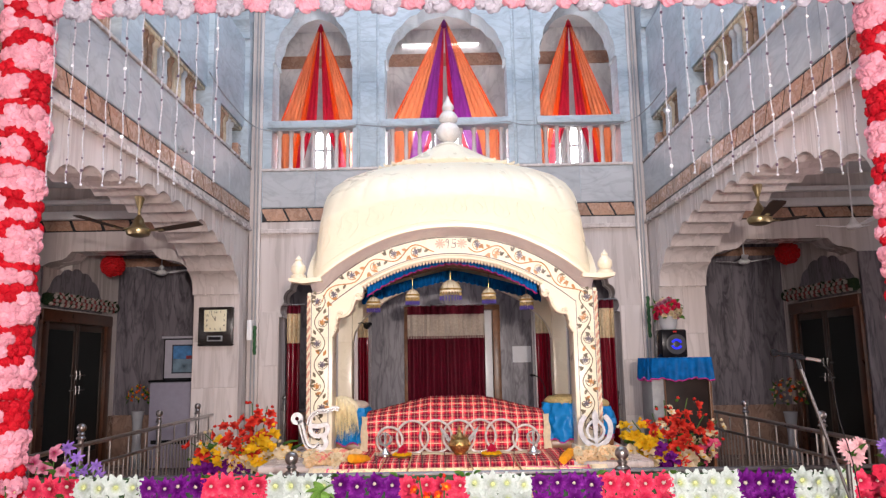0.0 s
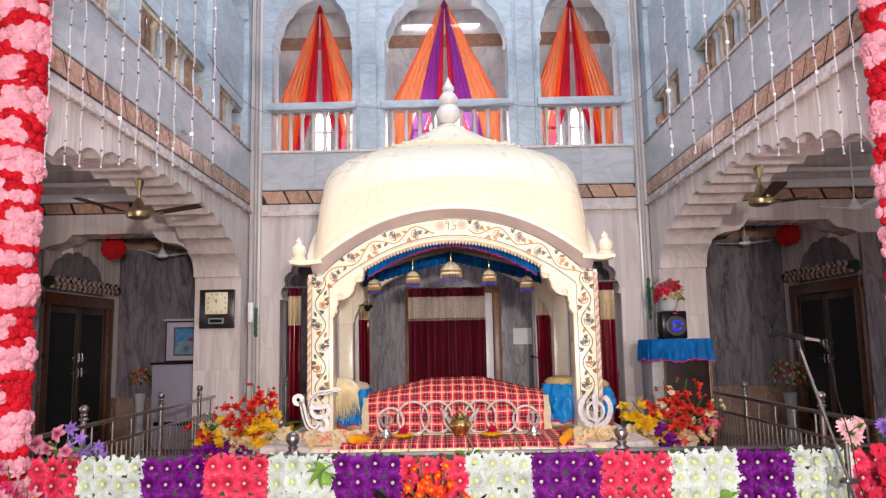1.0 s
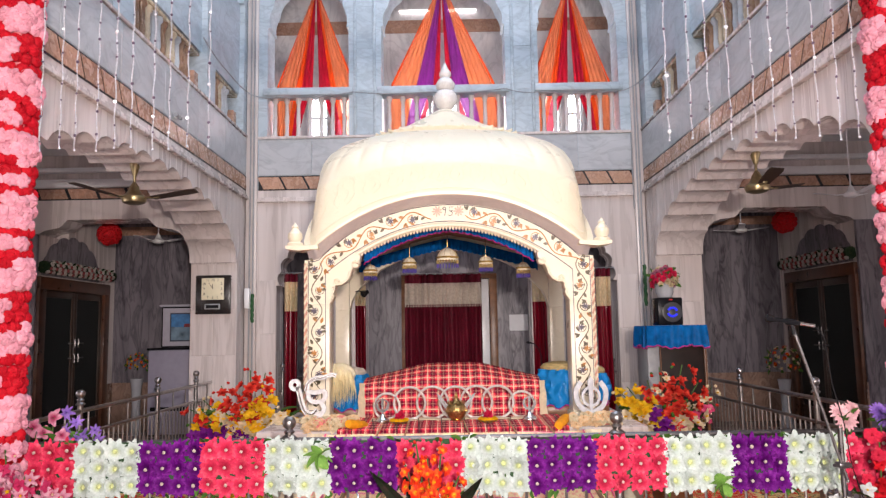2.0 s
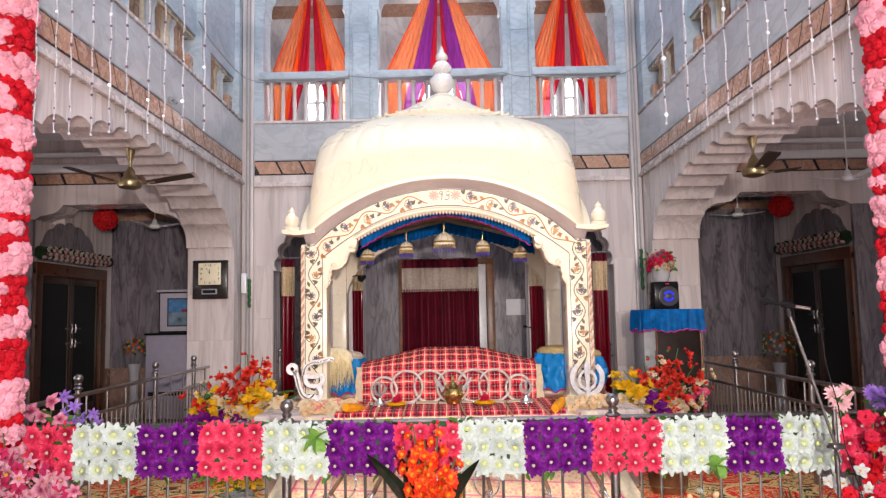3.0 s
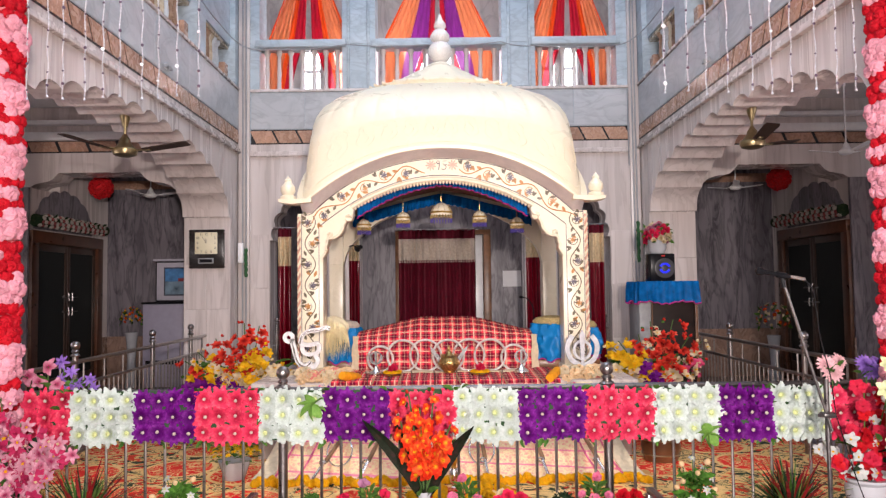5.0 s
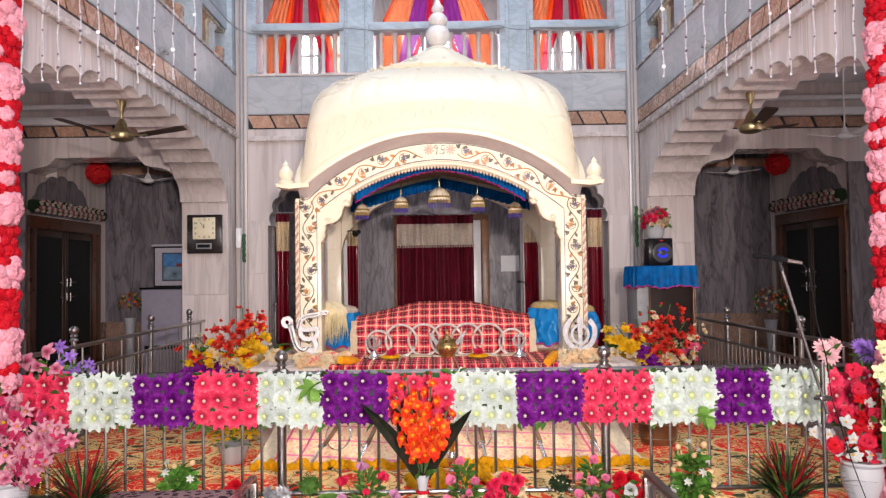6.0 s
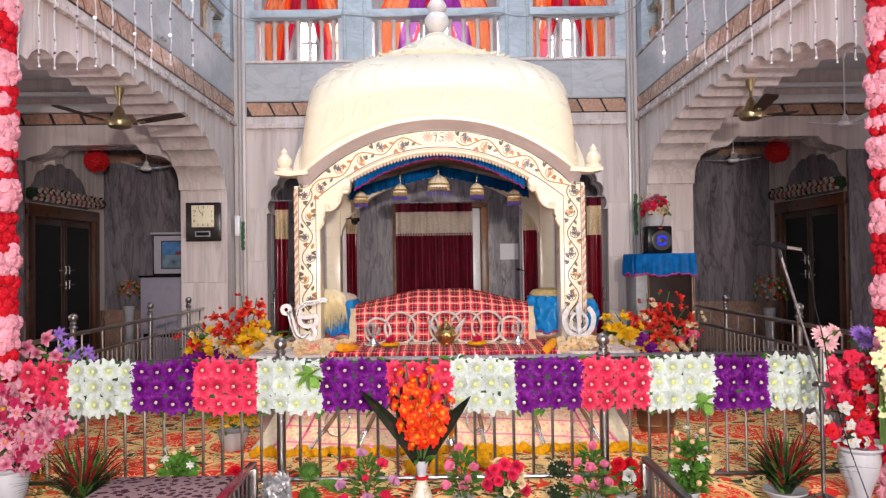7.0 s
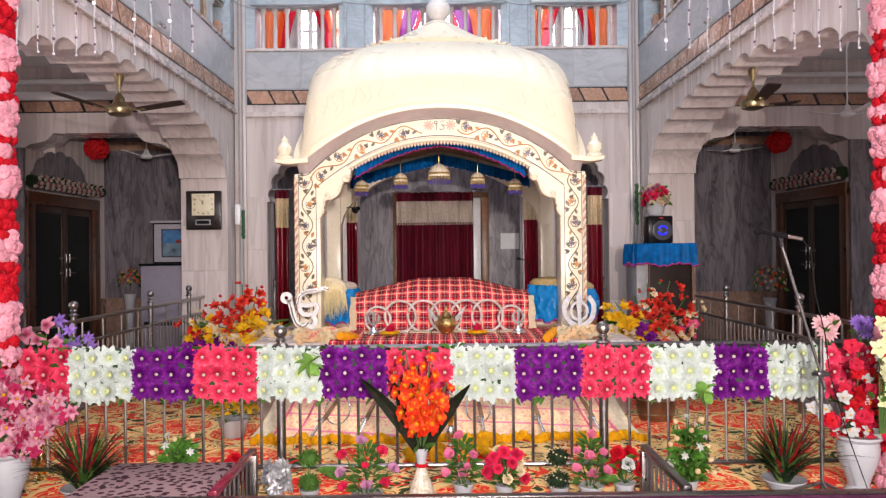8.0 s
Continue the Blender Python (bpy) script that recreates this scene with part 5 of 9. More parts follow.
# ---- lectern cabinet with blue cover, speaker and flower pot ----
CABX, CABY = 2.68, 8.9
t = thing("cabinet", "tall dark wooden cabinet with a steel side strip beside the pier", "cabinet", (CABX, CABY, 0))
part("body", boxed(-0.17, 0.33, -0.25, 0.25, 0.0, 1.5, bevel=0.008), CABINET_WOOD, t)
part("edge_strip", boxed(0.331, 0.36, -0.27, 0.25, 0.0, 1.5, bevel=0.005), WOOD, t, "light brown wooden edge")
part("edge_strip", boxed(-0.18, -0.171, -0.255, 0.25, 0.0, 1.5), WOOD, t, "light brown wooden edge")
part("steel_side", boxed(-0.32, -0.181, -0.22, 0.25, 0.0, 1.5, bevel=0.006), GREY_PLASTIC, t, "grey steel side panel")
part("top", boxed(-0.33, 0.36, -0.28, 0.27, 1.501, 1.53, bevel=0.006), DARK_WOOD, t)
t = thing("table_cover", "blue satin cover with magenta hem hanging over the cabinet top", "cloth", (CABX + 0.02, CABY, 1.531))
rows = []
ring_pts = []
hx, hy = 0.35, 0.3
per = [(-hx, -hy), (hx, -hy), (hx, hy), (-hx, hy), (-hx, -hy)]
for (xa, ya), (xb, yb) in zip(per, per[1:]):
    n = 36
    for i in range(n):
        f = i / n
        ring_pts.append((xa + (xb - xa) * f, ya + (yb - ya) * f))
ring_pts.append(ring_pts[0])
for q, (dz, out) in enumerate(((0.012, -0.005), (0.0, 0.004), (-0.1, 0.012), (-0.17, 0.012), (-0.24, 0.016))):
    row = []
    for i, (x, y) in enumerate(ring_pts):
        w = (0.3 + 0.7 * q / 4) * 0.02 * (math.sin(i * 1.3) + 0.8 * math.sin(i * 0.61 + 1) + 0.6 * noise.noise((i * 0.7, q * 0.3, 2))) if q else 0
        k = 1 + (out + w) / 0.36
        row.append((x * k, y * k, dz + (0.016 * math.sin(i * 0.31) + 0.008 * math.sin(i * 1.3) if q == 4 else 0)))
    rows.append(row)
bm = bmesh.new()
solid_sheet(bm, rows, 0.004)
box(bm, -hx, hx, -hy, hy, 0.0, 0.012)
part("cloth", bm, BLUE_CLOTH, t, "", 60)
bm = bmesh.new()
tube(bm, [Vector(p) for p in rows[-1][:-1]], 0.008, 5, closed=True)
part("hem", bm, MAGENTA_TRIM, t, "magenta hem")
t = thing("speaker", "black portable loudspeaker with a blue-lit ring", "speaker", (CABX - 0.01, CABY - 0.03, 1.545))
part("case", boxed(-0.15, 0.15, -0.14, 0.14, 0.0, 0.33, bevel=0.018), BLACK_PLASTIC, t)
bm = bmesh.new()
lathe(bm, [(0.115, 0.0), (0.12, 0.012), (0.1, 0.016), (0.06, 0.006), (0.03, 0.012), (0.0, 0.016)], 24)
bmesh.ops.transform(bm, matrix=Matrix.Translation((0.02, -0.141, 0.155)) @ Matrix.Rotation(radians(90), 4, 'X'), verts=bm.verts)
cone = part("cone", bm, plain("speaker_cone", (0.03, 0.03, 0.035), 0.35), t)
LED, _t, _b = nodes_of("blue_light")
_b.inputs["Base Color"].default_value = (0.01, 0.01, 0.1, 1)
_b.inputs["Emission Color"].default_value = (0.015, 0.03, 1.0, 1)
_b.inputs["Emission Strength"].default_value = 0.9
bm = bmesh.new()
for a0, a1 in ((0.3, 2.7), (3.4, 5.9)):
    tube(bm, [(0.02 + 0.055 * math.cos(a), -0.155, 0.155 + 0.05 * math.sin(a)) for a in np.linspace(a0, a1, 14)], 0.015, 6)
part("light_ring", bm, LED, cone, "glowing blue light ring")
part("badge", boxed(-0.012, 0.03, -0.144, -0.139, 0.295, 0.31), plain("red_badge", (0.5, 0.02, 0.02), 0.4), t)

# lavender cabinet with a framed picture in the rear aisle, and vases
t = thing("cabinet", "lavender-white metal cabinet in the rear aisle", "cabinet", (-4.18, 11.5, 0))
part("body", boxed(-0.4, 0.42, -0.3, 0.3, 0.03, 1.3, bevel=0.02), plain("lavender_enamel", (0.36, 0.34, 0.43), 0.35, vary=0.05), t)
part("top", boxed(-0.42, 0.44, -0.32, 0.32, 1.3, 1.33, bevel=0.008), BLACK_PLASTIC, t)
part("vent", boxed(-0.35, 0.35, -0.305, -0.295, 0.38, 0.44), BLACK_PLASTIC, t)
t = thing("framed_picture", "white-framed picture of red hills over blue water on the cabinet", "picture", (-4.1, 11.35, 1.335))
PALE_FRAME = plain("lavender_white_frame", (0.5, 0.48, 0.55), 0.5, vary=0.06)
part("frame", boxed(-0.335, 0.355, -0.02, 0.035, 0.0, 0.625, bevel=0.006), BLACK_PLASTIC, t, "thin black outer frame")
part("mount", boxed(-0.315, 0.335, -0.028, -0.0205, 0.02, 0.605, bevel=0.003), PALE_FRAME, t, "wide lavender-white mount")
part("ledge", boxed(-0.36, 0.38, -0.06, 0.08, 0.626, 0.66, bevel=0.006), PALE_FRAME, t)
part("mat", boxed(-0.2, 0.28, -0.0325, -0.0285, 0.09, 0.53), plain("navy_picture_mat", (0.03, 0.035, 0.06), 0.3), t, "dark navy mat")
part("water", boxed(-0.18, 0.26, -0.036, -0.0327, 0.11, 0.31), plain("pale_water", (0.2, 0.32, 0.42), 0.3, vary=0.5, scale=7), t, "blue water area of the picture")
part("hill_area", boxed(0.02, 0.26, -0.036, -0.0327, 0.31, 0.36), plain("hill_red", (0.3, 0.05, 0.06), 0.4, vary=0.3), t, "red hills area of the picture")
part("sky", boxed(-0.18, 0.26, -0.0355, -0.0326, 0.312, 0.51), plain("sky_blue", (0.05, 0.22, 0.5), 0.3, vary=0.3), t, "blue sky area of the picture")

# window drapes in the upper gallery
def gauze(name, colour, sheer=0.22):
    m, t, b = nodes_of(name)
    tr = t.nodes.new("ShaderNodeBsdfTranslucent")
    mx = t.nodes.new("ShaderNodeMixShader")
    out = t.nodes["Material Output"]
    n = node(t, "TexNoise", Scale=35.0, Detail=4.0)
    t.links.new(coords(t, (1, 1, 0.12)), n.inputs["Vector"])
    col = ramp(t, n.outputs[0], [(0.3, tuple(c * 0.72 for c in colour)), (0.7, colour)])
    t.links.new(col, b.inputs["Base Color"])
    t.links.new(col, tr.inputs[0])
    b.inputs["Roughness"].default_value = 0.6
    mx.inputs[0].default_value = 0.82
    t.links.new(b.outputs[0], mx.inputs[1])
    t.links.new(tr.outputs[0], mx.inputs[2])
    thin = t.nodes.new("ShaderNodeBsdfTransparent")
    t.links.new(mixed(t, col, (1.0, 0.9, 0.95), 0.5), thin.inputs[0])
    veil = t.nodes.new("ShaderNodeMixShader")
    veil.inputs[0].default_value = sheer
    t.links.new(mx.outputs[0], veil.inputs[1])
    t.links.new(thin.outputs[0], veil.inputs[2])
    t.links.new(veil.outputs[0], out.inputs[0])
    return m


ORANGE_GAUZE = gauze("orange_gauze", (0.95, 0.2, 0.03))
PEACH_GAUZE = gauze("peach_gauze", (1.0, 0.42, 0.19), 0.52)
CRIMSON_GAUZE = gauze("crimson_gauze", (0.72, 0.03, 0.08), 0.3)
PURPLE_GAUZE = gauze("purple_gauze", (0.42, 0.07, 0.42), 0.3)
for k, (a, b) in enumerate(WINDOWS):
    mid = (a + b) / 2 + (0.06 if k == 0 else (-0.01 if k == 1 else -0.06))
    apex = 6.7 if k != 1 else 6.74
    t = thing("window_drape", "gauze drape in orange, %s gathered at the arch top" % ("purple and crimson" if k == 1 else "peach and crimson"), "drape", (mid, YB + 0.3, 4.4), "gallery window drapes")
    half = 0.62 if k != 1 else 0.82
    inner = (CRIMSON_GAUZE, ORANGE_GAUZE, PEACH_GAUZE, ORANGE_GAUZE) if k != 1 else (CRIMSON_GAUZE, PURPLE_GAUZE, PEACH_GAUZE, ORANGE_GAUZE)
    cuts = (0.08, 0.36, 0.5, 0.93, 1.0) if k != 1 else (0.06, 0.18, 0.5, 0.94, 1.0)
    for sx in (-1, 1):
        for q in range(4):
            c0, c1 = cuts[q], cuts[q + 1]
            rows = []
            for f in np.linspace(0, 1, 15):
                z = apex - 4.4 - (apex - 5.15) * min(1.0, f / 0.72) if f < 0.72 else 0.75 - 0.73 * (f - 0.72) / 0.28
                spread_w = half * (0.05 + 0.95 * min(1.0, f / 0.72)) if f < 0.72 else half
                row = []
                for i in range(13):
                    u = c0 + (c1 - c0) * i / 12
                    low = max(0.0, (f - 0.72) / 0.28)
                    u += (0.42 - 0.4 * u) * low ** 0.7
                    x = sx * spread_w * u
                    y = 0.018 * math.sin(u * 55 + q) * (0.35 + 0.65 * min(1, f)) + (0.1 * (f - 0.72) / 0.28 if f > 0.72 else 0)
                    row.append((x, y, z))
                rows.append(row)
            bm = bmesh.new()
            solid_sheet(bm, rows, 0.002)
            part("panel", bm, inner[q], t, "%s gauze panel" % inner[q].name.split("_")[0], 60)
    bm = bmesh.new()
    lathe(bm, [(0.0, -0.09), (0.05, -0.07), (0.035, 0.0), (0.02, 0.03), (0.0, 0.06)], 10, (0, 0, apex - 4.4))
    part("knot", bm, CRIMSON_GAUZE if k != 1 else PURPLE_GAUZE, t)
# tube lamps in the upper gallery
GLOW, _t, _b = nodes_of("lamp_tube")
_b.inputs["Emission Color"].default_value = (1, 0.98, 0.95, 1)
_b.inputs["Emission Strength"].default_value = 6
for x in (-0.5, 0.35):
    t = thing("tube_lamp", "white fluorescent tube lamp on the gallery rear wall", "lamp", (x, 12.86, 7.4), "tube lamps")
    part("batten", boxed(-0.3, 0.3, -0.02, 0.039, 0.0, 0.03), WHITE_PAINT, t)
    bm = bmesh.new()
    tube(bm, [(-0.28, 0, -0.018), (0.28, 0, -0.018)], 0.015, 10)
    part("tube", bm, GLOW, t)
# tube battens added to go with the corridor lamp, unseen behind the shrine
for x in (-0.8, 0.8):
    t = thing("tube_lamp", "added unseen white tube lamp under the corridor ceiling", "lamp", (x, 11.2, 4.02), "tube lamps")
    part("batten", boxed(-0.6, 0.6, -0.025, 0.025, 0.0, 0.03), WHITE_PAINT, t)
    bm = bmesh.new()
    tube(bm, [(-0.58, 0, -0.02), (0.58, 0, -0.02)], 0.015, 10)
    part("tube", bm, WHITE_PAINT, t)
# small security lamps on the side parapets, and the camera on the garland post
for s in (-1, 1):
    t = thing("parapet_lamp", "small white twin lamp fixed to the parapet", "lamp", (s * (W - 0.001), 7.55, 3.85), "parapet lamps")
    t.scale = (0.7, 0.7, 0.7)
    bm = bmesh.new()
    box(bm, -0.03, 0.03, -0.05, 0.05, -0.025, 0.025, bevel=0.008)
    part("base", bm, WHITE_PAINT, t)
    for q in (-1, 1):
        bm = bmesh.new()
        lathe(bm, [(0.012, -0.06), (0.022, -0.05), (0.03, 0.0), (0.032, 0.04), (0.0, 0.045)], 12)
        bmesh.ops.transform(bm, matrix=Matrix.Translation((-s * 0.06, q * 0.075, 0.0)) @ Matrix.Rotation(radians(90), 4, 'X'), verts=bm.verts)
        part("head", bm, GREY_PLASTIC, t)

# ---- things on the shrine's platform ----
def flat_stroke(bm, pts, y, w, th=0.012):
    """A flat cut-out band of width w along points (x, z)."""
    pts = [Vector(p) for p in pts]
    n = len(pts)
    rows = []
    for i, p in enumerate(pts):
        d = (pts[min(i + 1, n - 1)] - pts[max(i - 1, 0)]).normalized()
        nn = Vector((-d.y, d.x)) * w / 2
        rows.append((p + nn, p - nn))
    a = [[bm.verts.new((q.x, y - th, q.y)) for q in r] for r in rows]
    b = [[bm.verts.new((q.x, y + th, q.y)) for q in r] for r in rows]
    for i in range(n - 1):
        bm.faces.new((a[i][0], a[i][1], a[i + 1][1], a[i + 1][0]))
        bm.faces.new((b[i][1], b[i][0], b[i + 1][0], b[i + 1][1]))
        for k in (0, 1):
            bm.faces.new((a[i][k], a[i + 1][k], b[i + 1][k], b[i][k]))
    for i in (0, n - 1):
        bm.faces.new((a[i][0], a[i][1], b[i][1], b[i][0]))


def smooth_line(pts, n=6):
    """Catmull-Rom through points."""
    P = [Vector(p) for p in pts]
    P = [P[0] * 2 - P[1], *P, P[-1] * 2 - P[-2]]
    out = []
    for i in range(1, len(P) - 2):
        for k in range(n):
            t = k / n
            out.append(0.5 * ((2 * P[i]) + (P[i + 1] - P[i - 1]) * t + (2 * P[i - 1] - 5 * P[i] + 4 * P[i + 1] - P[i + 2]) * t * t + (3 * P[i] - P[i - 1] - 3 * P[i + 1] + P[i + 2]) * t ** 3))
    out.append(P[-2])
    return out


def circle(cx, cz, r, n=24, a0=0.0, a1=2 * math.pi):
    return [(cx + r * math.cos(a), cz + r * math.sin(a)) for a in np.linspace(a0, a1, n)]


SIGN_METAL = plain("frosted_silver_sheet", (0.78, 0.76, 0.76), 0.4, 0.05, vary=0.2, scale=30)
# cut-out Ek Onkar sign
e = thing("standing_sign", "white cut-out Ek Onkar sign standing on the platform", "sign", (-1.17, 6.68, DECK))
bm = bmesh.new()
flat_stroke(bm, circle(-0.215, 0.385, 0.036), 0.0, 0.036)
flat_stroke(bm, smooth_line([(-0.19, 0.37), (-0.17, 0.3), (-0.15, 0.22), (-0.12, 0.15), (-0.06, 0.12), (-0.01, 0.16)]), 0.0, 0.046)
flat_stroke(bm, smooth_line([(-0.1, 0.33), (-0.085, 0.26), (-0.04, 0.23), (0.02, 0.235)]), 0.001, 0.036)
flat_stroke(bm, smooth_line([(-0.11, 0.325), (-0.03, 0.315), (0.05, 0.325), (0.06, 0.27), (0.03, 0.225), (0.05, 0.17), (0.02, 0.12), (-0.03, 0.12)]), 0.002, 0.04)
flat_stroke(bm, smooth_line([(-0.11, 0.33), (-0.09, 0.4), (-0.03, 0.44), (0.05, 0.45), (0.12, 0.47), (0.16, 0.46)]), 0.003, 0.04)
flat_stroke(bm, [(-0.04, 0.13), (-0.03, 0.06), (-0.03, 0.012)], 0.001, 0.06)
part("letter", bm, SIGN_METAL, e, "", 30)
bm = bmesh.new()
flat_stroke(bm, smooth_line([(-0.19, 0.37), (-0.17, 0.3), (-0.15, 0.22), (-0.12, 0.15), (-0.06, 0.12), (-0.01, 0.16)]), -0.02, 0.014, 0.006)
flat_stroke(bm, smooth_line([(-0.11, 0.33), (-0.09, 0.4), (-0.03, 0.44), (0.05, 0.45), (0.12, 0.47), (0.16, 0.46)]), -0.02, 0.014, 0.006)
part("raised_line", bm, SILVER, e, "bright raised centre line", 30)
part("foot", boxed(-0.1, 0.05, -0.05, 0.05, 0.0, 0.014, bevel=0.004), WHITE_PAINT, e)
# cut-out Khanda emblem
k = thing("standing_emblem", "white cut-out Khanda emblem standing on the platform", "emblem", (1.29, 6.68, DECK))
bm = bmesh.new()
flat_stroke(bm, circle(0, 0.26, 0.088), 0.0, 0.026)
for sx in (-1, 1):
    flat_stroke(bm, smooth_line([(sx * 0.1, 0.4), (sx * 0.15, 0.33), (sx * 0.155, 0.25), (sx * 0.12, 0.17), (sx * 0.05, 0.12), (0, 0.1)]), 0.002, 0.05)
    flat_stroke(bm, [(0, 0.11), (sx * 0.05, 0.05), (sx * 0.055, 0.012)], 0.003, 0.02)
bm2 = [(0, 0.46), (-0.03, 0.41), (-0.024, 0.3), (-0.014, 0.1), (0.014, 0.1), (0.024, 0.3), (0.03, 0.41)]
prism(bm, bm2, 'y', -0.014, 0.014)
part("emblem_cutout", bm, plain("frosted_grey_acrylic", (0.5, 0.5, 0.53), 0.4, 0.1, vary=0.2, scale=20), k, "", 30)
part("foot", boxed(-0.075, 0.075, -0.05, 0.05, 0.0, 0.014, bevel=0.004), WHITE_PAINT, k)
k.scale = (0.86, 1.0, 0.92)

RING_SILVER = plain("satin_silver", (0.82, 0.78, 0.74), 0.42, 0.6, vary=0.2, scale=40)
# interlinked silver rings in front of the dais
g = thing("ring_fence", "row of seven interlinked silver rings on a base bar", "ornament", (0.04, 6.93, DECK + 0.03))
for i, (x, r) in enumerate(((-0.615, 0.118), (-0.4, 0.146), (-0.185, 0.146), (0.03, 0.146), (0.225, 0.146), (0.425, 0.146), (0.65, 0.118))):
    bm = bmesh.new()
    pts = [(x + r * math.cos(a), 0.012 * (-1) ** i, r + 0.006 + r * math.sin(a)) for a in np.linspace(0, 2 * math.pi, 40)[:-1]]
    tube(bm, pts, 0.0115, 8, closed=True)
    part("ring", bm, RING_SILVER, g)
part("base_bar", boxed(-0.74, 0.77, -0.03, 0.03, -0.001, 0.012, bevel=0.004), SILVER, g)
# gold pot
OLD_GOLD = plain("chased_old_gold", (0.62, 0.42, 0.16), 0.36, 1.0, vary=0.4, scale=70, relief=0.8)
p = thing("gold_pot", "gold water pot with a pointed lid in front of the dais", "pot", (0.075, 6.8, DECK + 0.035))
bm = bmesh.new()
lathe(bm, [(0.05, 0), (0.058, 0.006), (0.052, 0.012), (0.078, 0.035), (0.092, 0.07), (0.094, 0.1), (0.085, 0.125), (0.07, 0.138), (0.066, 0.142)], 24)
part("body", bm, OLD_GOLD, p, "", 60)
bm = bmesh.new()
lathe(bm, [(0.072, 0.143), (0.06, 0.15), (0.036, 0.17), (0.022, 0.19), (0.012, 0.2), (0.02, 0.212), (0.012, 0.232), (0.006, 0.245), (0.0, 0.262)], 20)
part("lid", bm, OLD_GOLD, p, "", 60)
for k in range(8):
    bm = bmesh.new()
    a = 2 * math.pi * k / 8
    tube(bm, [(0.064 * math.cos(a), 0.064 * math.sin(a), 0.142), (0.074 * math.cos(a), 0.074 * math.sin(a), 0.16), (0.06 * math.cos(a), 0.06 * math.sin(a), 0.182)], [0.012, 0.008, 0.001], 6)
    part("lid_leaf", bm, OLD_GOLD, p)
for k in range(7):
    bm = bmesh.new()
    a = math.pi * (1 + (k + 0.5) / 7)
    lathe(bm, [(0.0, -0.014), (0.01, -0.01), (0.014, 0.0), (0.01, 0.01), (0.0, 0.014)], 8, (0.093 * math.cos(a), 0.093 * math.sin(a), 0.085))
    part("boss", bm, OLD_GOLD, p)
# crossed silver daggers behind the pot
for sx in (-1, 1):
    d = thing("dagger", "small silver dagger crossed behind the gold pot", "dagger", (0.075 + sx * 0.015, 6.895 + 0.012 * sx, DECK + 0.04), "crossed daggers")
    d.rotation_euler = (0, sx * 0.62, 0)
    bm = bmesh.new()
    prism(bm, [(-0.012, 0.0), (0.012, 0.0), (0.02, 0.14), (0.016, 0.24), (0.0, 0.29), (-0.016, 0.24), (-0.02, 0.14)], 'y', -0.005, 0.005)
    part("blade", bm, DULL_STEEL, d)
for x in (-0.6, 0.74):
    p = thing("emblem_stand", "silver domed stand carrying a small ring emblem", "ornament", (x, 6.76, DECK + 0.03), "silver emblem stands")
    bm = bmesh.new()
    lathe(bm, [(0.065, 0), (0.068, 0.01), (0.05, 0.035), (0.025, 0.055), (0.014, 0.075), (0.0, 0.08)], 20)
    part("base", bm, SILVER, p, "", 60)
    bm = bmesh.new()
    flat_stroke(bm, circle(0, 0.15, 0.055), 0.0, 0.014, 0.005)
    flat_stroke(bm, smooth_line([(-0.05, 0.17), (-0.03, 0.12), (0, 0.1), (0.03, 0.12), (0.05, 0.17)]), 0.001, 0.012, 0.005)
    prism(bm, [(0, 0.225), (-0.012, 0.2), (-0.008, 0.075), (0.008, 0.075), (0.012, 0.2)], 'y', -0.006, 0.006)
    part("emblem", bm, DULL_STEEL, p, "", 30)
# black spot lamp on the rear column
p = thing("spot_lamp", "small black spot lamp clamped to the rear column", "lamp", (-1.02 + PX, PY + 0.82, 2.0))
bm = bmesh.new()
lathe(bm, [(0.0, -0.06), (0.025, -0.055), (0.03, 0.0), (0.045, 0.05), (0.04, 0.052), (0.0, 0.03)], 16)
bmesh.ops.transform(bm, matrix=Matrix.Rotation(radians(-100), 4, 'X') @ Matrix.Rotation(radians(-30), 4, 'Y'), verts=bm.verts)
part("head", bm, BLACK_PLASTIC, p)
bm = bmesh.new()
tube(bm, [(-0.02, 0.02, 0.0), (-0.08, 0.03, 0.03), (-0.125, 0.04, 0.02)], 0.008, 6)
part("arm", bm, BLACK_PLASTIC, p)

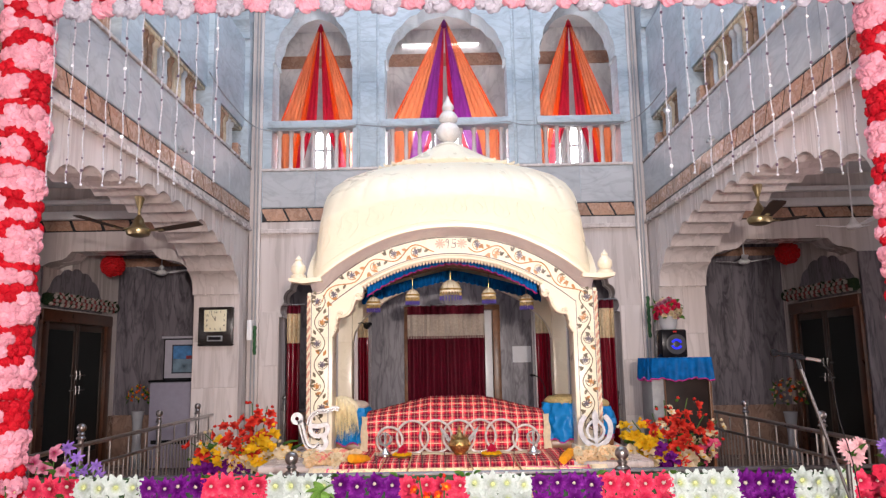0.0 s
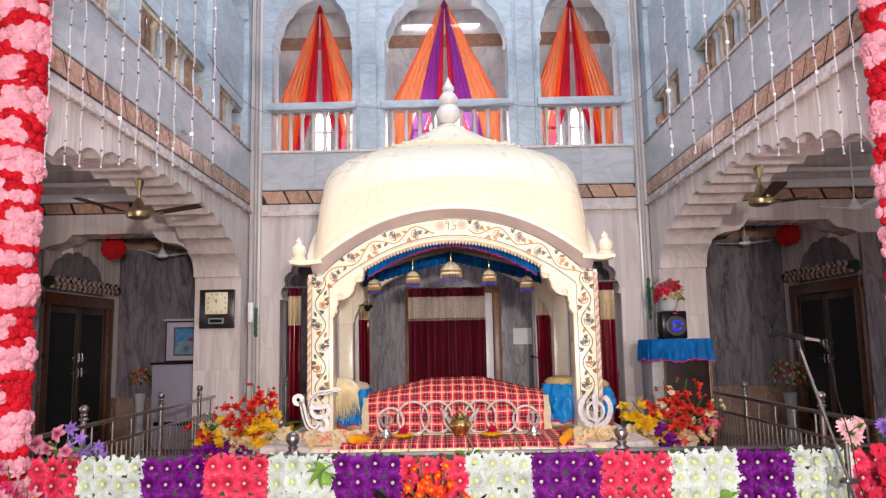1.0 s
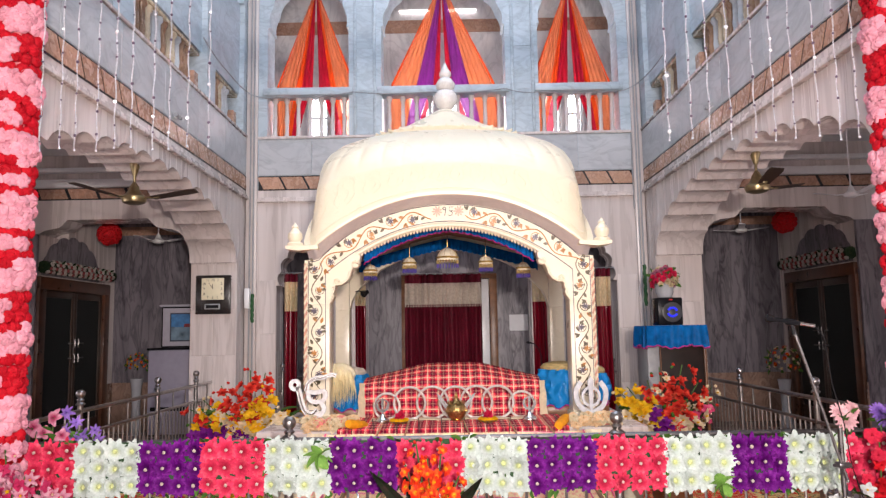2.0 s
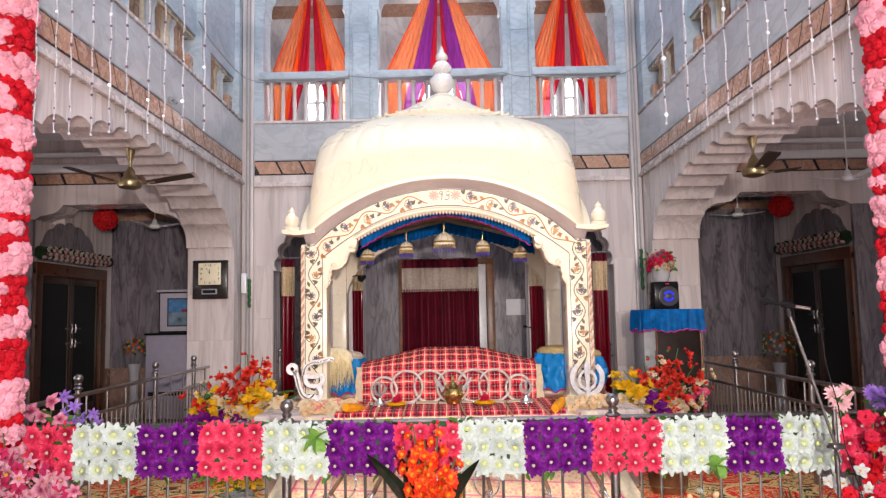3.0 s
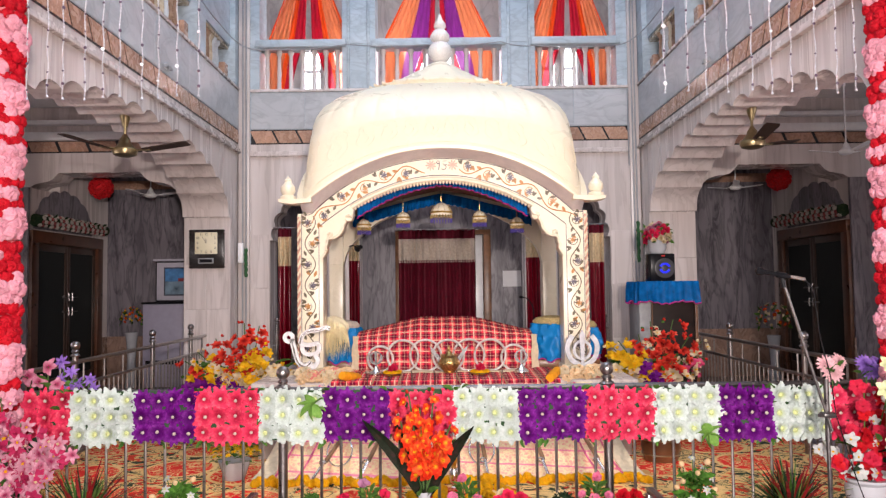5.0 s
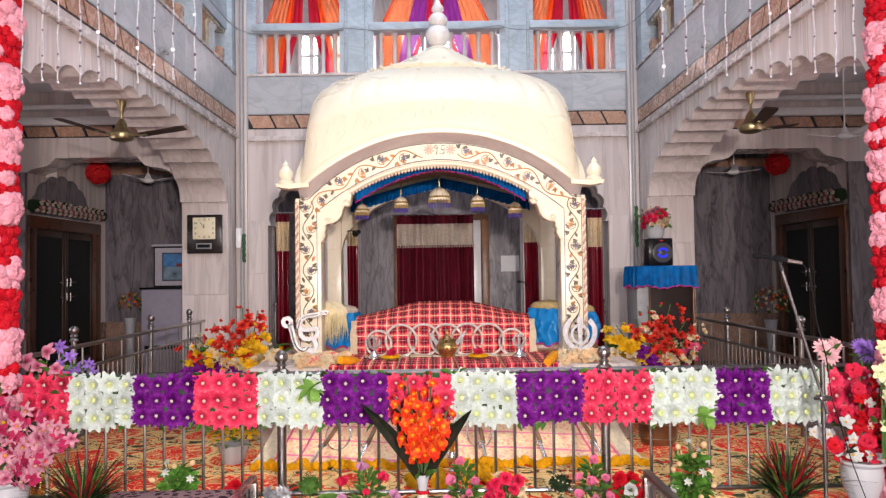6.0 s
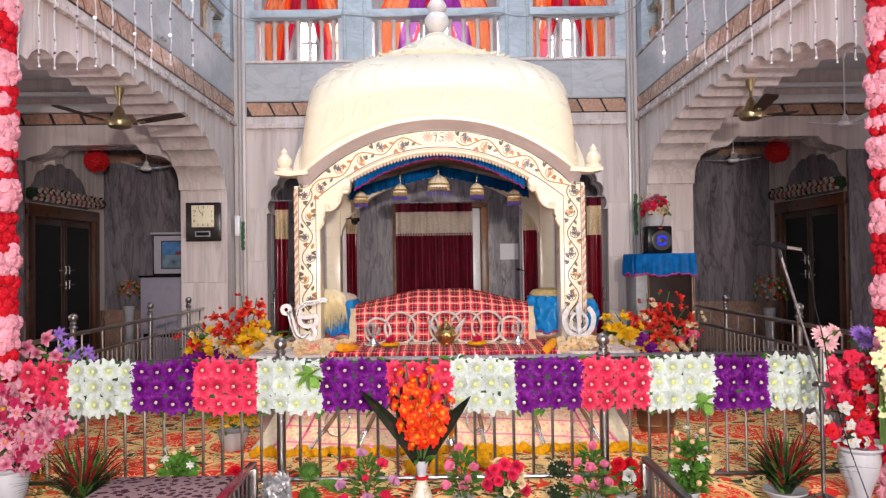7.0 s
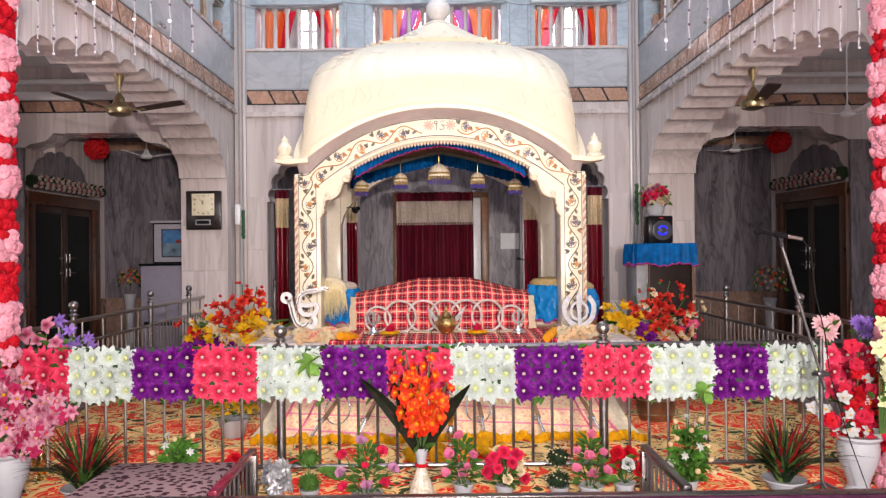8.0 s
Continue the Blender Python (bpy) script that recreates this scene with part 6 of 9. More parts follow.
# blue bolsters on low stools beside the dais
def bolster(place, w, h, top):
    b = thing("bolster", "bolster wrapped in blue satin on a wooden stool, %s top" % top, "bolster", place, "blue bolsters")
    part("stool", boxed(-w / 2 + 0.02, w / 2 - 0.02, -0.16, 0.16, 0.0, 0.1, bevel=0.02), WOOD, b)
    rows = []
    for f in np.linspace(0, 1, 15):
        row = []
        z = 0.09 + h * f
        sc = 0.96 + 0.1 * math.sin(math.pi * (1 - f)) - 0.16 * max(0, f - 0.75) / 0.25
        for i in range(61):
            a = 2 * math.pi * i / 60
            c, s = math.cos(a), math.sin(a)
            d = (abs(c) ** 3.2 + abs(s) ** 3.2) ** (-1 / 3.2)
            fold = 1 + 0.05 * (math.sin(i * 1.1 + 1.5 * f) + 0.8 * math.sin(i * 0.57 + f * 3)) * (1 - 0.4 * f)
            fold += 0.14 * noise.noise((3.2 * c + place[0] * 7, 3.2 * s, f * 2.3)) + 0.2 * noise.noise((6 * c, 6 * s + place[0] * 3, f * 4.5)) + 0.12 * noise.noise((13 * c, 13 * s + place[0], f * 8.0))
            row.append((w / 2 * sc * d * c * fold, 0.18 * sc * d * s * fold, z + 0.02 * math.sin(i * 0.7 + 2 * c) * (1 - f)))
        rows.append(row)
    bm = bmesh.new()
    solid_sheet(bm, rows, 0.005)
    part("cover", bm, BOLSTER_SATIN, b, "", 70)
    bm = bmesh.new()
    tube(bm, [Vector(q) for q in rows[0][:-1]], 0.007, 5, closed=True)
    part("hem", bm, MAGENTA_TRIM, b, "magenta hem")
    bm = bmesh.new()
    lathe(bm, [(0.0, 0.0), (w * 0.4, 0.0), (w * 0.44, 0.03), (w * 0.36, 0.065), (w * 0.15, 0.085), (0, 0.09)], 24, (0, 0, 0.08 + h), 0.8)
    part("cushion", bm, IVORY_CLOTH if top == "ivory" else plain("gold_brocade", (0.5, 0.38, 0.17), 0.5, vary=0.3, scale=60, relief=0.4), b)
    return b


bolster((-1.0, 7.42, DECK), 0.42, 0.34, "ivory")
bolster((1.12, 7.4, DECK), 0.44, 0.36, "gold")
bolster((1.52, 7.7, DECK), 0.28, 0.3, "gold")
# gooseneck microphone behind the bolster
g = thing("gooseneck_microphone", "thin black gooseneck microphone rising behind the bolster", "microphone", (0.98, 7.66, DECK))
bm = bmesh.new()
lathe(bm, [(0.05, 0.0), (0.055, 0.008), (0.02, 0.02), (0.0, 0.022)], 14)
part("base", bm, BLACK_PLASTIC, g)
bm = bmesh.new()
tube(bm, smooth_line([(0, 0, 0.02), (0.0, 0.0, 0.5), (-0.02, -0.01, 0.62), (-0.07, -0.03, 0.69), (-0.12, -0.05, 0.71)]), 0.006, 6)
part("neck", bm, BLACK_PLASTIC, g)
bm = bmesh.new()
tube(bm, [(-0.115, -0.048, 0.709), (-0.14, -0.058, 0.712), (-0.16, -0.066, 0.712)], [0.009, 0.015, 0.008], 8)
part("capsule", bm, BLACK_PLASTIC, g)
# ---- flower meshes ----
rng = random.Random(7)


def petal_mat(name, colour, tip=None, vary=0.18, heart=None, reach=0.045, through_light=0.2):
    """Cloth petals: darker at random, paler or darker by flower, a little light through them."""
    m, t, b = nodes_of(name)
    oi = t.nodes.new("ShaderNodeObjectInfo")
    pn = node(t, "TexNoise", Scale=28.0, Detail=2.0)
    t.links.new(coords(t), pn.inputs["Vector"])
    r1 = ramp(t, pn.outputs[0], [(0.25, tuple(c * (1 - vary) for c in colour)), (0.5, colour), (0.75, tip or tuple(min(1, c * (1 + vary)) for c in colour))])
    # heart: throat colour, also used to paint depth shade at petal bases
    if heart:
        ln = t.nodes.new("ShaderNodeVectorMath")
        ln.operation = 'LENGTH'
        t.links.new(coords(t), ln.inputs[0])
        hf = node(t, "MapRange")
        hf.inputs[1].default_value, hf.inputs[2].default_value = 0.2 * reach, reach
        hf.inputs[3].default_value, hf.inputs[4].default_value = 1.0, 0.0
        t.links.new(ln.outputs["Value"], hf.inputs[0])
        r1 = mixed(t, r1, heart, hf.outputs[0])
    r2 = ramp(t, oi.outputs["Random"], [(0.0, (0.78, 0.78, 0.78)), (1.0, (1, 1, 1))])
    n = node(t, "TexNoise", Scale=90.0, Detail=4.0)
    t.links.new(coords(t), n.inputs["Vector"])
    r3 = ramp(t, n.outputs[0], [(0.3, (0.82, 0.82, 0.82)), (0.7, (1, 1, 1))])
    col = mixed(t, mixed(t, r1, r2, 1.0, 'MULTIPLY'), r3, 1.0, 'MULTIPLY')
    t.links.new(col, b.inputs["Base Color"])
    b.inputs["Roughness"].default_value = 0.6
    b.inputs["Specular IOR Level"].default_value = 0.12
    bump(t, b, n.outputs[0], 0.25, 0.003)
    tr = t.nodes.new("ShaderNodeBsdfTranslucent")
    t.links.new(col, tr.inputs[0])
    mx = t.nodes.new("ShaderNodeMixShader")
    mx.inputs[0].default_value = through_light
    t.links.new(b.outputs[0], mx.inputs[1])
    t.links.new(tr.outputs[0], mx.inputs[2])
    t.links.new(mx.outputs[0], t.nodes["Material Output"].inputs[0])
    return m


# dark hearts of the coral and purple daisies are shade painted for depth
P_PINK_D = petal_mat("coral_daisy_petal", (0.86, 0.05, 0.13), (0.95, 0.16, 0.23), 0.25, (0.42, 0.008, 0.04), 0.055)
P_WHITE_D = petal_mat("white_daisy_petal", (0.62, 0.71, 0.67), (0.73, 0.79, 0.77), 0.1, (0.5, 0.6, 0.22), 0.045)
P_PURPLE_D = petal_mat("purple_daisy_petal", (0.16, 0.006, 0.215), (0.3, 0.035, 0.37), 0.3, (0.055, 0.002, 0.08), 0.05)
P_WHITE = petal_mat("white_petal", (0.58, 0.6, 0.59), (0.7, 0.7, 0.7), 0.15)
P_PURPLE = petal_mat("purple_petal", (0.15, 0.006, 0.19), (0.24, 0.03, 0.3))
P_ROSE = petal_mat("pale_pink_petal", (0.94, 0.4, 0.5), (0.97, 0.52, 0.6), 0.12, through_light=0.25)
P_LILAC_WHITE = petal_mat("lilac_white_petal", (0.66, 0.64, 0.74), (0.76, 0.74, 0.82), 0.1, through_light=0.3)
P_RED = petal_mat("red_petal", (0.6, 0.01, 0.022), through_light=0.2)
P_SCARLET = petal_mat("scarlet_petal", (0.86, 0.04, 0.012), (0.95, 0.2, 0.03), 0.35, (0.95, 0.42, 0.03), 0.024)
P_YELLOW = petal_mat("yellow_petal", (1.0, 0.58, 0.015), (1.0, 0.72, 0.06), through_light=0.35)
P_CREAM = petal_mat("cream_petal", (0.88, 0.72, 0.46), (0.92, 0.82, 0.64), through_light=0.3)
P_MARIGOLD = petal_mat("marigold_petal", (1.0, 0.49, 0.006), (1.0, 0.6, 0.02), 0.08, through_light=0.3)
P_MIDPINK = petal_mat("rose_pink_petal", (0.62, 0.06, 0.16), (0.74, 0.2, 0.3), 0.35)
P_BLUSH = petal_mat("blush_pink_petal", (0.58, 0.2, 0.3), (0.76, 0.46, 0.54), 0.35, (0.36, 0.02, 0.09), 0.028)
P_VIOLET = petal_mat("violet_petal", (0.25, 0.13, 0.5), (0.36, 0.22, 0.6))
P_PEACH = petal_mat("peach_petal", (1.0, 0.7, 0.4), (1.0, 0.82, 0.56), through_light=0.3)
P_LIME = petal_mat("pale_lime_petal", (0.7, 0.74, 0.42), (0.78, 0.8, 0.55))
P_SILVER = plain("silver_foil", (0.4, 0.4, 0.42), 0.42, 0.5, vary=0.3, scale=40, relief=0.15)
P_CENTRE_Y = plain("yellow_green_flower_centre", (0.6, 0.66, 0.3), 0.8, vary=0.3, scale=120, relief=0.6)
P_CENTRE_W = plain("pale_flower_centre", (0.5, 0.4, 0.36), 0.7)
LEAF = petal_mat("green_leaf", (0.07, 0.17, 0.03), (0.13, 0.27, 0.05), 0.4)
LEAF_PALE = petal_mat("pale_green_leaf", (0.16, 0.27, 0.06), (0.26, 0.4, 0.1), 0.35)
LEAF_DARK = petal_mat("dark_leaf", (0.02, 0.045, 0.02), (0.05, 0.06, 0.025), 0.35)
LEAF_RED = petal_mat("red_grass_blade", (0.3, 0.018, 0.02), (0.42, 0.035, 0.03), 0.35)
SWORD_LEAF = petal_mat("dark_maroon_green_leaf", (0.016, 0.022, 0.012), (0.05, 0.02, 0.02), 0.35)
STEM = plain("green_stem", (0.06, 0.12, 0.03), 0.6)


# fly whisk of pale hair laid over the bolster
HAIR = plain("pale_yak_hair", (1.0, 0.85, 0.58), 0.6, vary=0.1, scale=60, relief=0.2)
w = thing("fly_whisk", "pale yak-hair fly whisk laid over the blue bolster", "whisk", (-1.06, 7.22, DECK + 0.42))
bm = bmesh.new()
q = random.Random(11)
for i in range(380):
    a = q.uniform(-0.19, 0.15)
    top_z = 0.1 * (1 - ((a + 0.015) / 0.2) ** 2) + q.uniform(-0.02, 0.01)
    ln = q.uniform(0.12, 0.42) * (1 - 0.35 * abs(a) / 0.19)
    e = q.uniform(-0.035, 0.035)
    dy = q.uniform(-0.014, 0.01)
    hw = q.uniform(0.002, 0.008)
    path = smooth_line([(a * 0.3, 0.12, top_z + 0.02), (a * 0.8, 0.0 + dy, top_z), (a + e * 0.4, -0.06 + dy, top_z - ln * 0.4), (a * 1.05 + e, -0.075 + dy, top_z - ln)], 4)
    n = len(path) - 1
    rows = []
    for k, c in enumerate(path):
        f = k / n
        o = hw * (1 - f ** 1.6) + 0.0006
        rows.append([(c[0] - o, c[1] + 0.004, c[2]), (c[0], c[1] - 0.003, c[2]), (c[0] + o, c[1] + 0.004, c[2])])
    sheet(bm, rows)
tagged(part("hair", bm, HAIR, w), kind="stuff")
bm = bmesh.new()
lathe(bm, [(0.0, -0.04), (0.14, -0.04), (0.165, 0.01), (0.15, 0.06), (0.1, 0.105), (0.05, 0.125), (0.0, 0.135)], 24, (-0.01, 0.06, 0.0), 0.6)
part("crown", bm, HAIR, w)



def petal(bm, m, ln, wd, cup, curl, pts=4, mat=0, point=0.6, hub=None):
    """One petal along local x from the origin, rising by cup and bending by curl."""
    rows = []
    for i in range(pts + 1):
        f = i / pts
        w = wd * math.sin(math.pi * min(0.965, 0.12 + 0.86 * f ** point)) ** 0.65 * 0.5
        x = ln * f * math.cos(cup + curl * f)
        z = ln * f * math.sin(cup + curl * f)
        rows.append([bm.verts.new(m @ Vector((x, -w, z + 0.12 * w))), bm.verts.new(m @ Vector((x, 0, z - 0.25 * w))), bm.verts.new(m @ Vector((x, w, z + 0.12 * w)))])
    if hub is not None:
        for v in rows[0]:
            bm.verts.remove(v)
        rows[0] = None
    for a, b in zip(rows, rows[1:]):
        for j in range(2):
            f = bm.faces.new((hub, b[j + 1], b[j]) if a is None else (a[j], a[j + 1], b[j + 1], b[j]))
            f.material_index = mat


def rot(a, b=0.0):
    return Matrix.Rotation(a, 4, 'Z') @ Matrix.Rotation(b, 4, 'Y')


def daisy_mesh(name, r, mats, petals=10, layers=2, centre=0.2, seed=0, cup0=0.05, wide=0.58):
    q = random.Random(seed)
    bm = bmesh.new()
    hub = bm.verts.new((0, 0, 0))
    for l in range(layers):
        for k in range(petals):
            a = 2 * math.pi * (k + 0.5 * l) / petals + q.uniform(-0.08, 0.08)
            m = Matrix.Translation((0, 0, 0.004 * l)) @ rot(a)
            petal(bm, m, r * (1 - 0.22 * l) * q.uniform(0.92, 1.05), r * wide, cup0 + 0.32 * l + q.uniform(-0.08, 0.1), -0.25, 3, hub=hub)
    n0 = len(bm.faces)
    lathe(bm, [(r * centre, 0.0), (r * centre * 1.05, r * 0.14), (r * centre * 0.7, r * 0.24), (0, r * 0.27)], 10)
    bm.faces.ensure_lookup_table()
    for f in bm.faces[n0:]:
        f.material_index = 1
    me = bpy.data.meshes.new(name)
    bm.to_mesh(me)
    bm.free()
    for mm in mats:
        me.materials.append(mm)
    me.shade_smooth()
    return me


def rose_mesh(name, r, mat, seed=0, rings=((6, 1.0, 0.2, -0.35), (6, 0.94, 0.55, -0.2), (5, 0.86, 0.9, 0.0), (4, 0.8, 1.2, 0.2), (2, 0.72, 1.42, 0.3))):
    """A full cloth rose or carnation: rings of petals rising to a closed heart."""
    q = random.Random(seed)
    bm = bmesh.new()
    hub = bm.verts.new((0, 0, 0))
    for l, (n, s, cup, curl) in enumerate(rings):
        for k in range(n):
            a = 2 * math.pi * (k + 0.37 * l) / n + q.uniform(-0.15, 0.15)
            petal(bm, rot(a) @ Matrix.Rotation(q.uniform(-0.25, 0.25), 4, 'X'), r * s * q.uniform(0.88, 1.08), r * 0.95 * (1.15 - 0.1 * l), cup + q.uniform(-0.08, 0.08), curl, 3, point=1.15, hub=hub)
    me = bpy.data.meshes.new(name)
    bm.to_mesh(me)
    bm.free()
    me.materials.append(mat)
    me.shade_smooth()
    return me


POM = ((8, 1.0, 0.05, -0.3), (8, 1.0, 0.38, -0.2), (7, 0.98, 0.7, -0.15), (6, 0.95, 1.0, 0.0), (4, 0.9, 1.3, 0.1), (1, 0.85, 1.5, 0.1))


def floret_mesh(name, r, mat, n=6, seed=0, cup=0.6, mat2=None, wide=0.8):
    q = random.Random(seed)
    bm = bmesh.new()
    hub = bm.verts.new((0, 0, 0))
    for k in range(n):
        petal(bm, rot(2 * math.pi * k / n + q.uniform(-0.15, 0.15)), r * q.uniform(0.85, 1.1), r * wide, cup + q.uniform(-0.15, 0.2), -0.55, 4, 0, 0.8, hub=hub)
    for k in range(3):
        petal(bm, rot(2 * math.pi * k / 3 + 0.4), r * 0.5, r * 0.3, 1.2, 0.1, 2, 1, hub=hub)
    me = bpy.data.meshes.new(name)
    bm.to_mesh(me)
    bm.free()
    me.materials.append(mat)
    me.materials.append(mat2 or mat)
    me.shade_smooth()
    return me


def bud_mesh(name, r, mat):
    bm = bmesh.new()
    lathe(bm, [(0, 0), (r * 0.55, r * 0.25), (r * 0.75, r * 0.8), (r * 0.5, r * 1.5), (r * 0.15, r * 1.9), (0, r * 1.95)], 9)
    return to_mesh(name, bm, mat, 60)


def leaf_mesh(name, ln, wd, mat, curl=-0.5):
    bm = bmesh.new()
    petal(bm, Matrix.Identity(4), ln, wd, 0.15, curl, 5, 0, 0.75)
    me = bpy.data.meshes.new(name)
    bm.to_mesh(me)
    bm.free()
    me.materials.append(mat)
    me.shade_smooth()
    return me


def aim(place, way, roll=0.0, s=1.0):
    """Local z of a flower turned into the way given."""
    q = Vector(way).to_track_quat('Z', 'Y').to_matrix().to_4x4()
    return Matrix.Translation(place) @ q @ Matrix.Rotation(roll, 4, 'Z') @ Matrix.Diagonal((s, s, s, 1))


def point_leaf(place, way, roll=0.0, s=1.0):
    """Local x of a leaf turned into the way given."""
    q = Vector(way).to_track_quat('X', 'Z').to_matrix().to_4x4()
    return Matrix.Translation(place) @ q @ Matrix.Rotation(roll, 4, 'X') @ Matrix.Diagonal((s, s, s, 1))


D_PINK = [daisy_mesh("pink_daisy", 0.084, (P_PINK_D, P_CENTRE_W), 9, 3, 0.13, k, 0.1, 0.62) for k in range(3)]
D_WHITE = [daisy_mesh("white_daisy", 0.089, (P_WHITE_D, P_CENTRE_Y), 8, 3, 0.17, k + 5, 0.12, 0.66) for k in range(3)]
D_PURPLE = [daisy_mesh("purple_daisy", 0.083, (P_PURPLE_D, P_CENTRE_W), 10, 3, 0.14, k + 9, 0.12, 0.52) for k in range(3)]
LEAF_S = leaf_mesh("leaf", 0.075, 0.04, LEAF)
LEAF_M = leaf_mesh("leaf", 0.13, 0.05, LEAF)
LEAF_D = leaf_mesh("leaf", 0.2, 0.055, LEAF_DARK)
LEAF_M2 = leaf_mesh("leaf", 0.07, 0.045, petal_mat("fresh_green_leaf", (0.08, 0.24, 0.03), (0.16, 0.36, 0.06), 0.4))

SPRIG_LEAF = leaf_mesh("leaf", 0.085, 0.062, petal_mat("light_green_leaf", (0.2, 0.42, 0.08), (0.3, 0.52, 0.12), 0.25))

# ---- steel barrier dressed with flower panels ----
BY = 4.56
barrier = thing("barrier_railing", "stainless steel barrier railing with ball-topped posts", "railing", (0, BY, 0))
for x in (-2.72, -0.975, 1.035, 2.86):
    knob_post(barrier, x, 0, 0.9, 0.029, 0.042)
for nm, z, r in (("top_rail", 0.88, 0.02), ("bottom_rail", 0.145, 0.014)):
    bm = bmesh.new()
    tube(bm, [(-2.72, 0, z), (2.86, 0, z)], r, 10)
    part(nm, bm, DULL_STEEL, barrier)
bm = bmesh.new()
tube(bm, [(0, 0, 0.145), (0, 0, 0.88)], 0.0095, 8)
bar_mesh = to_mesh("bar", bm, STEEL, 40)
for i in range(46):
    x = -2.67 + i * 0.1208
    if min(abs(x - p) for p in (-2.72, -0.975, 1.035, 2.86)) > 0.04:
        shared("bar", bar_mesh, barrier, Matrix.Translation((x, 0, 0)))

EDGES = (-2.66, -2.26, -1.87, -1.49, -1.11, -0.72, -0.31, 0.09, 0.475, 0.89, 1.31, 1.70, 2.035, 2.39, 2.76)
KINDS = "pwvpwvpwvpwvwp"
NAMES = {"p": ("coral-pink", D_PINK), "w": ("white", D_WHITE), "v": ("purple", D_PURPLE)}
BACKING = plain("green_net_backing", (0.03, 0.07, 0.03), 0.9)
for a, b, k in zip(EDGES, EDGES[1:], KINDS):
    word, meshes = NAMES[k]
    mid = (a + b) / 2
    zc = 0.728 - 0.006 * mid
    f = thing("daisy_garland", "square garland of %s cloth daisies tied on the barrier" % word, "flowers", (mid, BY - 0.03, zc), "daisy garlands on the barrier")
    f.rotation_euler = (0, rng.uniform(-0.02, 0.02), 0)
    w = b - a
    part("backing", boxed(-w / 2 + 0.025, w / 2 - 0.025, -0.006, 0.006, -0.15, 0.15), BACKING, f)
    for i in range(4):
        for j in range(3):
            p = (-w / 2 + (i + 0.5) * w / 4 + rng.uniform(-0.007, 0.007), -0.015 - rng.uniform(0, 0.012), (j - 1) * 0.101 + rng.uniform(-0.008, 0.008))
            shared("daisy", rng.choice(meshes), f, aim(p, (rng.uniform(-0.38, 0.38), -1, rng.uniform(-0.25, 0.4)), rng.uniform(0, 6), rng.uniform(0.84, 1.02)))
    for i in range(rng.randint(6, 9)):
        u = rng.choice((-0.5, 0.5, rng.uniform(-0.5, 0.5)))
        v = rng.choice((-0.17, 0.165, rng.uniform(-0.15, 0.15)))
        shared("leaf", LEAF_S, f, point_leaf((u * w * 0.92, -0.015, v * 0.9), (rng.uniform(-1, 1), -0.5, 0.6 if v > 0 else -0.4), rng.uniform(-1, 1), rng.uniform(0.5, 0.95)))
for x, z in ((-0.78, 0.80), (1.62, 0.60)):
    f = thing("leaf_sprig", "loose green cloth leaf sprig on the barrier", "leaves", (x, BY - 0.09, z), "leaf sprigs")
    for k in range(7):
        a = k * 0.9
        shared("leaf", SPRIG_LEAF, f, point_leaf((0, -0.002 * k, 0), (math.cos(a), -0.25, math.sin(a)), 0.2 * k, 1.1))

# ---- garlanded frame ----
def puff_mesh(name, r, mat, seed=0):
    """A soft foam rose: a domed head of rolled, overlapping petals."""
    q = random.Random(seed)
    bm = bmesh.new()
    n, m = 24, 9
    lobes, twist, ph = q.choice((5, 6)), q.choice((-1, 1)) * q.uniform(3.6, 5.0), q.uniform(0, 6)
    rows = []
    for j in range(m):
        p = 0.12 + (2.0 - 0.12) * j / (m - 1)
        row = []
        for i in range(n):
            a = 2 * math.pi * i / n
            ridge = abs(math.sin(0.5 * (lobes * a + twist * p * 1.6 + ph))) ** 0.6
            rr = r * (0.7 + 0.36 * ridge + 0.16 * noise.noise((2.2 * math.cos(a) + seed, 2.2 * math.sin(a), p * 1.5)))
            row.append(bm.verts.new((rr * math.sin(p) * math.cos(a), rr * math.sin(p) * math.sin(a), rr * math.cos(p) * 0.75)))
        rows.append(row)
    top = bm.verts.new((0, 0, r * 0.56))
    for i in range(n):
        bm.faces.new((top, rows[0][i], rows[0][(i + 1) % n]))
        for a, b in zip(rows, rows[1:]):
            bm.faces.new((a[i], b[i], b[(i + 1) % n], a[(i + 1) % n]))
    return to_mesh(name, bm, mat, 60)


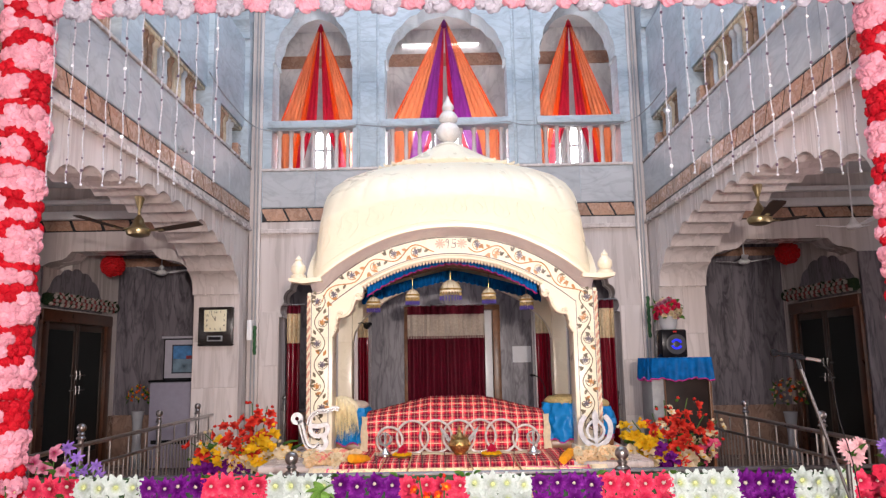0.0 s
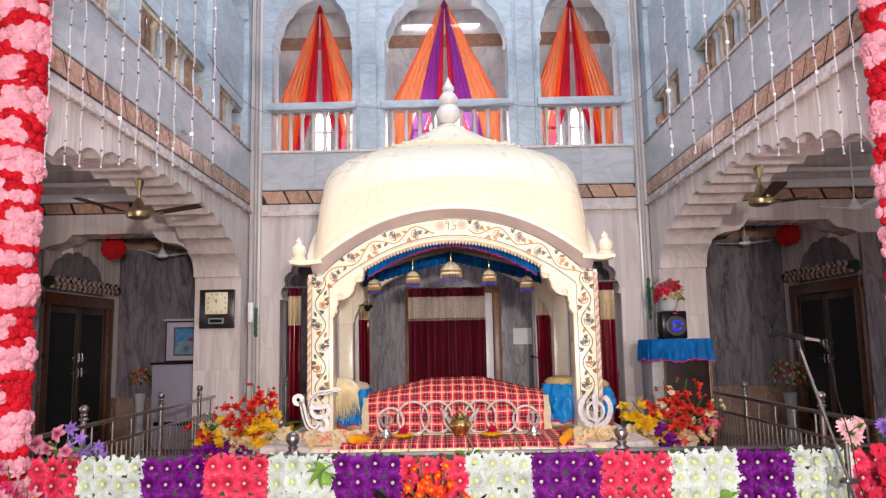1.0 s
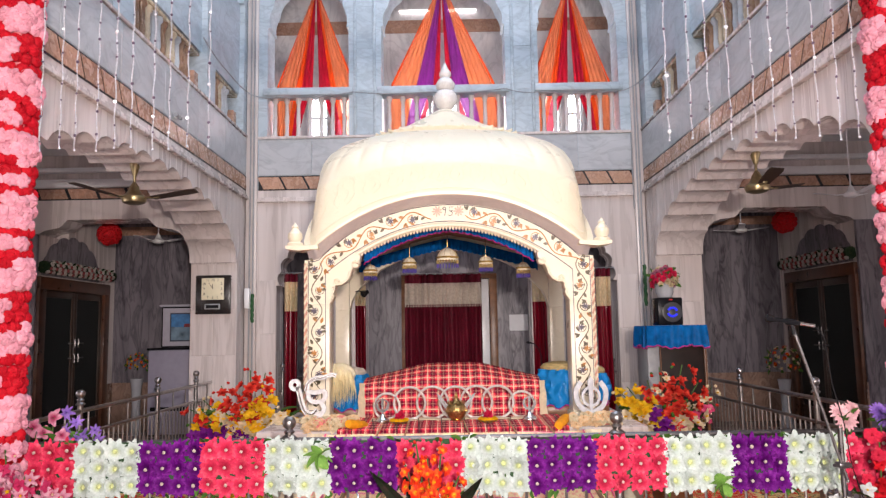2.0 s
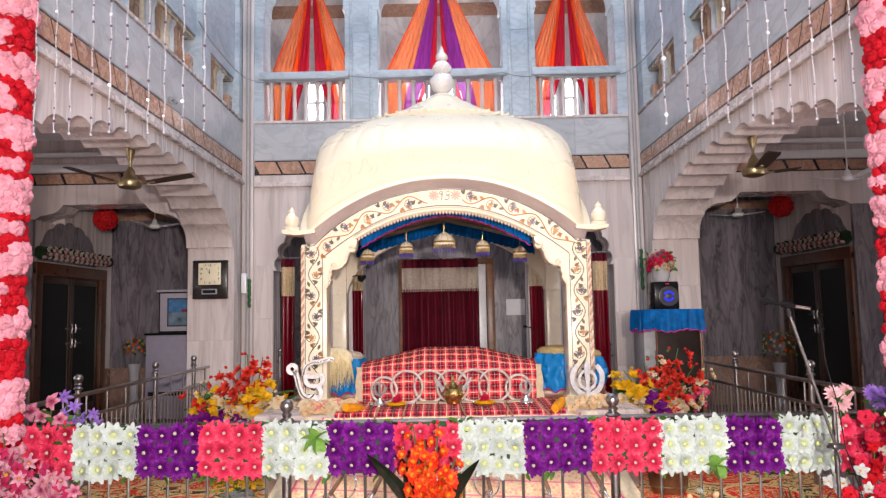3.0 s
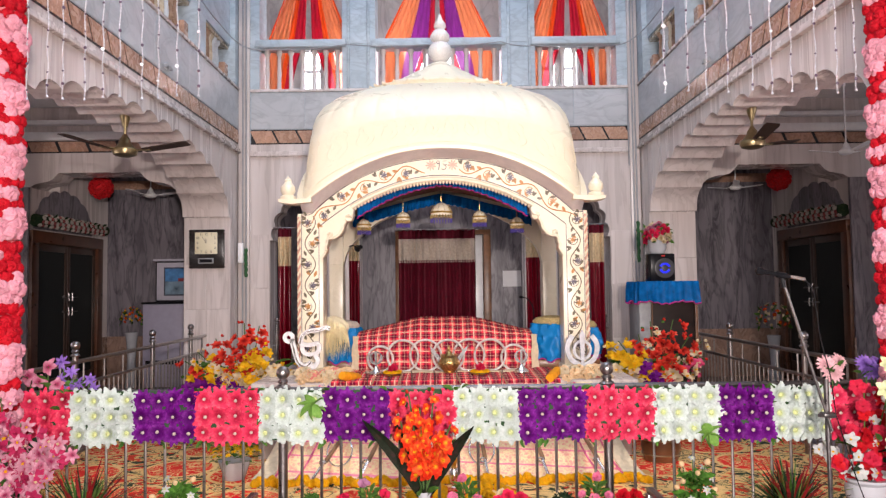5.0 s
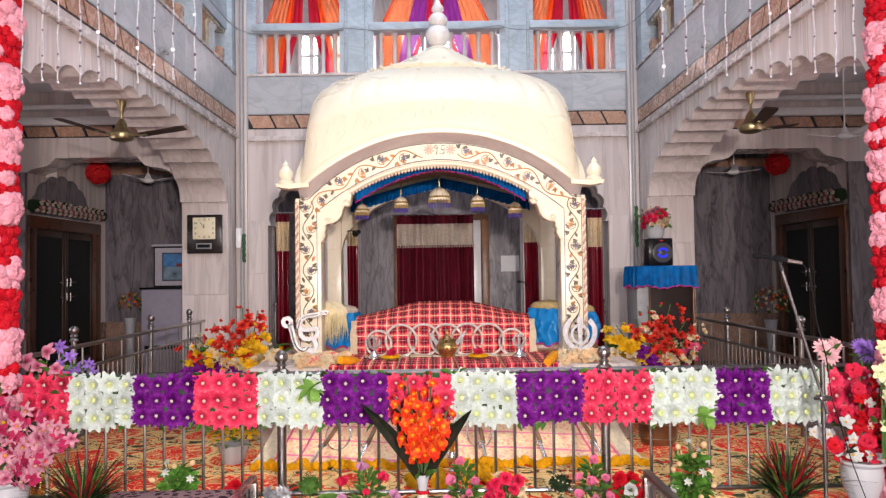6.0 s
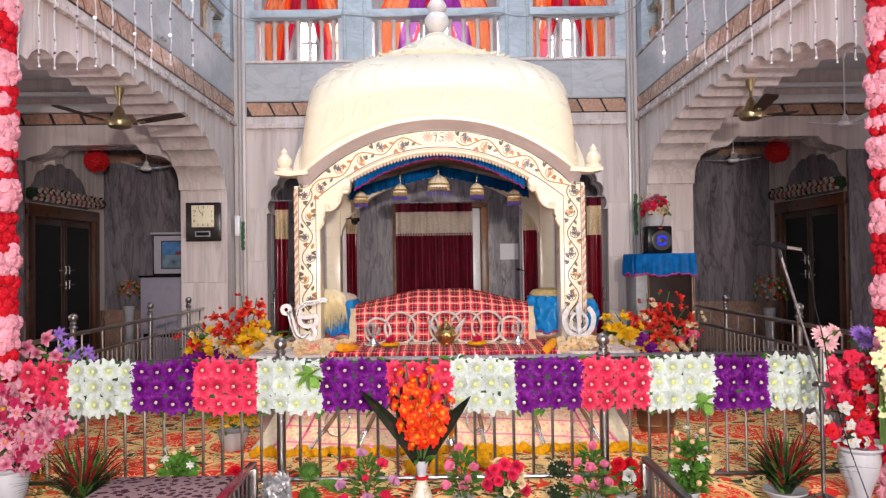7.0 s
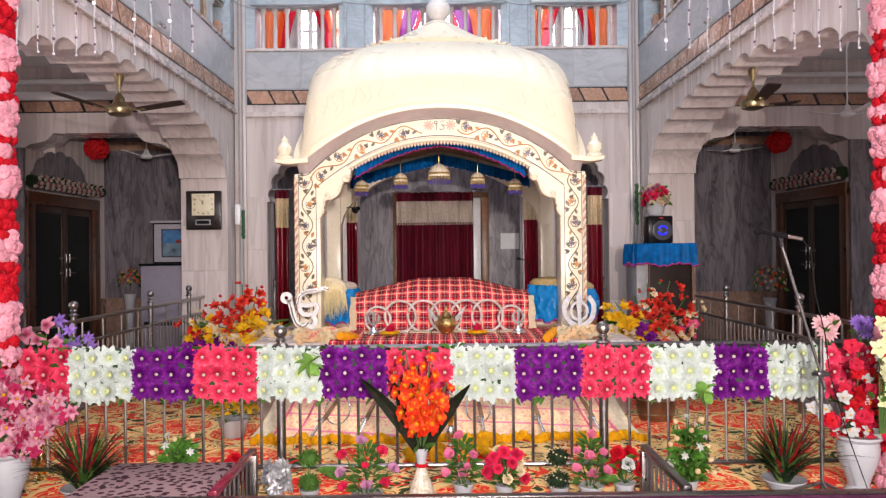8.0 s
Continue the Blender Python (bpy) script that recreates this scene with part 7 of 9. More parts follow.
R_PINK = [puff_mesh("pink_rose", 0.05, P_ROSE, k) for k in range(5)]
R_RED = [puff_mesh("red_rose", 0.044, P_RED, k + 5) for k in range(4)]
R_WHITE = [puff_mesh("white_rose", 0.058, P_LILAC_WHITE, k + 9) for k in range(3)]
GY = 4.42
for cx, name in ((-2.685, "west"), (2.815, "east")):
    g = thing("garland_pillar", "pillar wrapped in pale pink roses with spiralling red bands", "garland", (cx, GY, 0), "garland pillars")
    bm = bmesh.new()
    tube(bm, [(0, 0, 0), (0, 0, 3.95)], 0.11, 16)
    part("pole", bm, plain("pink_wrap", (0.7, 0.2, 0.22), 0.8) if cx < 0 else bpy.data.materials["pink_wrap"], g)
    z = 0.06
    row = 0
    while z < 3.93:
        for k in range(12):
            a = 2 * math.pi * (k + 0.5 * (row % 2)) / 12
            if math.sin(a) > 0.35:
                continue
            # zigzag bands of red between the pink
            u = math.cos(a)
            red = min(abs(z - (n * 0.2 + 0.045 * (-1) ** n * u)) for n in range(21)) < 0.048
            rad = 0.12 if red else 0.128
            way = (math.cos(a), math.sin(a), rng.uniform(-0.3, 0.25))
            p = (rad * math.cos(a) + rng.uniform(-0.008, 0.008), rad * math.sin(a), z + rng.uniform(-0.014, 0.014))
            shared("rose", rng.choice(R_RED if red else R_PINK), g, aim(p, way, rng.uniform(0, 6), (rng.uniform(0.85, 1.05) if red else rng.uniform(0.85, 1.2))))
        z += 0.064
        row += 1
top = thing("garland_beam", "overhead beam hung with pink, red and white cloth roses", "garland", (0.09, GY, 3.93))
bm = bmesh.new()
tube(bm, [(-2.73, 0, 0.04), (2.73, 0, 0.04)], 0.045, 12)
part("beam", bm, bpy.data.materials["pink_wrap"], top)
i = 0
x = -2.6
while x < 2.62:
    pinkish = i % 2 == 0
    n = 7 if pinkish else 5
    for k in range(n):
        a = 2 * math.pi * k / n
        dz = -0.06 - 0.05 * (1 + math.sin(a)) + (0.02 if pinkish else 0.0)
        mesh = rng.choice(R_PINK if pinkish else R_WHITE)
        shared("rose", mesh, top, aim((x + 0.06 * math.cos(a), -0.07 + rng.uniform(-0.02, 0.02), dz + 0.03), (0.5 * math.cos(a), -1, 0.4 * math.sin(a) - 0.4), rng.uniform(0, 6), rng.uniform(0.85, 1.1)))
    shared("rose", rng.choice(R_RED), top, aim((x + 0.01, -0.12, -0.03), (0.1, -1, -0.2), rng.uniform(0, 6), 0.9))
    x += 0.165
    i += 1
# strings with mirror discs
MIRROR = plain("mirror_disc", (0.9, 0.91, 0.94), 0.3, 0.5, vary=0.02, relief=0.0)
TINSEL = plain("silver_tinsel", (0.74, 0.74, 0.78), 0.35, 0.6, vary=0.2, scale=60, relief=0.3)
bm = bmesh.new()
lathe(bm, [(0, -0.006), (0.008, -0.005), (0.0125, 0.0), (0.008, 0.005), (0, 0.006)], 14)
bmesh.ops.transform(bm, matrix=Matrix.Rotation(radians(90), 4, 'X'), verts=bm.verts)
DISC = to_mesh("mirror_disc", bm, MIRROR, 30)
bm = bmesh.new()
lathe(bm, [(0, -0.007), (0.005, -0.004), (0.006, 0.0), (0.005, 0.004), (0, 0.007)], 7)
BEAD = to_mesh("bead", bm, plain("dark_violet_bead", (0.1, 0.06, 0.1), 0.3), 60)
strings = [(-2.515 + 0.116 * k + 0.012 * math.sin(k * 2.3), 2.697 + 0.012 * math.sin(k * 1.7)) for k in range(10)] + [(1.405 + 0.132 * k + 0.012 * math.sin(k * 1.9), 2.685 + 0.014 * math.sin(k * 2.1)) for k in range(10)]
for x, zb in strings:
    s = thing("disc_string", "silver tinsel string with mirror discs hanging from the beam", "decoration", (x, GY + 0.0, zb), "mirror disc strings")
    L = 3.945 - zb
    bm = bmesh.new()
    for q in range(2):
        tube(bm, [(0.004 * math.cos(u * 150 + q * 3.14) + 0.004 * math.sin(u * 23 + x * 9), 0.004 * math.sin(u * 150 + q * 3.14), u) for u in np.arange(0, L, 0.016)], 0.0023, 4)
    lathe(bm, [(0, -0.012), (0.009, -0.008), (0.004, 0.006), (0, 0.01)], 6)
    part("tinsel", bm, TINSEL, s)
    z = rng.uniform(0.02, 0.12)
    while z < L - 0.1:
        k = rng.random()
        if k < 0.17:
            shared("mirror_disc", DISC, s, Matrix.Translation((0, -0.008, z)) @ Euler((rng.uniform(-0.5, 0.3), 0, rng.uniform(-0.5, 0.5))).to_matrix().to_4x4() @ Matrix.Diagonal((*[rng.uniform(0.7, 1.15)] * 3, 1)))
        else:
            shared("bead", BEAD, s, Matrix.Translation((0, 0, z)) @ Matrix.Diagonal((*[rng.uniform(0.9, 1.7)] * 3, 1)))
        z += rng.uniform(0.07, 0.22)
# security camera on the west garland pillar
t = thing("security_camera", "small white bullet security camera on the garland pillar", "camera", (-2.75, GY - 0.2, 2.9))
t.scale = (0.55, 0.55, 0.55)
bm = bmesh.new()
lathe(bm, [(0.0, -0.09), (0.035, -0.085), (0.04, -0.05), (0.04, 0.08), (0.034, 0.09), (0.0, 0.08)], 16)
bmesh.ops.transform(bm, matrix=Matrix.Rotation(radians(75), 4, 'Y'), verts=bm.verts)
part("body", bm, WHITE_PAINT, t)
bm = bmesh.new()
lathe(bm, [(0.0, 0.0), (0.026, 0.0), (0.026, 0.012), (0.0, 0.012)], 14)
bmesh.ops.transform(bm, matrix=Matrix.Rotation(radians(75), 4, 'Y') @ Matrix.Translation((0, 0, 0.085)), verts=bm.verts)
part("lens", bm, BLACK_PLASTIC, t)
bm = bmesh.new()
tube(bm, [(-0.05, 0, 0), (-0.06, 0.08, -0.02), (-0.05, 0.14, -0.02)], 0.014, 8)
part("bracket", bm, WHITE_PAINT, t)

# ---- carpet ----
def carpet_mat():
    m, t, b = nodes_of("patterned_red_carpet")
    v = coords(t)
    big = node(t, "TexVoronoi", Scale=1.25)
    big.inputs["Randomness"].default_value = 0.35
    t.links.new(v, big.inputs["Vector"])
    def swirl(scale, dist, seed):
        w = node(t, "TexNoise", Scale=scale, Detail=1.0, Distortion=dist)
        mp = coords(t, (1, 1, 1))
        o = t.nodes.new("ShaderNodeVectorMath"); o.operation = 'ADD'
        t.links.new(mp, o.inputs[0]); o.inputs[1].default_value = (seed, seed * 1.7, 0)
        t.links.new(o.outputs[0], w.inputs["Vector"])
        return w.outputs[0]
    s1 = swirl(4.2, 2.6, 1.0)
    s2 = swirl(6.0, 2.0, 5.0)
    inred = ramp(t, big.outputs["Distance"], [(0.38, (1, 1, 1)), (0.4, (0, 0, 0))])
    edge = ramp(t, big.outputs["Distance"], [(0.37, (0, 0, 0)), (0.385, (1, 1, 1)), (0.41, (1, 1, 1)), (0.425, (0, 0, 0))])
    # green and cream scrolls outside, red medallions with cream scrolls inside
    out = ramp(t, s1, [(0.395, (0.045, 0.06, 0.03)), (0.415, (0.86, 0.54, 0.21)), (0.51, (0.88, 0.6, 0.27)), (0.53, (0.05, 0.065, 0.035)), (0.555, (0.05, 0.065, 0.035)), (0.57, (0.86, 0.54, 0.2))])
    ins = ramp(t, s2, [(0.42, (0.84, 0.04, 0.025)), (0.45, (0.95, 0.58, 0.25)), (0.49, (0.95, 0.58, 0.25)), (0.51, (0.86, 0.045, 0.028)), (0.6, (0.86, 0.045, 0.028)), (0.62, (0.7, 0.35, 0.12))])
    spots = ramp(t, s2, [(0.585, (0, 0, 0)), (0.605, (0.95, 0.95, 0.95))])
    out = mixed(t, out, (0.74, 0.04, 0.018), spots)
    col = mixed(t, out, ins, inred)
    col = mixed(t, col, (0.9, 0.6, 0.25), edge)
    f = node(t, "TexNoise", Scale=300.0, Detail=2.0)
    t.links.new(v, f.inputs["Vector"])
    g = ramp(t, f.outputs[0], [(0.3, (0.82, 0.82, 0.82)), (0.7, (1, 1, 1))])
    t.links.new(mixed(t, col, g, 1.0, 'MULTIPLY'), b.inputs["Base Color"])
    b.inputs["Roughness"].default_value = 0.95
    b.inputs["Specular IOR Level"].default_value = 0.1
    bump(t, b, f.outputs[0], 0.4, 0.004)
    return m


t = thing("carpet", "red, cream and green carpet with scrolling flowers", "carpet", (0, 4.38, 0))
part("weave", boxed(-3.45, 3.45, 0.03, 5.5, 0.0, 0.012, bevel=0.004), carpet_mat(), t)
part("border", boxed(-3.45, 3.45, 0.0, 0.03, 0.0, 0.013, bevel=0.004), plain("maroon_carpet_edge", (0.16, 0.015, 0.02), 0.9), t, "dark maroon bound edge")

# pink patterned cloth falling from the platform
def brocade_mat(name, ground, mark, line):
    m, t, b = nodes_of(name)
    v = coords(t)
    n1 = node(t, "TexVoronoi", Scale=26.0)
    t.links.new(v, n1.inputs["Vector"])
    n2 = node(t, "TexNoise", Scale=34.0, Detail=3.0, Distortion=1.6)
    t.links.new(v, n2.inputs["Vector"])
    c1 = ramp(t, n1.outputs["Distance"], [(0.25, mark), (0.38, ground)])
    c2 = ramp(t, n2.outputs[0], [(0.5, (0, 0, 0)), (0.55, (0.65, 0.65, 0.65))])
    col = mixed(t, c1, mark, c2)
    sp = t.nodes.new("ShaderNodeSeparateXYZ")
    t.links.new(v, sp.inputs[0])
    w = node(t, "Math"); w.operation = 'MULTIPLY'
    dg = node(t, "Math"); dg.operation = 'MULTIPLY_ADD'
    t.links.new(sp.outputs[0], dg.inputs[0]); dg.inputs[1].default_value = 0.04; t.links.new(sp.outputs[2], dg.inputs[2])
    t.links.new(dg.outputs[0], w.inputs[0]); w.inputs[1].default_value = 10.5
    fr = node(t, "Math"); fr.operation = 'FRACT'; t.links.new(w.outputs[0], fr.inputs[0])
    ls = node(t, "Math"); ls.operation = 'LESS_THAN'; t.links.new(fr.outputs[0], ls.inputs[0]); ls.inputs[1].default_value = 0.1
    t.links.new(mixed(t, col, line, ls.outputs[0]), b.inputs["Base Color"])
    b.inputs["Roughness"].default_value = 0.7
    b.inputs["Sheen Weight"].default_value = 0.3
    bump(t, b, n2.outputs[0], 0.2, 0.003)
    return m


PINK_BROCADE = brocade_mat("pink_brocade", (0.97, 0.74, 0.4), (0.93, 0.4, 0.3), (0.88, 0.22, 0.32))
PINK_RIBBON = plain("pink_woven_stripe", (0.85, 0.16, 0.3), 0.6, vary=0.25, scale=50)
drape = thing("front_drape", "pink and cream brocade cloth falling from the platform to the carpet", "cloth", (0.05, 5.7, 0.013))
rows = []
for f in np.linspace(0, 1, 16):
    row = []
    hwid = 1.48 - 0.26 * f
    for x in np.linspace(-1, 1, 49):
        y = 0.02 + 0.66 * f ** 0.8 + 0.015 * noise.noise((x * 7, f * 3, 5)) + 0.01 * math.sin(x * 40) * (1 - f)
        row.append((x * hwid, y, 0.012 + 0.63 * f ** 1.35 + 0.008 * noise.noise((x * 5, f * 6, 9))))
    rows.append(row)
draped("cloth", rows, PINK_BROCADE, drape, 0.006)
for sx in (-1, 1):
    rows = []
    for f in np.linspace(0, 1, 12):
        hwid = 1.48 - 0.26 * f
        rows.append([(sx * (hwid - 0.1 + o * 0.14), 0.004 + 0.66 * f ** 0.8 + 0.012 * math.sin(o * 9 + f * 5), 0.03 + 0.63 * f ** 1.35) for o in np.linspace(0, 1, 7)])
    draped("side_band", rows, CREAM_CLOTH, drape, 0.005, "plain cream side band")
    for inset in (0.12, 0.3):
        rows = []
        for f in np.linspace(0, 1, 12):
            hwid = 1.48 - 0.26 * f - inset
            rows.append([(sx * (hwid + o), 0.004 + 0.66 * f ** 0.8, 0.026 + 0.63 * f ** 1.35) for o in (-0.008, 0.008)])
        draped("pink_stripe", rows, PINK_RIBBON, drape, 0.004, "bright pink woven stripe")

# sheathed swords leaning on the drape
SHEATH = plain("brown_leather_sheath", (0.3, 0.17, 0.09), 0.5, vary=0.25)
for xb, yb, xt in ((-1.0, 5.66, -0.62), (-0.64, 5.66, -0.38), (0.36, 5.68, 0.18), (0.82, 5.66, 0.58), (1.27, 5.64, 0.9)):
    s = thing("sword", "sheathed sword with steel hilt leaning on the brocade", "sword", (xb, yb, 0.02), "swords")
    d = Vector((xt - xb, 0.62, 0.6))
    bm = bmesh.new()
    tube(bm, [d * float(f) + Vector((0.03 * math.sin(f * 3), -0.02, 0.02)) for f in np.linspace(0.2, 1.22, 10)], [0.018 - 0.013 * f for f in np.linspace(0, 1, 10)], 8)
    part("sheath", bm, SHEATH, s)
    bm = bmesh.new()
    tube(bm, [d * float(f) + Vector((0.02 * math.sin(f * 3), -0.02, 0.02)) for f in np.linspace(0.03, 0.2, 6)], 0.012, 8)
    lathe(bm, [(0.0, -0.004), (0.028, 0.0), (0.03, 0.008), (0.012, 0.012), (0.0, 0.012)], 12, (d * 0.03)[:])
    part("hilt", bm, SILVER, s, "bright steel hilt")
    bm = bmesh.new()
    c = d * 0.19
    tube(bm, [c + Vector((0.026 * math.cos(a), -0.02, 0.02 + 0.016 * math.sin(a))) for a in np.linspace(0, 2 * math.pi, 12)[:-1]], 0.007, 6, closed=True)
    part("guard", bm, SILVER, s, "bright steel guard")
for x, r in ((-1.32, 0.0), (-0.82, 0.1), (-0.2, 0.12), (0.32, 0.1)):
    if r:
        s = thing("steel_ring", "thin steel throwing ring leaning on the brocade", "ring", (x, 5.86, 0.12), "steel rings")
        bm = bmesh.new()
        tube(bm, [(r * math.cos(a), 0.07 + 0.8 * r * math.sin(a), 0.08 + r * math.sin(a)) for a in np.linspace(0, 2 * math.pi, 28)[:-1]], 0.007, 6, closed=True)
        part("ring", bm, SILVER, s)

# marigold garland on the carpet
MARI = [puff_mesh("marigold", 0.034, P_MARIGOLD, k + 30) for k in range(3)]
g = thing("marigold_garland", "thick orange marigold garland laid along the drape", "garland", (0, 5.6, 0.012))
for i in range(96):
    x = -1.42 + 2.98 * i / 95
    for k in range(1):
        shared("marigold", rng.choice(MARI), g, aim((x, 0.01 + 0.03 * math.sin(i * 0.7) + rng.uniform(-0.01, 0.01), 0.012 + rng.uniform(0.0, 0.035)), (rng.uniform(-0.5, 0.5), -0.8, rng.uniform(0.2, 1)), rng.uniform(0, 6), rng.uniform(0.8, 1.15)))
for (x0, y0), (x1, y1), n in (((0.34, 5.5), (0.2, 5.16), 16), ((-0.02, 5.4), (0.0, 5.02), 16), ((0.42, 5.45), (0.5, 5.2), 14), ((-0.2, 5.3), (-0.16, 5.05), 14), ((0.26, 5.4), (0.34, 5.15), 14)):
    h = thing("marigold_garland", "orange marigold strand lying on the carpet", "garland", (x0, y0, 0.012), "marigold strands")
    for i in range(n * 2):
        f = i / (2 * n)
        shared("marigold", rng.choice(MARI), h, aim(((x1 - x0) * f + rng.uniform(-0.03, 0.03), (y1 - y0) * f, 0.012 + rng.uniform(0, 0.02)), (rng.uniform(-0.4, 0.4), -0.6, 1), rng.uniform(0, 6), rng.uniform(0.8, 1.1)))


# ---- pots and bouquets ----
def pot(parent, prof, mat, name="pot"):
    bm = bmesh.new()
    lathe(bm, prof, 24)
    return part(name, bm, mat, parent)


def stem_to(parent, a, b, r=0.004, sag=0.0, name="stem", mat=STEM):
    bm = bmesh.new()
    a, b = Vector(a), Vector(b)
    tube(bm, [a.lerp(b, f) + Vector((0, 0, sag * math.sin(math.pi * f))) for f in np.linspace(0, 1, 6)], r, 5)
    return part(name, bm, mat, parent)


def small_pot(label, place, heads, n, spread_r, z0, z1, leafy=14, pot_r=0.055, pot_h=0.07, leafmesh=None, kind_name="rose", up=0.4):
    p = thing("potted_flowers", label, "potted plant", place, "small pots along the barrier")
    pot(p, [(pot_r * 0.75, 0.0), (pot_r * 0.8, 0.004), (pot_r, pot_h), (pot_r * 1.08, pot_h), (pot_r * 1.08, pot_h + 0.008), (pot_r * 0.9, pot_h + 0.006), (0.0, pot_h - 0.008)], CERAMIC)
    for i in range(n):
        f = (i + 0.5) / n
        a = i * 2.4
        rr = spread_r * (0.35 + 0.65 * math.sqrt(1 - f))
        c = (rr * math.cos(a), rr * math.sin(a) * 0.75 - 0.02, z0 + (z1 - z0) * f)
        stem_to(p, (0, 0, pot_h), c, 0.003)
        m = heads[i % len(heads)]
        shared(kind_name, m, p, aim(c, (math.cos(a) * 0.6, -0.75 + 0.3 * math.sin(a), up + 0.5 * f), rng.uniform(0, 6), rng.uniform(0.9, 1.1)))
    for i in range(leafy):
        a = rng.uniform(0, 6.28)
        zz = pot_h + rng.uniform(0.0, max(0.02, z1 - pot_h) * 0.75)
        rr = spread_r * rng.uniform(0.1, 0.55)
        shared("leaf", leafmesh or LEAF_S, p, point_leaf((rr * math.cos(a), rr * math.sin(a) - 0.01, zz), (math.cos(a), math.sin(a) - 0.3, rng.uniform(0.1, 1.0)), rng.uniform(-1, 1), rng.uniform(0.7, 1.2)))
    return p


BUDS = ((5, 0.95, 0.75, 0.25), (5, 0.95, 1.0, 0.3), (4, 0.9, 1.25, 0.3), (2, 0.85, 1.45, 0.2))
RP = [rose_mesh("rose", 0.05, petal_mat("orchid_pink_petal", (0.92, 0.24, 0.42), (0.96, 0.42, 0.58), 0.2), k + 20, BUDS) for k in range(2)]
RB = [rose_mesh("rose", 0.04, P_BLUSH, k + 24) for k in range(2)]
RM = [rose_mesh("rose", 0.038, petal_mat("crimson_petal", (0.78, 0.03, 0.1)), k + 30, POM) for k in range(2)]
RW = [rose_mesh("rose", 0.034, P_CREAM, k + 32, POM) for k in range(2)]
PYR = 4.42
def posed_pot(label, x, heads, leafmesh, leafy, pot_r, pot_h, kind_name):
    """A small pot whose few large heads stand at given places."""
    p = thing("potted_flowers", label, "potted plant", (x, PYR, 0), "small pots along the barrier")
    pot(p, [(pot_r * 0.75, 0.0), (pot_r * 0.8, 0.004), (pot_r, pot_h), (pot_r * 1.08, pot_h), (pot_r * 1.08, pot_h + 0.008), (pot_r * 0.9, pot_h + 0.006), (0.0, pot_h - 0.008)], CERAMIC)
    for i, (dx, z, m, s) in enumerate(heads):
        dy = -0.03 - 0.03 * (i % 3)
        stem_to(p, (dx * 0.2, 0, pot_h), (dx, dy, z), 0.003, 0.01)
        shared(kind_name, m, p, aim((dx, dy, z - 0.02), (dx * 3, -0.45, 0.9), i * 1.3, s))
        for k in range(2):
            shared("leaf", leafmesh, p, point_leaf((dx * 0.75, dy * 0.6, z * 0.72), (math.sin(i * 2 + k * 3), -0.5, 0.5), k - 0.5, 0.8))
    top = max(h[1] for h in heads)
    for i in range(leafy):
        f = (i + 0.5) / leafy
        a = i * 2.4
        r = 0.07 * (1 - 0.6 * f)
        shared("leaf", leafmesh, p, point_leaf((r * math.cos(a), r * math.sin(a) * 0.7, pot_h + (top - pot_h) * 0.85 * f), (math.cos(a), math.sin(a) - 0.3, 0.3 + 0.8 * f), math.sin(i), 0.75 + 0.4 * abs(math.sin(i * 1.7))))
    return p


P_LILAC_PINK = petal_mat("lilac_pink_petal", (0.66, 0.3, 0.5), (0.78, 0.46, 0.64), 0.2)
CUP = ((4, 1.0, 0.95, 0.6), (4, 0.98, 1.1, 0.5), (3, 0.92, 1.25, 0.35))
TUL_L = rose_mesh("tulip", 0.062, P_LILAC_PINK, 64, CUP)
TUL_C = rose_mesh("tulip", 0.06, bpy.data.materials["crimson_petal"], 65, CUP)
LEAF_T = leaf_mesh("leaf", 0.065, 0.026, LEAF)
p = posed_pot("white pot of lilac and crimson cloth tulips", -0.43,
              [(-0.025, 0.35, TUL_L, 1.0), (-0.13, 0.275, TUL_C, 1.0), (-0.14, 0.175, TUL_L, 1.0), (0.09, 0.285, TUL_C, 1.0), (0.155, 0.19, TUL_L, 1.0),
               (0.006, 0.1, TUL_L, 1.0), (0.1, 0.095, TUL_C, 1.0), (-0.13, 0.085, TUL_C, 0.9), (0.0, 0.22, TUL_C, 0.7)], LEAF_T, 70, 0.09, 0.02, "tulip")
shared("leaf", leaf_mesh("leaf", 0.2, 0.1, LEAF, -0.25), p, point_leaf((-0.13, -0.04, 0.13), (-1, -0.1, 0.42), 1.35, 0.85))
for k in range(3):
    shared("leaf", leaf_mesh("leaf", 0.24, 0.034, LEAF_PALE, -0.1), p, point_leaf((-0.03 + 0.012 * k, -0.02, 0.2), (0.02 - 0.08 * k, -0.1, 1), 1.2 + 0.5 * k))
posed_pot("white pot of pink cloth roses", 0.15,
          [(-0.025, 0.375, RP[0], 0.95), (-0.08, 0.27, RP[1], 1.1), (0.055, 0.27, RP[0], 0.95), (0.0, 0.145, RP[1], 1.0), (-0.095, 0.16, RP[0], 1.0), (0.02, 0.21, RP[1], 0.7)], LEAF_T, 70, 0.062, 0.07, "rose")
small_pot("white pot of crimson and cream cloth roses", (0.4, PYR, 0), RM + RW[:1], 16, 0.12, 0.1, 0.28, 36, 0.058, 0.06)
posed_pot("white pot of pink cloth roses with green leaves", 0.92,
          [(0.0, 0.37, RP[0], 1.0), (-0.02, 0.25, RP[1], 1.1), (0.055, 0.28, RP[0], 0.85), (-0.08, 0.275, RP[1], 0.8), (-0.085, 0.18, RP[0], 1.0), (0.075, 0.175, RP[1], 0.95), (0.005, 0.13, RP[0], 1.1)], LEAF_T, 70, 0.075, 0.05, "rose")
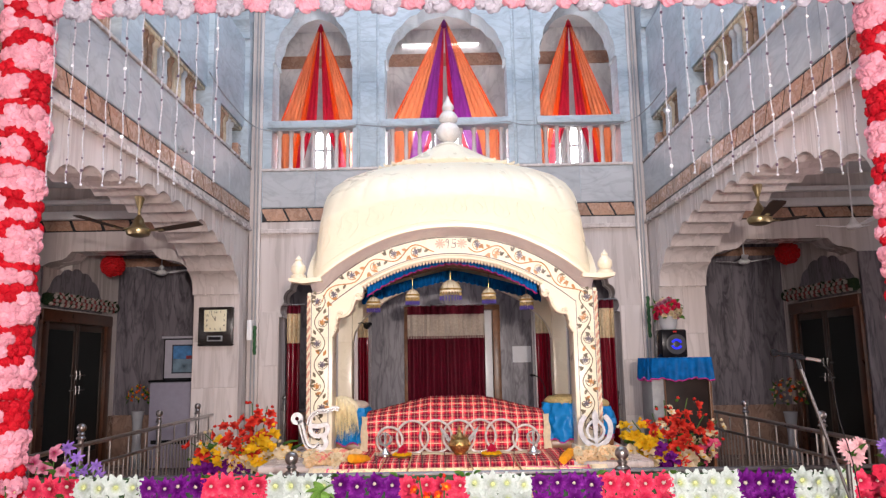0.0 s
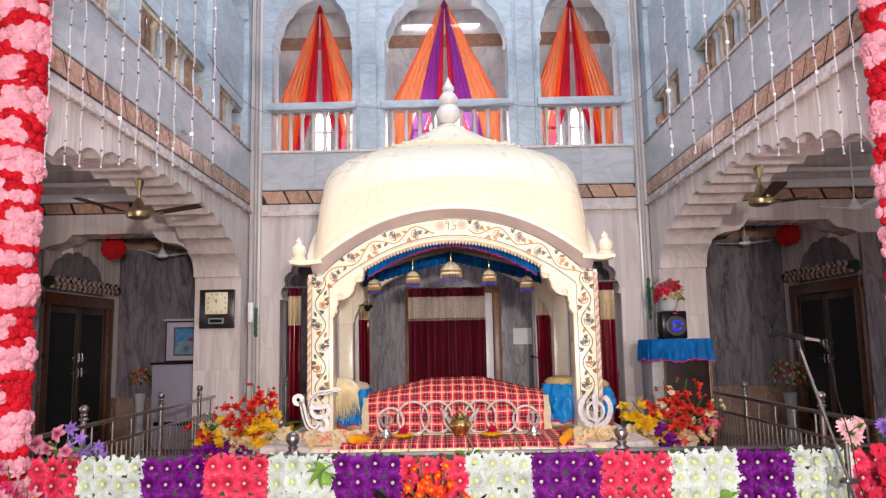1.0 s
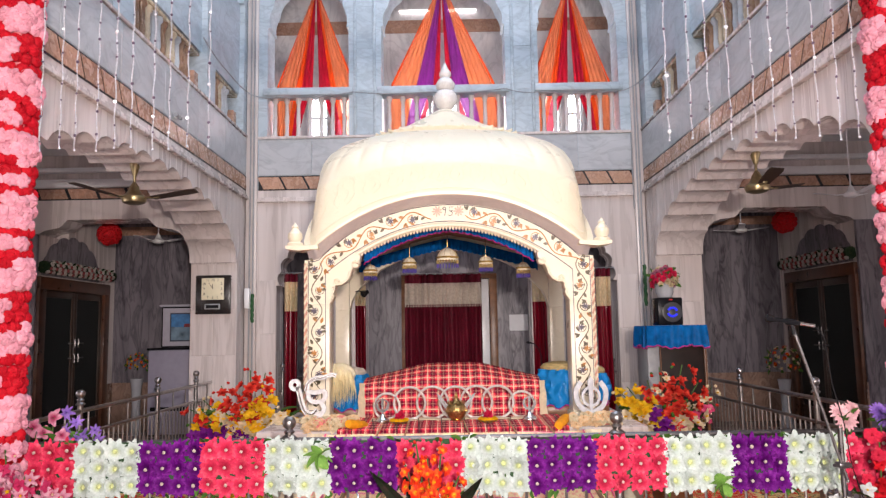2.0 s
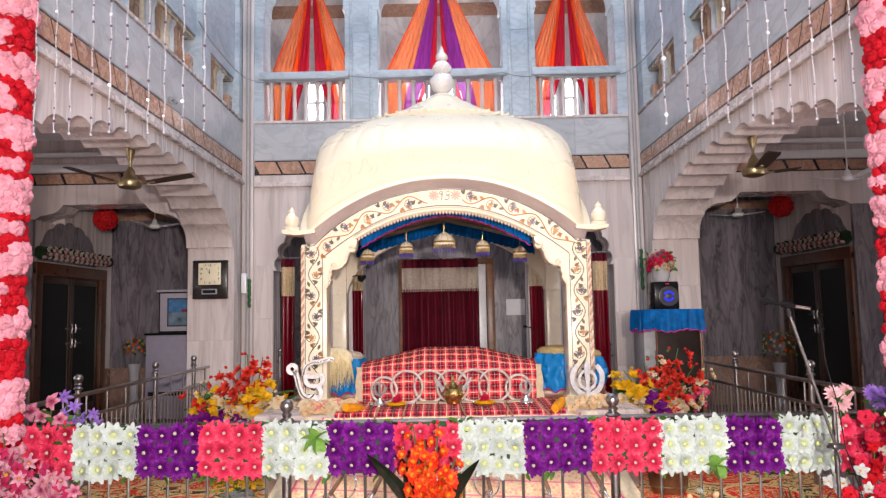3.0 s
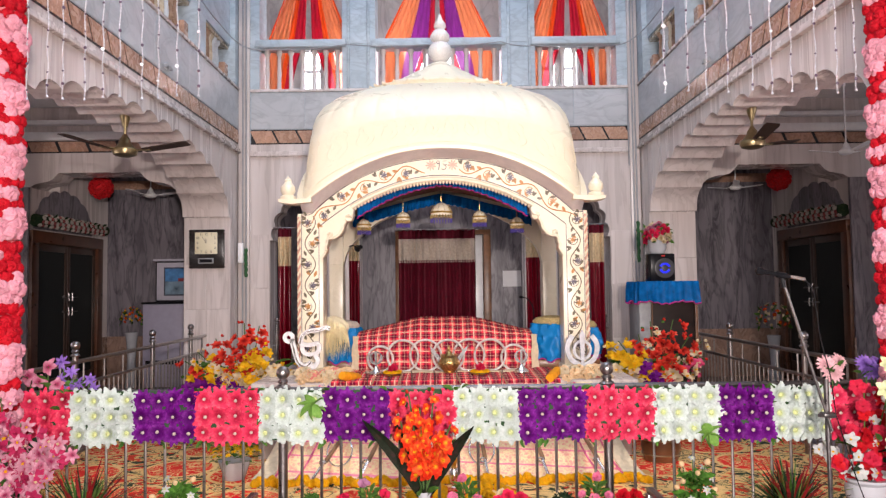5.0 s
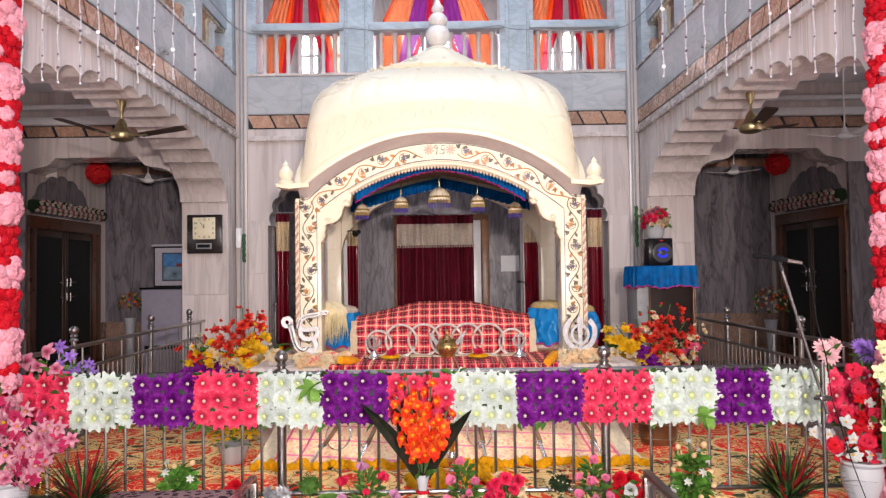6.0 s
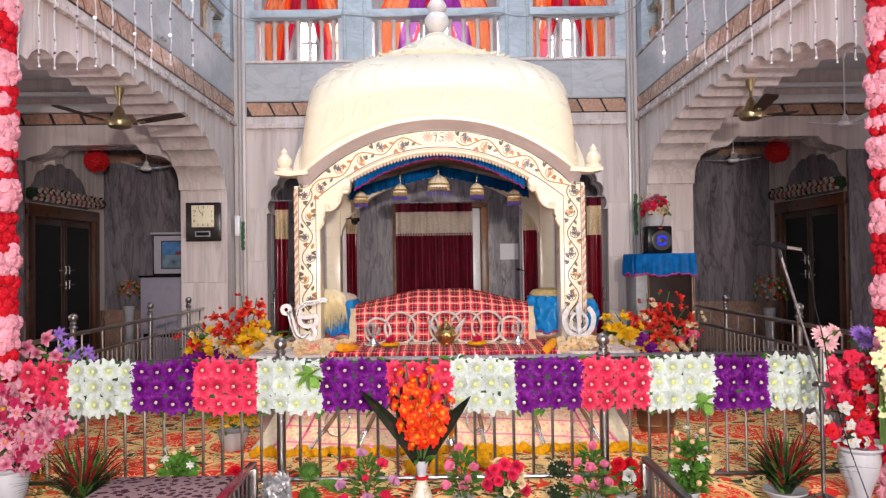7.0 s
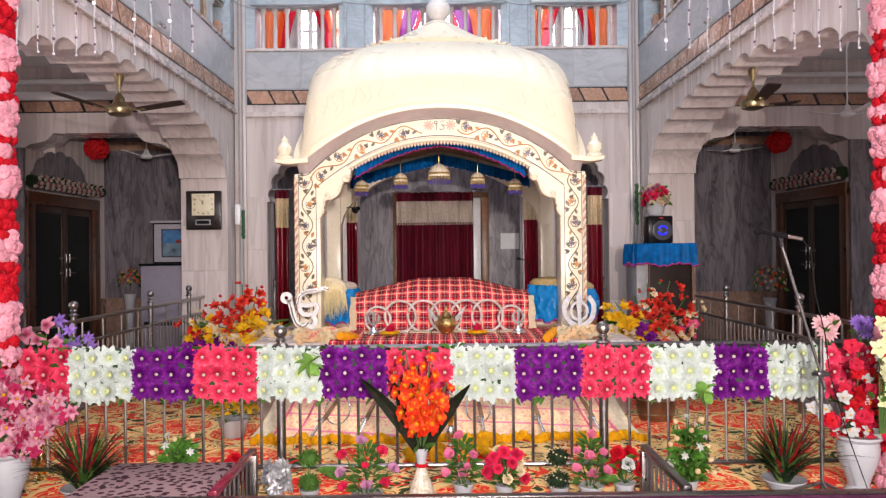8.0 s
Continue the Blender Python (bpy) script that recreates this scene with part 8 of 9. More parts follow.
small_pot("white pot of red and white cloth roses", (1.125, PYR, 0), [rose_mesh("rose", 0.06, P_RED, 50), rose_mesh("rose", 0.05, P_RED, 51), rose_mesh("rose", 0.045, P_WHITE, 52)], 5, 0.085, 0.13, 0.27, 18, 0.06, 0.06)
small_pot("low plant of red cloth roses beside the rail", (-1.27, PYR + 0.06, 0), [rose_mesh("rose", 0.05, P_RED, 53)], 4, 0.07, 0.1, 0.24, 12, 0.05, 0.05)
small_pot("bushy green plant with peach buds", (1.53, PYR + 0.05, 0), [bud_mesh("bud", 0.024, P_PEACH), daisy_mesh("bud", 0.028, (P_WHITE, P_CENTRE_Y), 6, 1, 0.2, 83), bud_mesh("bud", 0.024, P_PEACH)], 20, 0.13, 0.1, 0.46, 170, 0.06, 0.06, LEAF_M2, "bud")
small_pot("bushy green plant with peach flowers", (-1.6, PYR + 0.08, 0), [bud_mesh("bud", 0.024, P_PEACH), daisy_mesh("bud", 0.028, (P_WHITE, P_CENTRE_Y), 6, 1, 0.2, 84)], 10, 0.15, 0.16, 0.38, 130, 0.06, 0.1, LEAF_M2, "bud")
p = thing("potted_flowers", "bouquet of crumpled silver foil roses", "potted plant", (-0.985, PYR, 0), "small pots along the barrier")
pot(p, [(0.04, 0), (0.055, 0.05), (0.06, 0.06), (0.0, 0.055)], CERAMIC)
SR = [floret_mesh("foil_rose", 0.06, P_SILVER, 9, k + 60, 0.55, None, 0.5) for k in range(3)]
for i in range(26):
    a = i * 2.4
    f = i / 26
    shared("foil_rose", SR[i % 3], p, aim((0.085 * math.cos(a) * (1 - 0.45 * f), 0.05 * math.sin(a), 0.065 + 0.14 * f), (math.cos(a), -0.6 + 0.5 * math.sin(i * 2.0), 0.5), a, rng.uniform(0.55, 1.0)))


def topiary(x, zs, r, dots):
    p = thing("topiary", "small artificial topiary of stacked leafy balls in a white pot", "potted plant", (x, PYR + 0.01, 0), "topiaries")
    pot(p, [(0.045, 0), (0.05, 0.004), (0.065, 0.05), (0.0, 0.045)], CERAMIC)
    stem_to(p, (0, 0, 0.04), (0, 0, zs[-1]), 0.006)
    for z in zs:
        bm = bmesh.new()
        lathe(bm, [(0.78 * r * math.sin(a), z - 0.55 * r * math.cos(a)) for a in np.linspace(0, math.pi, 8)], 10)
        part("ball", bm, LEAF_DARK if dots else LEAF, p)
        for k in range(120):
            u = 1 - 2 * (k + 0.5) / 120
            a = k * 2.39996
            q = math.sqrt(1 - u * u)
            w = Vector((q * math.cos(a), q * math.sin(a), u))
            shared("leaf", LEAF_S if not dots else LEAF_D2, p, point_leaf(Vector((w.x, w.y, w.z * 0.68)) * r * 0.76 + Vector((0, 0, z)), w + Vector((rng.uniform(-0.4, 0.4), rng.uniform(-0.4, 0.4), rng.uniform(-0.4, 0.4))), rng.uniform(-1, 1), r / 0.24 * rng.uniform(0.7, 1.1)))
            if dots and k % 4 == 0:
                shared("berry", BEAD_W, p, Matrix.Translation(Vector((w.x, w.y, w.z * 0.75)) * r * 1.1 + Vector((0, 0, z))))


LEAF_D2 = leaf_mesh("leaf", 0.075, 0.04, LEAF_DARK)
bm = bmesh.new()
lathe(bm, [(0, -0.007), (0.007, 0), (0, 0.007)], 6)
BEAD_W = to_mesh("berry", bm, P_CREAM, 60)
topiary(-0.78, (0.085, 0.235), 0.075, False)
topiary(0.73, (0.085, 0.225), 0.074, True)

# centre vase with scarlet gladioli and dark leaves
FL_SC = [floret_mesh("floret", 0.05, P_SCARLET, 6, k, 0.85, P_YELLOW, 1.0) for k in range(4)]
# coral florets: the dark heart is depth shade painted into the colour
FL_RED = [floret_mesh("floret", 0.045, petal_mat("coral_red_petal", (0.82, 0.045, 0.025), (0.92, 0.15, 0.08), 0.3, (0.36, 0.01, 0.01), 0.03), 6, k + 3, 1.0, None, 0.7) for k in range(2)]
FL_YEL = [floret_mesh("floret", 0.046, P_YELLOW, 6, k + 5, 1.0, None, 0.75) for k in range(2)]
FL_CRE = [floret_mesh("floret", 0.046, P_CREAM, 6, k + 7, 1.0, P_YELLOW, 0.75) for k in range(2)]
FL_PUR = [floret_mesh("floret", 0.045, P_PURPLE, 5, 9, 0.4)]
FL_PNK = [floret_mesh("floret", 0.045, P_MIDPINK, 5, 10, 0.35, P_CREAM), floret_mesh("floret", 0.045, P_BLUSH, 5, 11, 0.3)]
FL_WHT = [floret_mesh("floret", 0.045, P_WHITE, 5, 12, 0.3, P_YELLOW)]
FL_VIO = [floret_mesh("floret", 0.048, P_VIOLET, 7, 13, 0.5, None, 0.42)]
FL_LIM = [floret_mesh("floret", 0.05, P_LIME, 6, 14, 0.5)]
BUD_R = bud_mesh("bud", 0.014, bpy.data.materials["coral_red_petal"])
BUD_Y = bud_mesh("bud", 0.014, P_YELLOW)
BUD_C = bud_mesh("bud", 0.014, P_CREAM)
BUD_G = bud_mesh("bud", 0.014, LEAF)

v = thing("flower_vase", "white waisted vase of scarlet gladioli with dark sword leaves", "vase", (-0.1, 4.36, 0))
bm = bmesh.new()
lathe(bm, [(0.07, 0.0), (0.081, 0.012), (0.079, 0.035), (0.066, 0.085), (0.046, 0.14), (0.032, 0.18), (0.026, 0.2), (0.0, 0.2)], 14)
part("base", bm, marble("mother_of_pearl", (0.72, 0.68, 0.6), (0.5, 0.45, 0.36), (0.36, 0.22, 0.08), (16, 16, 16), scale=1.5, vein_amount=0.75, rough=0.12), v, "pearly facetted foot", 12)
bm = bmesh.new()
lathe(bm, [(0.025, 0.201), (0.027, 0.225), (0.033, 0.265), (0.043, 0.298), (0.045, 0.31), (0.039, 0.307), (0.022, 0.25), (0.0, 0.25)], 28)
part("neck", bm, CERAMIC, v)
bm = bmesh.new()
tube(bm, [(0.029 * math.cos(a), 0.029 * math.sin(a), 0.205) for a in np.linspace(0, 6.2832, 20)[:-1]], 0.011, 8, closed=True)
part("red_band", bm, P_RED, v, "red ribbon band")
for sx, lean, ln in ((-1, 0.55, 0.62), (1, 0.5, 0.55), (-1, 0.25, 0.6), (1, 0.22, 0.5), (-1, 0.42, 0.34), (1, 0.4, 0.32), (-1, 0.12, 0.3), (1, 0.1, 0.32)):
    rows = []
    for f in np.linspace(0, 1, 10):
        x = sx * (0.02 + ln * lean * f ** 1.3)
        z = 0.29 + ln * f * 0.72
        w = 0.048 * math.sin(math.pi * (0.15 + 0.85 * f)) ** 0.8 + 0.002
        rows.append([(x - w * 0.7, -0.01 - 0.02 * f, z + sx * w * 0.5), (x, 0.01 - 0.02 * f, z), (x + w * 0.7, -0.01 - 0.02 * f, z - sx * w * 0.5)])
    bm = bmesh.new()
    solid_sheet(bm, rows, 0.002)
    part("sword_leaf", bm, SWORD_LEAF, v, "dark green and maroon sword leaf")
for sx in (-0.06, 0.06):
    shared("leaf", LEAF_M, v, point_leaf((sx * 0.3, -0.03, 0.3), (sx * 4, -0.6, 0.5), 1.2, 0.9))
for k, (dx, top_z) in enumerate(((-0.15, 0.72), (-0.085, 0.84), (-0.02, 0.76), (0.065, 0.85), (0.16, 0.66), (-0.03, 0.6), (0.08, 0.6))):
    a, b = Vector((0, 0, 0.29)), Vector((dx, -0.05 - 0.02 * (k % 3), top_z + 0.05))
    stem_to(v, a, b, 0.005)
    for i in range(9):
        f = 0.34 + 0.66 * i / 8
        c = a.lerp(b, f)
        s = 1.05 - 0.5 * max(0, f - 0.6) / 0.4
        if f < 0.93:
            shared("floret", FL_SC[(i + k) % 4], v, aim(c + Vector((0.03 * math.sin(i * 2.3 + k), -0.03, 0)), (1.1 * math.sin(i * 2.3 + k), -0.8, 0.45 + 0.4 * math.cos(i * 1.9)), rng.uniform(0, 6), s))
        else:
            shared("bud", BUD_G if i % 2 else BUD_R, v, aim(c + Vector((0.012 * math.sin(i * 2.3), -0.01, 0)), (0.4 * math.sin(i * 2.3), -0.4, 1), 0, 1.0))


# large arrangements behind the barrier
def arrangement(label, place, sprays, hw, foot=0.5):
    p = thing("flower_arrangement", label, "flowers", place, "large flower arrangements")
    p.scale = (1.37, 1.37, 1.0)
    pot(p, [(0.1, 0), (0.13, 0.02), (0.16, foot * 0.7), (0.17, foot), (0.14, foot), (0.0, foot - 0.05)], CERAMIC, "planter")
    for (dx, dy, z), meshes, bud, n, s in sprays:
        a = Vector((dx * 0.15, 0, foot - 0.02))
        b = Vector((dx, dy, z))
        stem_to(p, a, b, 0.004, 0.02)
        for i in range(n):
            f = 0.28 + 0.72 * i / max(1, n - 1)
            c = a.lerp(b, f) + Vector((0.06 * math.sin(i * 2.4 + dx * 9), -0.04 + 0.06 * math.cos(i * 2), 0.035 * math.sin(i * 1.7 + dx * 5)))
            if f < 0.9:
                shared("floret", meshes[i % len(meshes)], p, aim(c, (1.1 * math.sin(i * 2.4 + dx * 9), -0.8, 0.35 + 0.5 * math.cos(i * 1.3)), rng.uniform(0, 6), s * rng.uniform(0.85, 1.15)))
            else:
                shared("bud", bud, p, aim(c, (0.5 * math.sin(i * 2.4), -0.3, 1), 0, 1.2))
    for i in range(46):
        a = rng.uniform(0, 6.28)
        shared("leaf", LEAF_M if i % 2 else LEAF_S, p, point_leaf((hw * 0.6 * math.cos(a), 0.02, foot + rng.uniform(0.0, 0.28)), (math.cos(a), -0.3, rng.uniform(0.3, 1.2)), rng.uniform(-1, 1), rng.uniform(0.8, 1.3)))


L_SPRAYS = [((0.0, -0.05, 0.83), FL_RED, BUD_R, 8, 0.95), ((0.1, -0.02, 0.8), FL_RED, BUD_R, 8, 0.95), ((-0.22, 0.0, 0.68), FL_RED, BUD_R, 7, 0.9), ((-0.1, -0.04, 0.62), FL_RED, BUD_R, 6, 0.95),
            ((-0.44, 0.0, 0.46), FL_RED, BUD_R, 6, 0.9), ((0.16, -0.08, 0.64), FL_YEL, BUD_Y, 7, 1.05), ((0.06, -0.1, 0.55), FL_YEL, BUD_Y, 6, 1.0), ((-0.27, -0.06, 0.5), FL_YEL, BUD_Y, 6, 1.0),
            ((0.42, -0.03, 0.5), FL_YEL, BUD_Y, 6, 0.9), ((-0.34, -0.08, 0.38), FL_YEL, BUD_Y, 5, 1.0), ((0.25, -0.1, 0.45), FL_CRE, BUD_C, 6, 1.1), ((-0.1, -0.12, 0.42), FL_CRE, BUD_C, 5, 1.05),
            ((0.32, -0.1, 0.36), FL_CRE, BUD_C, 5, 1.15), ((-0.34, -0.02, 0.55), FL_CRE, BUD_C, 5, 0.7), ((-0.4, -0.1, 0.3), FL_PUR, BUD_G, 5, 1.1), ((-0.12, -0.12, 0.34), FL_PUR, BUD_G, 4, 0.9)]
arrangement("tall arrangement of red, yellow and cream cloth lilies", (-1.915, 7.2, 0.0), [((x, y, z + 0.38 - 0.03), m, b, n + 6, s * 1.28) for (x, y, z), m, b, n, s in L_SPRAYS], 0.42, 0.5)
R_SPRAYS = [((0.13, -0.03, 0.82), FL_RED, BUD_R, 8, 0.9), ((0.02, 0.0, 0.72), FL_RED, BUD_R, 8, 0.95), ((0.24, -0.03, 0.66), FL_RED, BUD_R, 7, 0.85), ((0.34, 0.0, 0.6), FL_CRE, BUD_C, 7, 0.8),
            ((-0.12, -0.02, 0.68), FL_RED, BUD_R, 7, 0.8), ((-0.02, 0.02, 0.8), FL_CRE, BUD_G, 6, 0.6), ((-0.27, -0.05, 0.62), FL_YEL, BUD_Y, 7, 1.05), ((-0.2, -0.1, 0.5), FL_YEL, BUD_Y, 6, 1.1),
            ((-0.34, -0.04, 0.6), FL_YEL, BUD_C, 6, 0.9), ((-0.3, -0.1, 0.42), FL_CRE, BUD_C, 5, 1.1), ((0.12, -0.1, 0.48), FL_RED, BUD_R, 6, 1.1), ((0.3, -0.08, 0.46), FL_PNK[:1], BUD_R, 6, 1.0),
            ((-0.1, -0.12, 0.42), FL_PUR, BUD_G, 5, 1.0), ((0.16, -0.12, 0.36), FL_CRE, BUD_C, 5, 1.15), ((-0.02, -0.12, 0.34), FL_PUR, BUD_G, 4, 1.1)]
arrangement("tall arrangement of scarlet, yellow and cream cloth lilies", (2.1, 7.2, 0.0), [((x, y, z + 0.36 - 0.02), m, b, n + 6, s * 1.28) for (x, y, z), m, b, n, s in R_SPRAYS], 0.36, 0.5)


def big_pot(label, place, r, h, sprays, leaves):
    p = thing("potted_flowers", label, "potted plant", place, "large white pots")
    pot(p, [(r * 0.62, 0), (r * 0.66, 0.015), (r * 0.5, 0.05), (r * 0.62, h * 0.3), (r * 0.9, h * 0.55), (r, h * 0.78), (r * 0.94, h * 0.9), (r * 1.14, h * 0.96), (r * 1.14, h), (r * 0.9, h), (0.0, h - 0.03)], CERAMIC)
    for (dx, dy, z), meshes, n, s in sprays:
        a, b = Vector((dx * 0.2, 0, h - 0.02)), Vector((dx, dy, z))
        stem_to(p, a, b, 0.004, 0.04)
        for i in range(n):
            f = 0.15 + 0.85 * i / max(1, n - 1)
            c = a.lerp(b, f) + Vector((0.05 * math.sin(i * 2.4 + dx * 9), -0.03 + 0.03 * math.cos(i * 1.7), 0.04 * math.sin(math.pi * f)))
            shared("floret", meshes[i % len(meshes)], p, aim(c, (0.8 * math.sin(i * 2.4 + dx * 9), -0.9, 0.3 * math.cos(i)), rng.uniform(0, 6), s * rng.uniform(0.85, 1.2)))
    for i in range(leaves):
        a = rng.uniform(0, 6.28)
        shared("leaf", LEAF_M if i % 2 else LEAF_D, p, point_leaf((0.06 * math.cos(a), 0.06 * math.sin(a), h + rng.uniform(0, 0.25)), (math.cos(a), math.sin(a) - 0.2, rng.uniform(0.0, 0.8)), rng.uniform(-1, 1), rng.uniform(0.7, 1.1)))


P_SHELL = petal_mat("shell_pink_petal", (0.6, 0.25, 0.34), (0.7, 0.42, 0.48), 0.3, (0.5, 0.06, 0.14), 0.02)
PKS = [floret_mesh("floret", 0.05, P_SHELL, 6, 50, 0.45, P_CREAM, 0.55), floret_mesh("floret", 0.054, P_BLUSH, 6, 51, 0.35, None, 0.5), floret_mesh("floret", 0.046, petal_mat("hot_pink_petal", (0.5, 0.03, 0.11)), 5, 52, 0.5), floret_mesh("floret", 0.054, P_SHELL, 6, 53, 0.55, P_YELLOW, 0.5)]
big_pot("white pot overflowing with pink and blush cloth blossoms", (-2.5, 4.27, 0), 0.115, 0.34,
        [((x - 0.05, y, z + 0.03), PKS[k % 3:] + PKS[:k % 2], 13, 1.0) for k, (x, y, z) in enumerate(((-0.1, -0.1, 0.85), (0.05, -0.08, 0.88), (0.18, -0.1, 0.74), (0.32, -0.08, 0.68), (0.42, -0.04, 0.55), (0.32, -0.1, 0.45), (0.26, -0.12, 0.33), (0.1, -0.16, 0.55), (-0.05, -0.16, 0.6), (0.1, -0.2, 0.36), (-0.12, -0.16, 0.4), (0.22, -0.12, 0.55), (0.38, -0.08, 0.62), (0.0, -0.15, 0.75), (0.14, -0.15, 0.66)))], 50)
big_pot("white pot of red and white cloth blossoms", (2.525, 4.39, 0), 0.12, 0.35,
        [((x + 0.12, y, z + 0.04), FL_RED2 if k % 2 == 0 else (FL_WHT if k % 3 else FL_RED2 + FL_WHT), 8, 0.95) for FL_RED2 in ([floret_mesh("floret", 0.048, petal_mat("deep_red_petal", (0.58, 0.01, 0.018)), 6, 40, 0.5, None, 1.0), floret_mesh("floret", 0.048, petal_mat("rose_red_petal", (0.56, 0.016, 0.05)), 6, 41, 0.45, None, 1.0)],)
         for k, (x, y, z) in enumerate(((-0.14, -0.05, 0.85), (-0.02, -0.08, 0.8), (0.06, -0.06, 0.84), (-0.22, -0.06, 0.6), (-0.34, -0.05, 0.42), (-0.2, -0.1, 0.36), (-0.05, -0.12, 0.6), (0.12, -0.1, 0.55), (-0.12, -0.12, 0.45), (0.02, -0.14, 0.34), (0.16, -0.1, 0.38), (-0.42, -0.02, 0.5), (0.1, -0.12, 0.7)))], 14)
# loose sprays tucked behind the barrier
def spray(label, place, meshes, pts, s=1.0):
    p = thing("flower_spray", label, "flowers", place, "flower sprays")
    for i, (x, y, z) in enumerate(pts):
        stem_to(p, (x * 0.3, 0.03, -0.25), (x, y, z), 0.004)
        shared("floret", meshes[i % len(meshes)], p, aim((x, y, z), (0.4 * math.sin(i * 2), -1, 0.3), i * 1.3, s * rng.uniform(0.9, 1.15)))
    for i in range(5):
        shared("leaf", LEAF_S, p, point_leaf((rng.uniform(-0.08, 0.08), 0.0, rng.uniform(-0.1, 0.02)), (rng.uniform(-1, 1), -0.4, 0.6), rng.uniform(-1, 1), 1.0))


spray("spray of violet cloth flowers above the barrier", (-2.3, 4.66, 0.93), FL_VIO, ((-0.1, 0, 0.13), (-0.04, 0, 0.07), (-0.1, 0, 0.02), (0.02, -0.02, 0.0), (0.08, 0, 0.02), (-0.02, -0.02, -0.02), (0.11, -0.01, -0.04), (-0.07, -0.02, -0.05)), 1.0)
spray("spray of blush pink cloth flowers above the barrier", (-2.5, 4.6, 0.98), FL_PNK[1:], ((-0.08, 0, 0.0), (0.0, -0.02, -0.03), (0.05, 0, 0.06), (-0.16, -0.02, -0.02), (0.1, 0, -0.05)), 1.2)
D_BLUSH = [daisy_mesh("blush_daisy", 0.06, (petal_mat("pale_blush_petal", (0.8, 0.46, 0.5), (0.86, 0.6, 0.62), 0.25), P_CENTRE_Y), 14, 4, 0.12, k + 70, 0.1, 0.42) for k in range(2)]
D_VIO = [daisy_mesh("violet_daisy", 0.056, (P_VIOLET, P_VIOLET), 15, 4, 0.1, k + 74, 0.1, 0.4) for k in range(2)]
spray("two large blush pink cloth dahlias above the barrier", (2.41, 4.5, 0.985), D_BLUSH, ((-0.04, 0, 0.02), (0.05, 0.02, 0.03), (0.0, 0.0, -0.03)))
spray("violet cloth dahlias above the barrier", (2.66, 4.52, 0.995), D_VIO, ((-0.04, 0, 0.01), (0.04, 0.01, 0.0), (0.0, -0.01, -0.03)))
spray("pale lime cloth orchids beside the garland pillar", (2.53, 4.14, 0.66), FL_LIM, ((0.0, 0, 0.38), (0.03, 0, 0.3), (-0.02, 0, 0.24), (0.05, 0, 0.16), (0.0, -0.02, 0.1), (0.06, 0, 0.02), (0.02, 0, -0.06), (0.07, 0, -0.14)), 1.1)


# grassy plants in bowls
def grass_plant(place, seed):
    q = random.Random(seed)
    p = thing("grass_plant", "tuft of green and red artificial grass in a white bowl", "potted plant", place, "grass plants")
    pot(p, [(0.06, 0), (0.07, 0.01), (0.1, 0.05), (0.112, 0.075), (0.128, 0.08), (0.128, 0.09), (0.1, 0.085), (0.0, 0.065)], CERAMIC, "bowl")
    for k in range(290):
        a = q.uniform(0, 6.28)
        red = k % 11 == 0
        ln = q.uniform(0.36, 0.54) if red else q.uniform(0.18, 0.5)
        lean = q.uniform(0.25, 0.8) if red else q.uniform(0.2, 1.0)
        rows = []
        for f in np.linspace(0, 1, 6):
            rr = 0.03 + ln * lean * f ** 1.4
            z = 0.06 + ln * f * (1 - 0.55 * lean * f)
            w = (0.011 * math.sin(math.pi * (0.12 + 0.86 * f)) if red else 0.008 * (1 - f ** 1.8)) + 0.001
            rows.append([(rr * math.cos(a) - o * w * math.sin(a), rr * math.sin(a) + o * w * math.cos(a), z) for o in (-1, 0, 1)])
        bm = bmesh.new()
        sheet(bm, rows)
        part("blade", bm, LEAF_RED if red else (LEAF_DARK, LEAF, LEAF_DARK, LEAF_DARK, LEAF_PALE)[k % 5], p, "", None)


grass_plant((2.08, PYR - 0.02, 0), 3)
grass_plant((-2.13, PYR - 0.02, 0), 4)
# little yellow pot and the wooden tub on the carpet
p = thing("potted_flowers", "white pot of small yellow flowers on the carpet", "potted plant", (-1.64, 5.85, 0.012))
pot(p, [(0.075, 0), (0.08, 0.005), (0.125, 0.14), (0.13, 0.15), (0.0, 0.14)], CERAMIC)
D_Y = [daisy_mesh("yellow_flower", 0.026, (P_YELLOW, P_MARIGOLD), 7, 1, 0.3, 80)]
for k in range(44):
    a = k * 2.4
    r = 0.21 * math.sqrt(k / 44)
    shared("flower", D_Y[0], p, aim((r * math.cos(a), r * math.sin(a), 0.2 + 0.05 * (1 - k / 44) + rng.uniform(0, 0.03)), (math.cos(a) * 0.6, -0.5, 1), k, 1.0))
    shared("leaf", LEAF_S, p, point_leaf((r * 0.8 * math.cos(a), r * 0.8 * math.sin(a), 0.16 + 0.05 * (k % 3)), (math.cos(a), math.sin(a) - 0.3, 0.5), 0, 0.9))
p = thing("wooden_tub", "brown wooden tub standing on the carpet", "tub", (1.87, 6.3, 0.012))
pot(p, [(0.13, 0), (0.14, 0.01), (0.165, 0.12), (0.15, 0.24), (0.13, 0.25), (0.0, 0.24)], WOOD, "body")
for z in (0.06, 0.18):
    bm = bmesh.new()
    tube(bm, [(0.157 * math.cos(a), 0.157 * math.sin(a), z) for a in np.linspace(0, 6.2832, 24)[:-1]], 0.008, 5, closed=True)
    part("hoop", bm, BRASS, p)

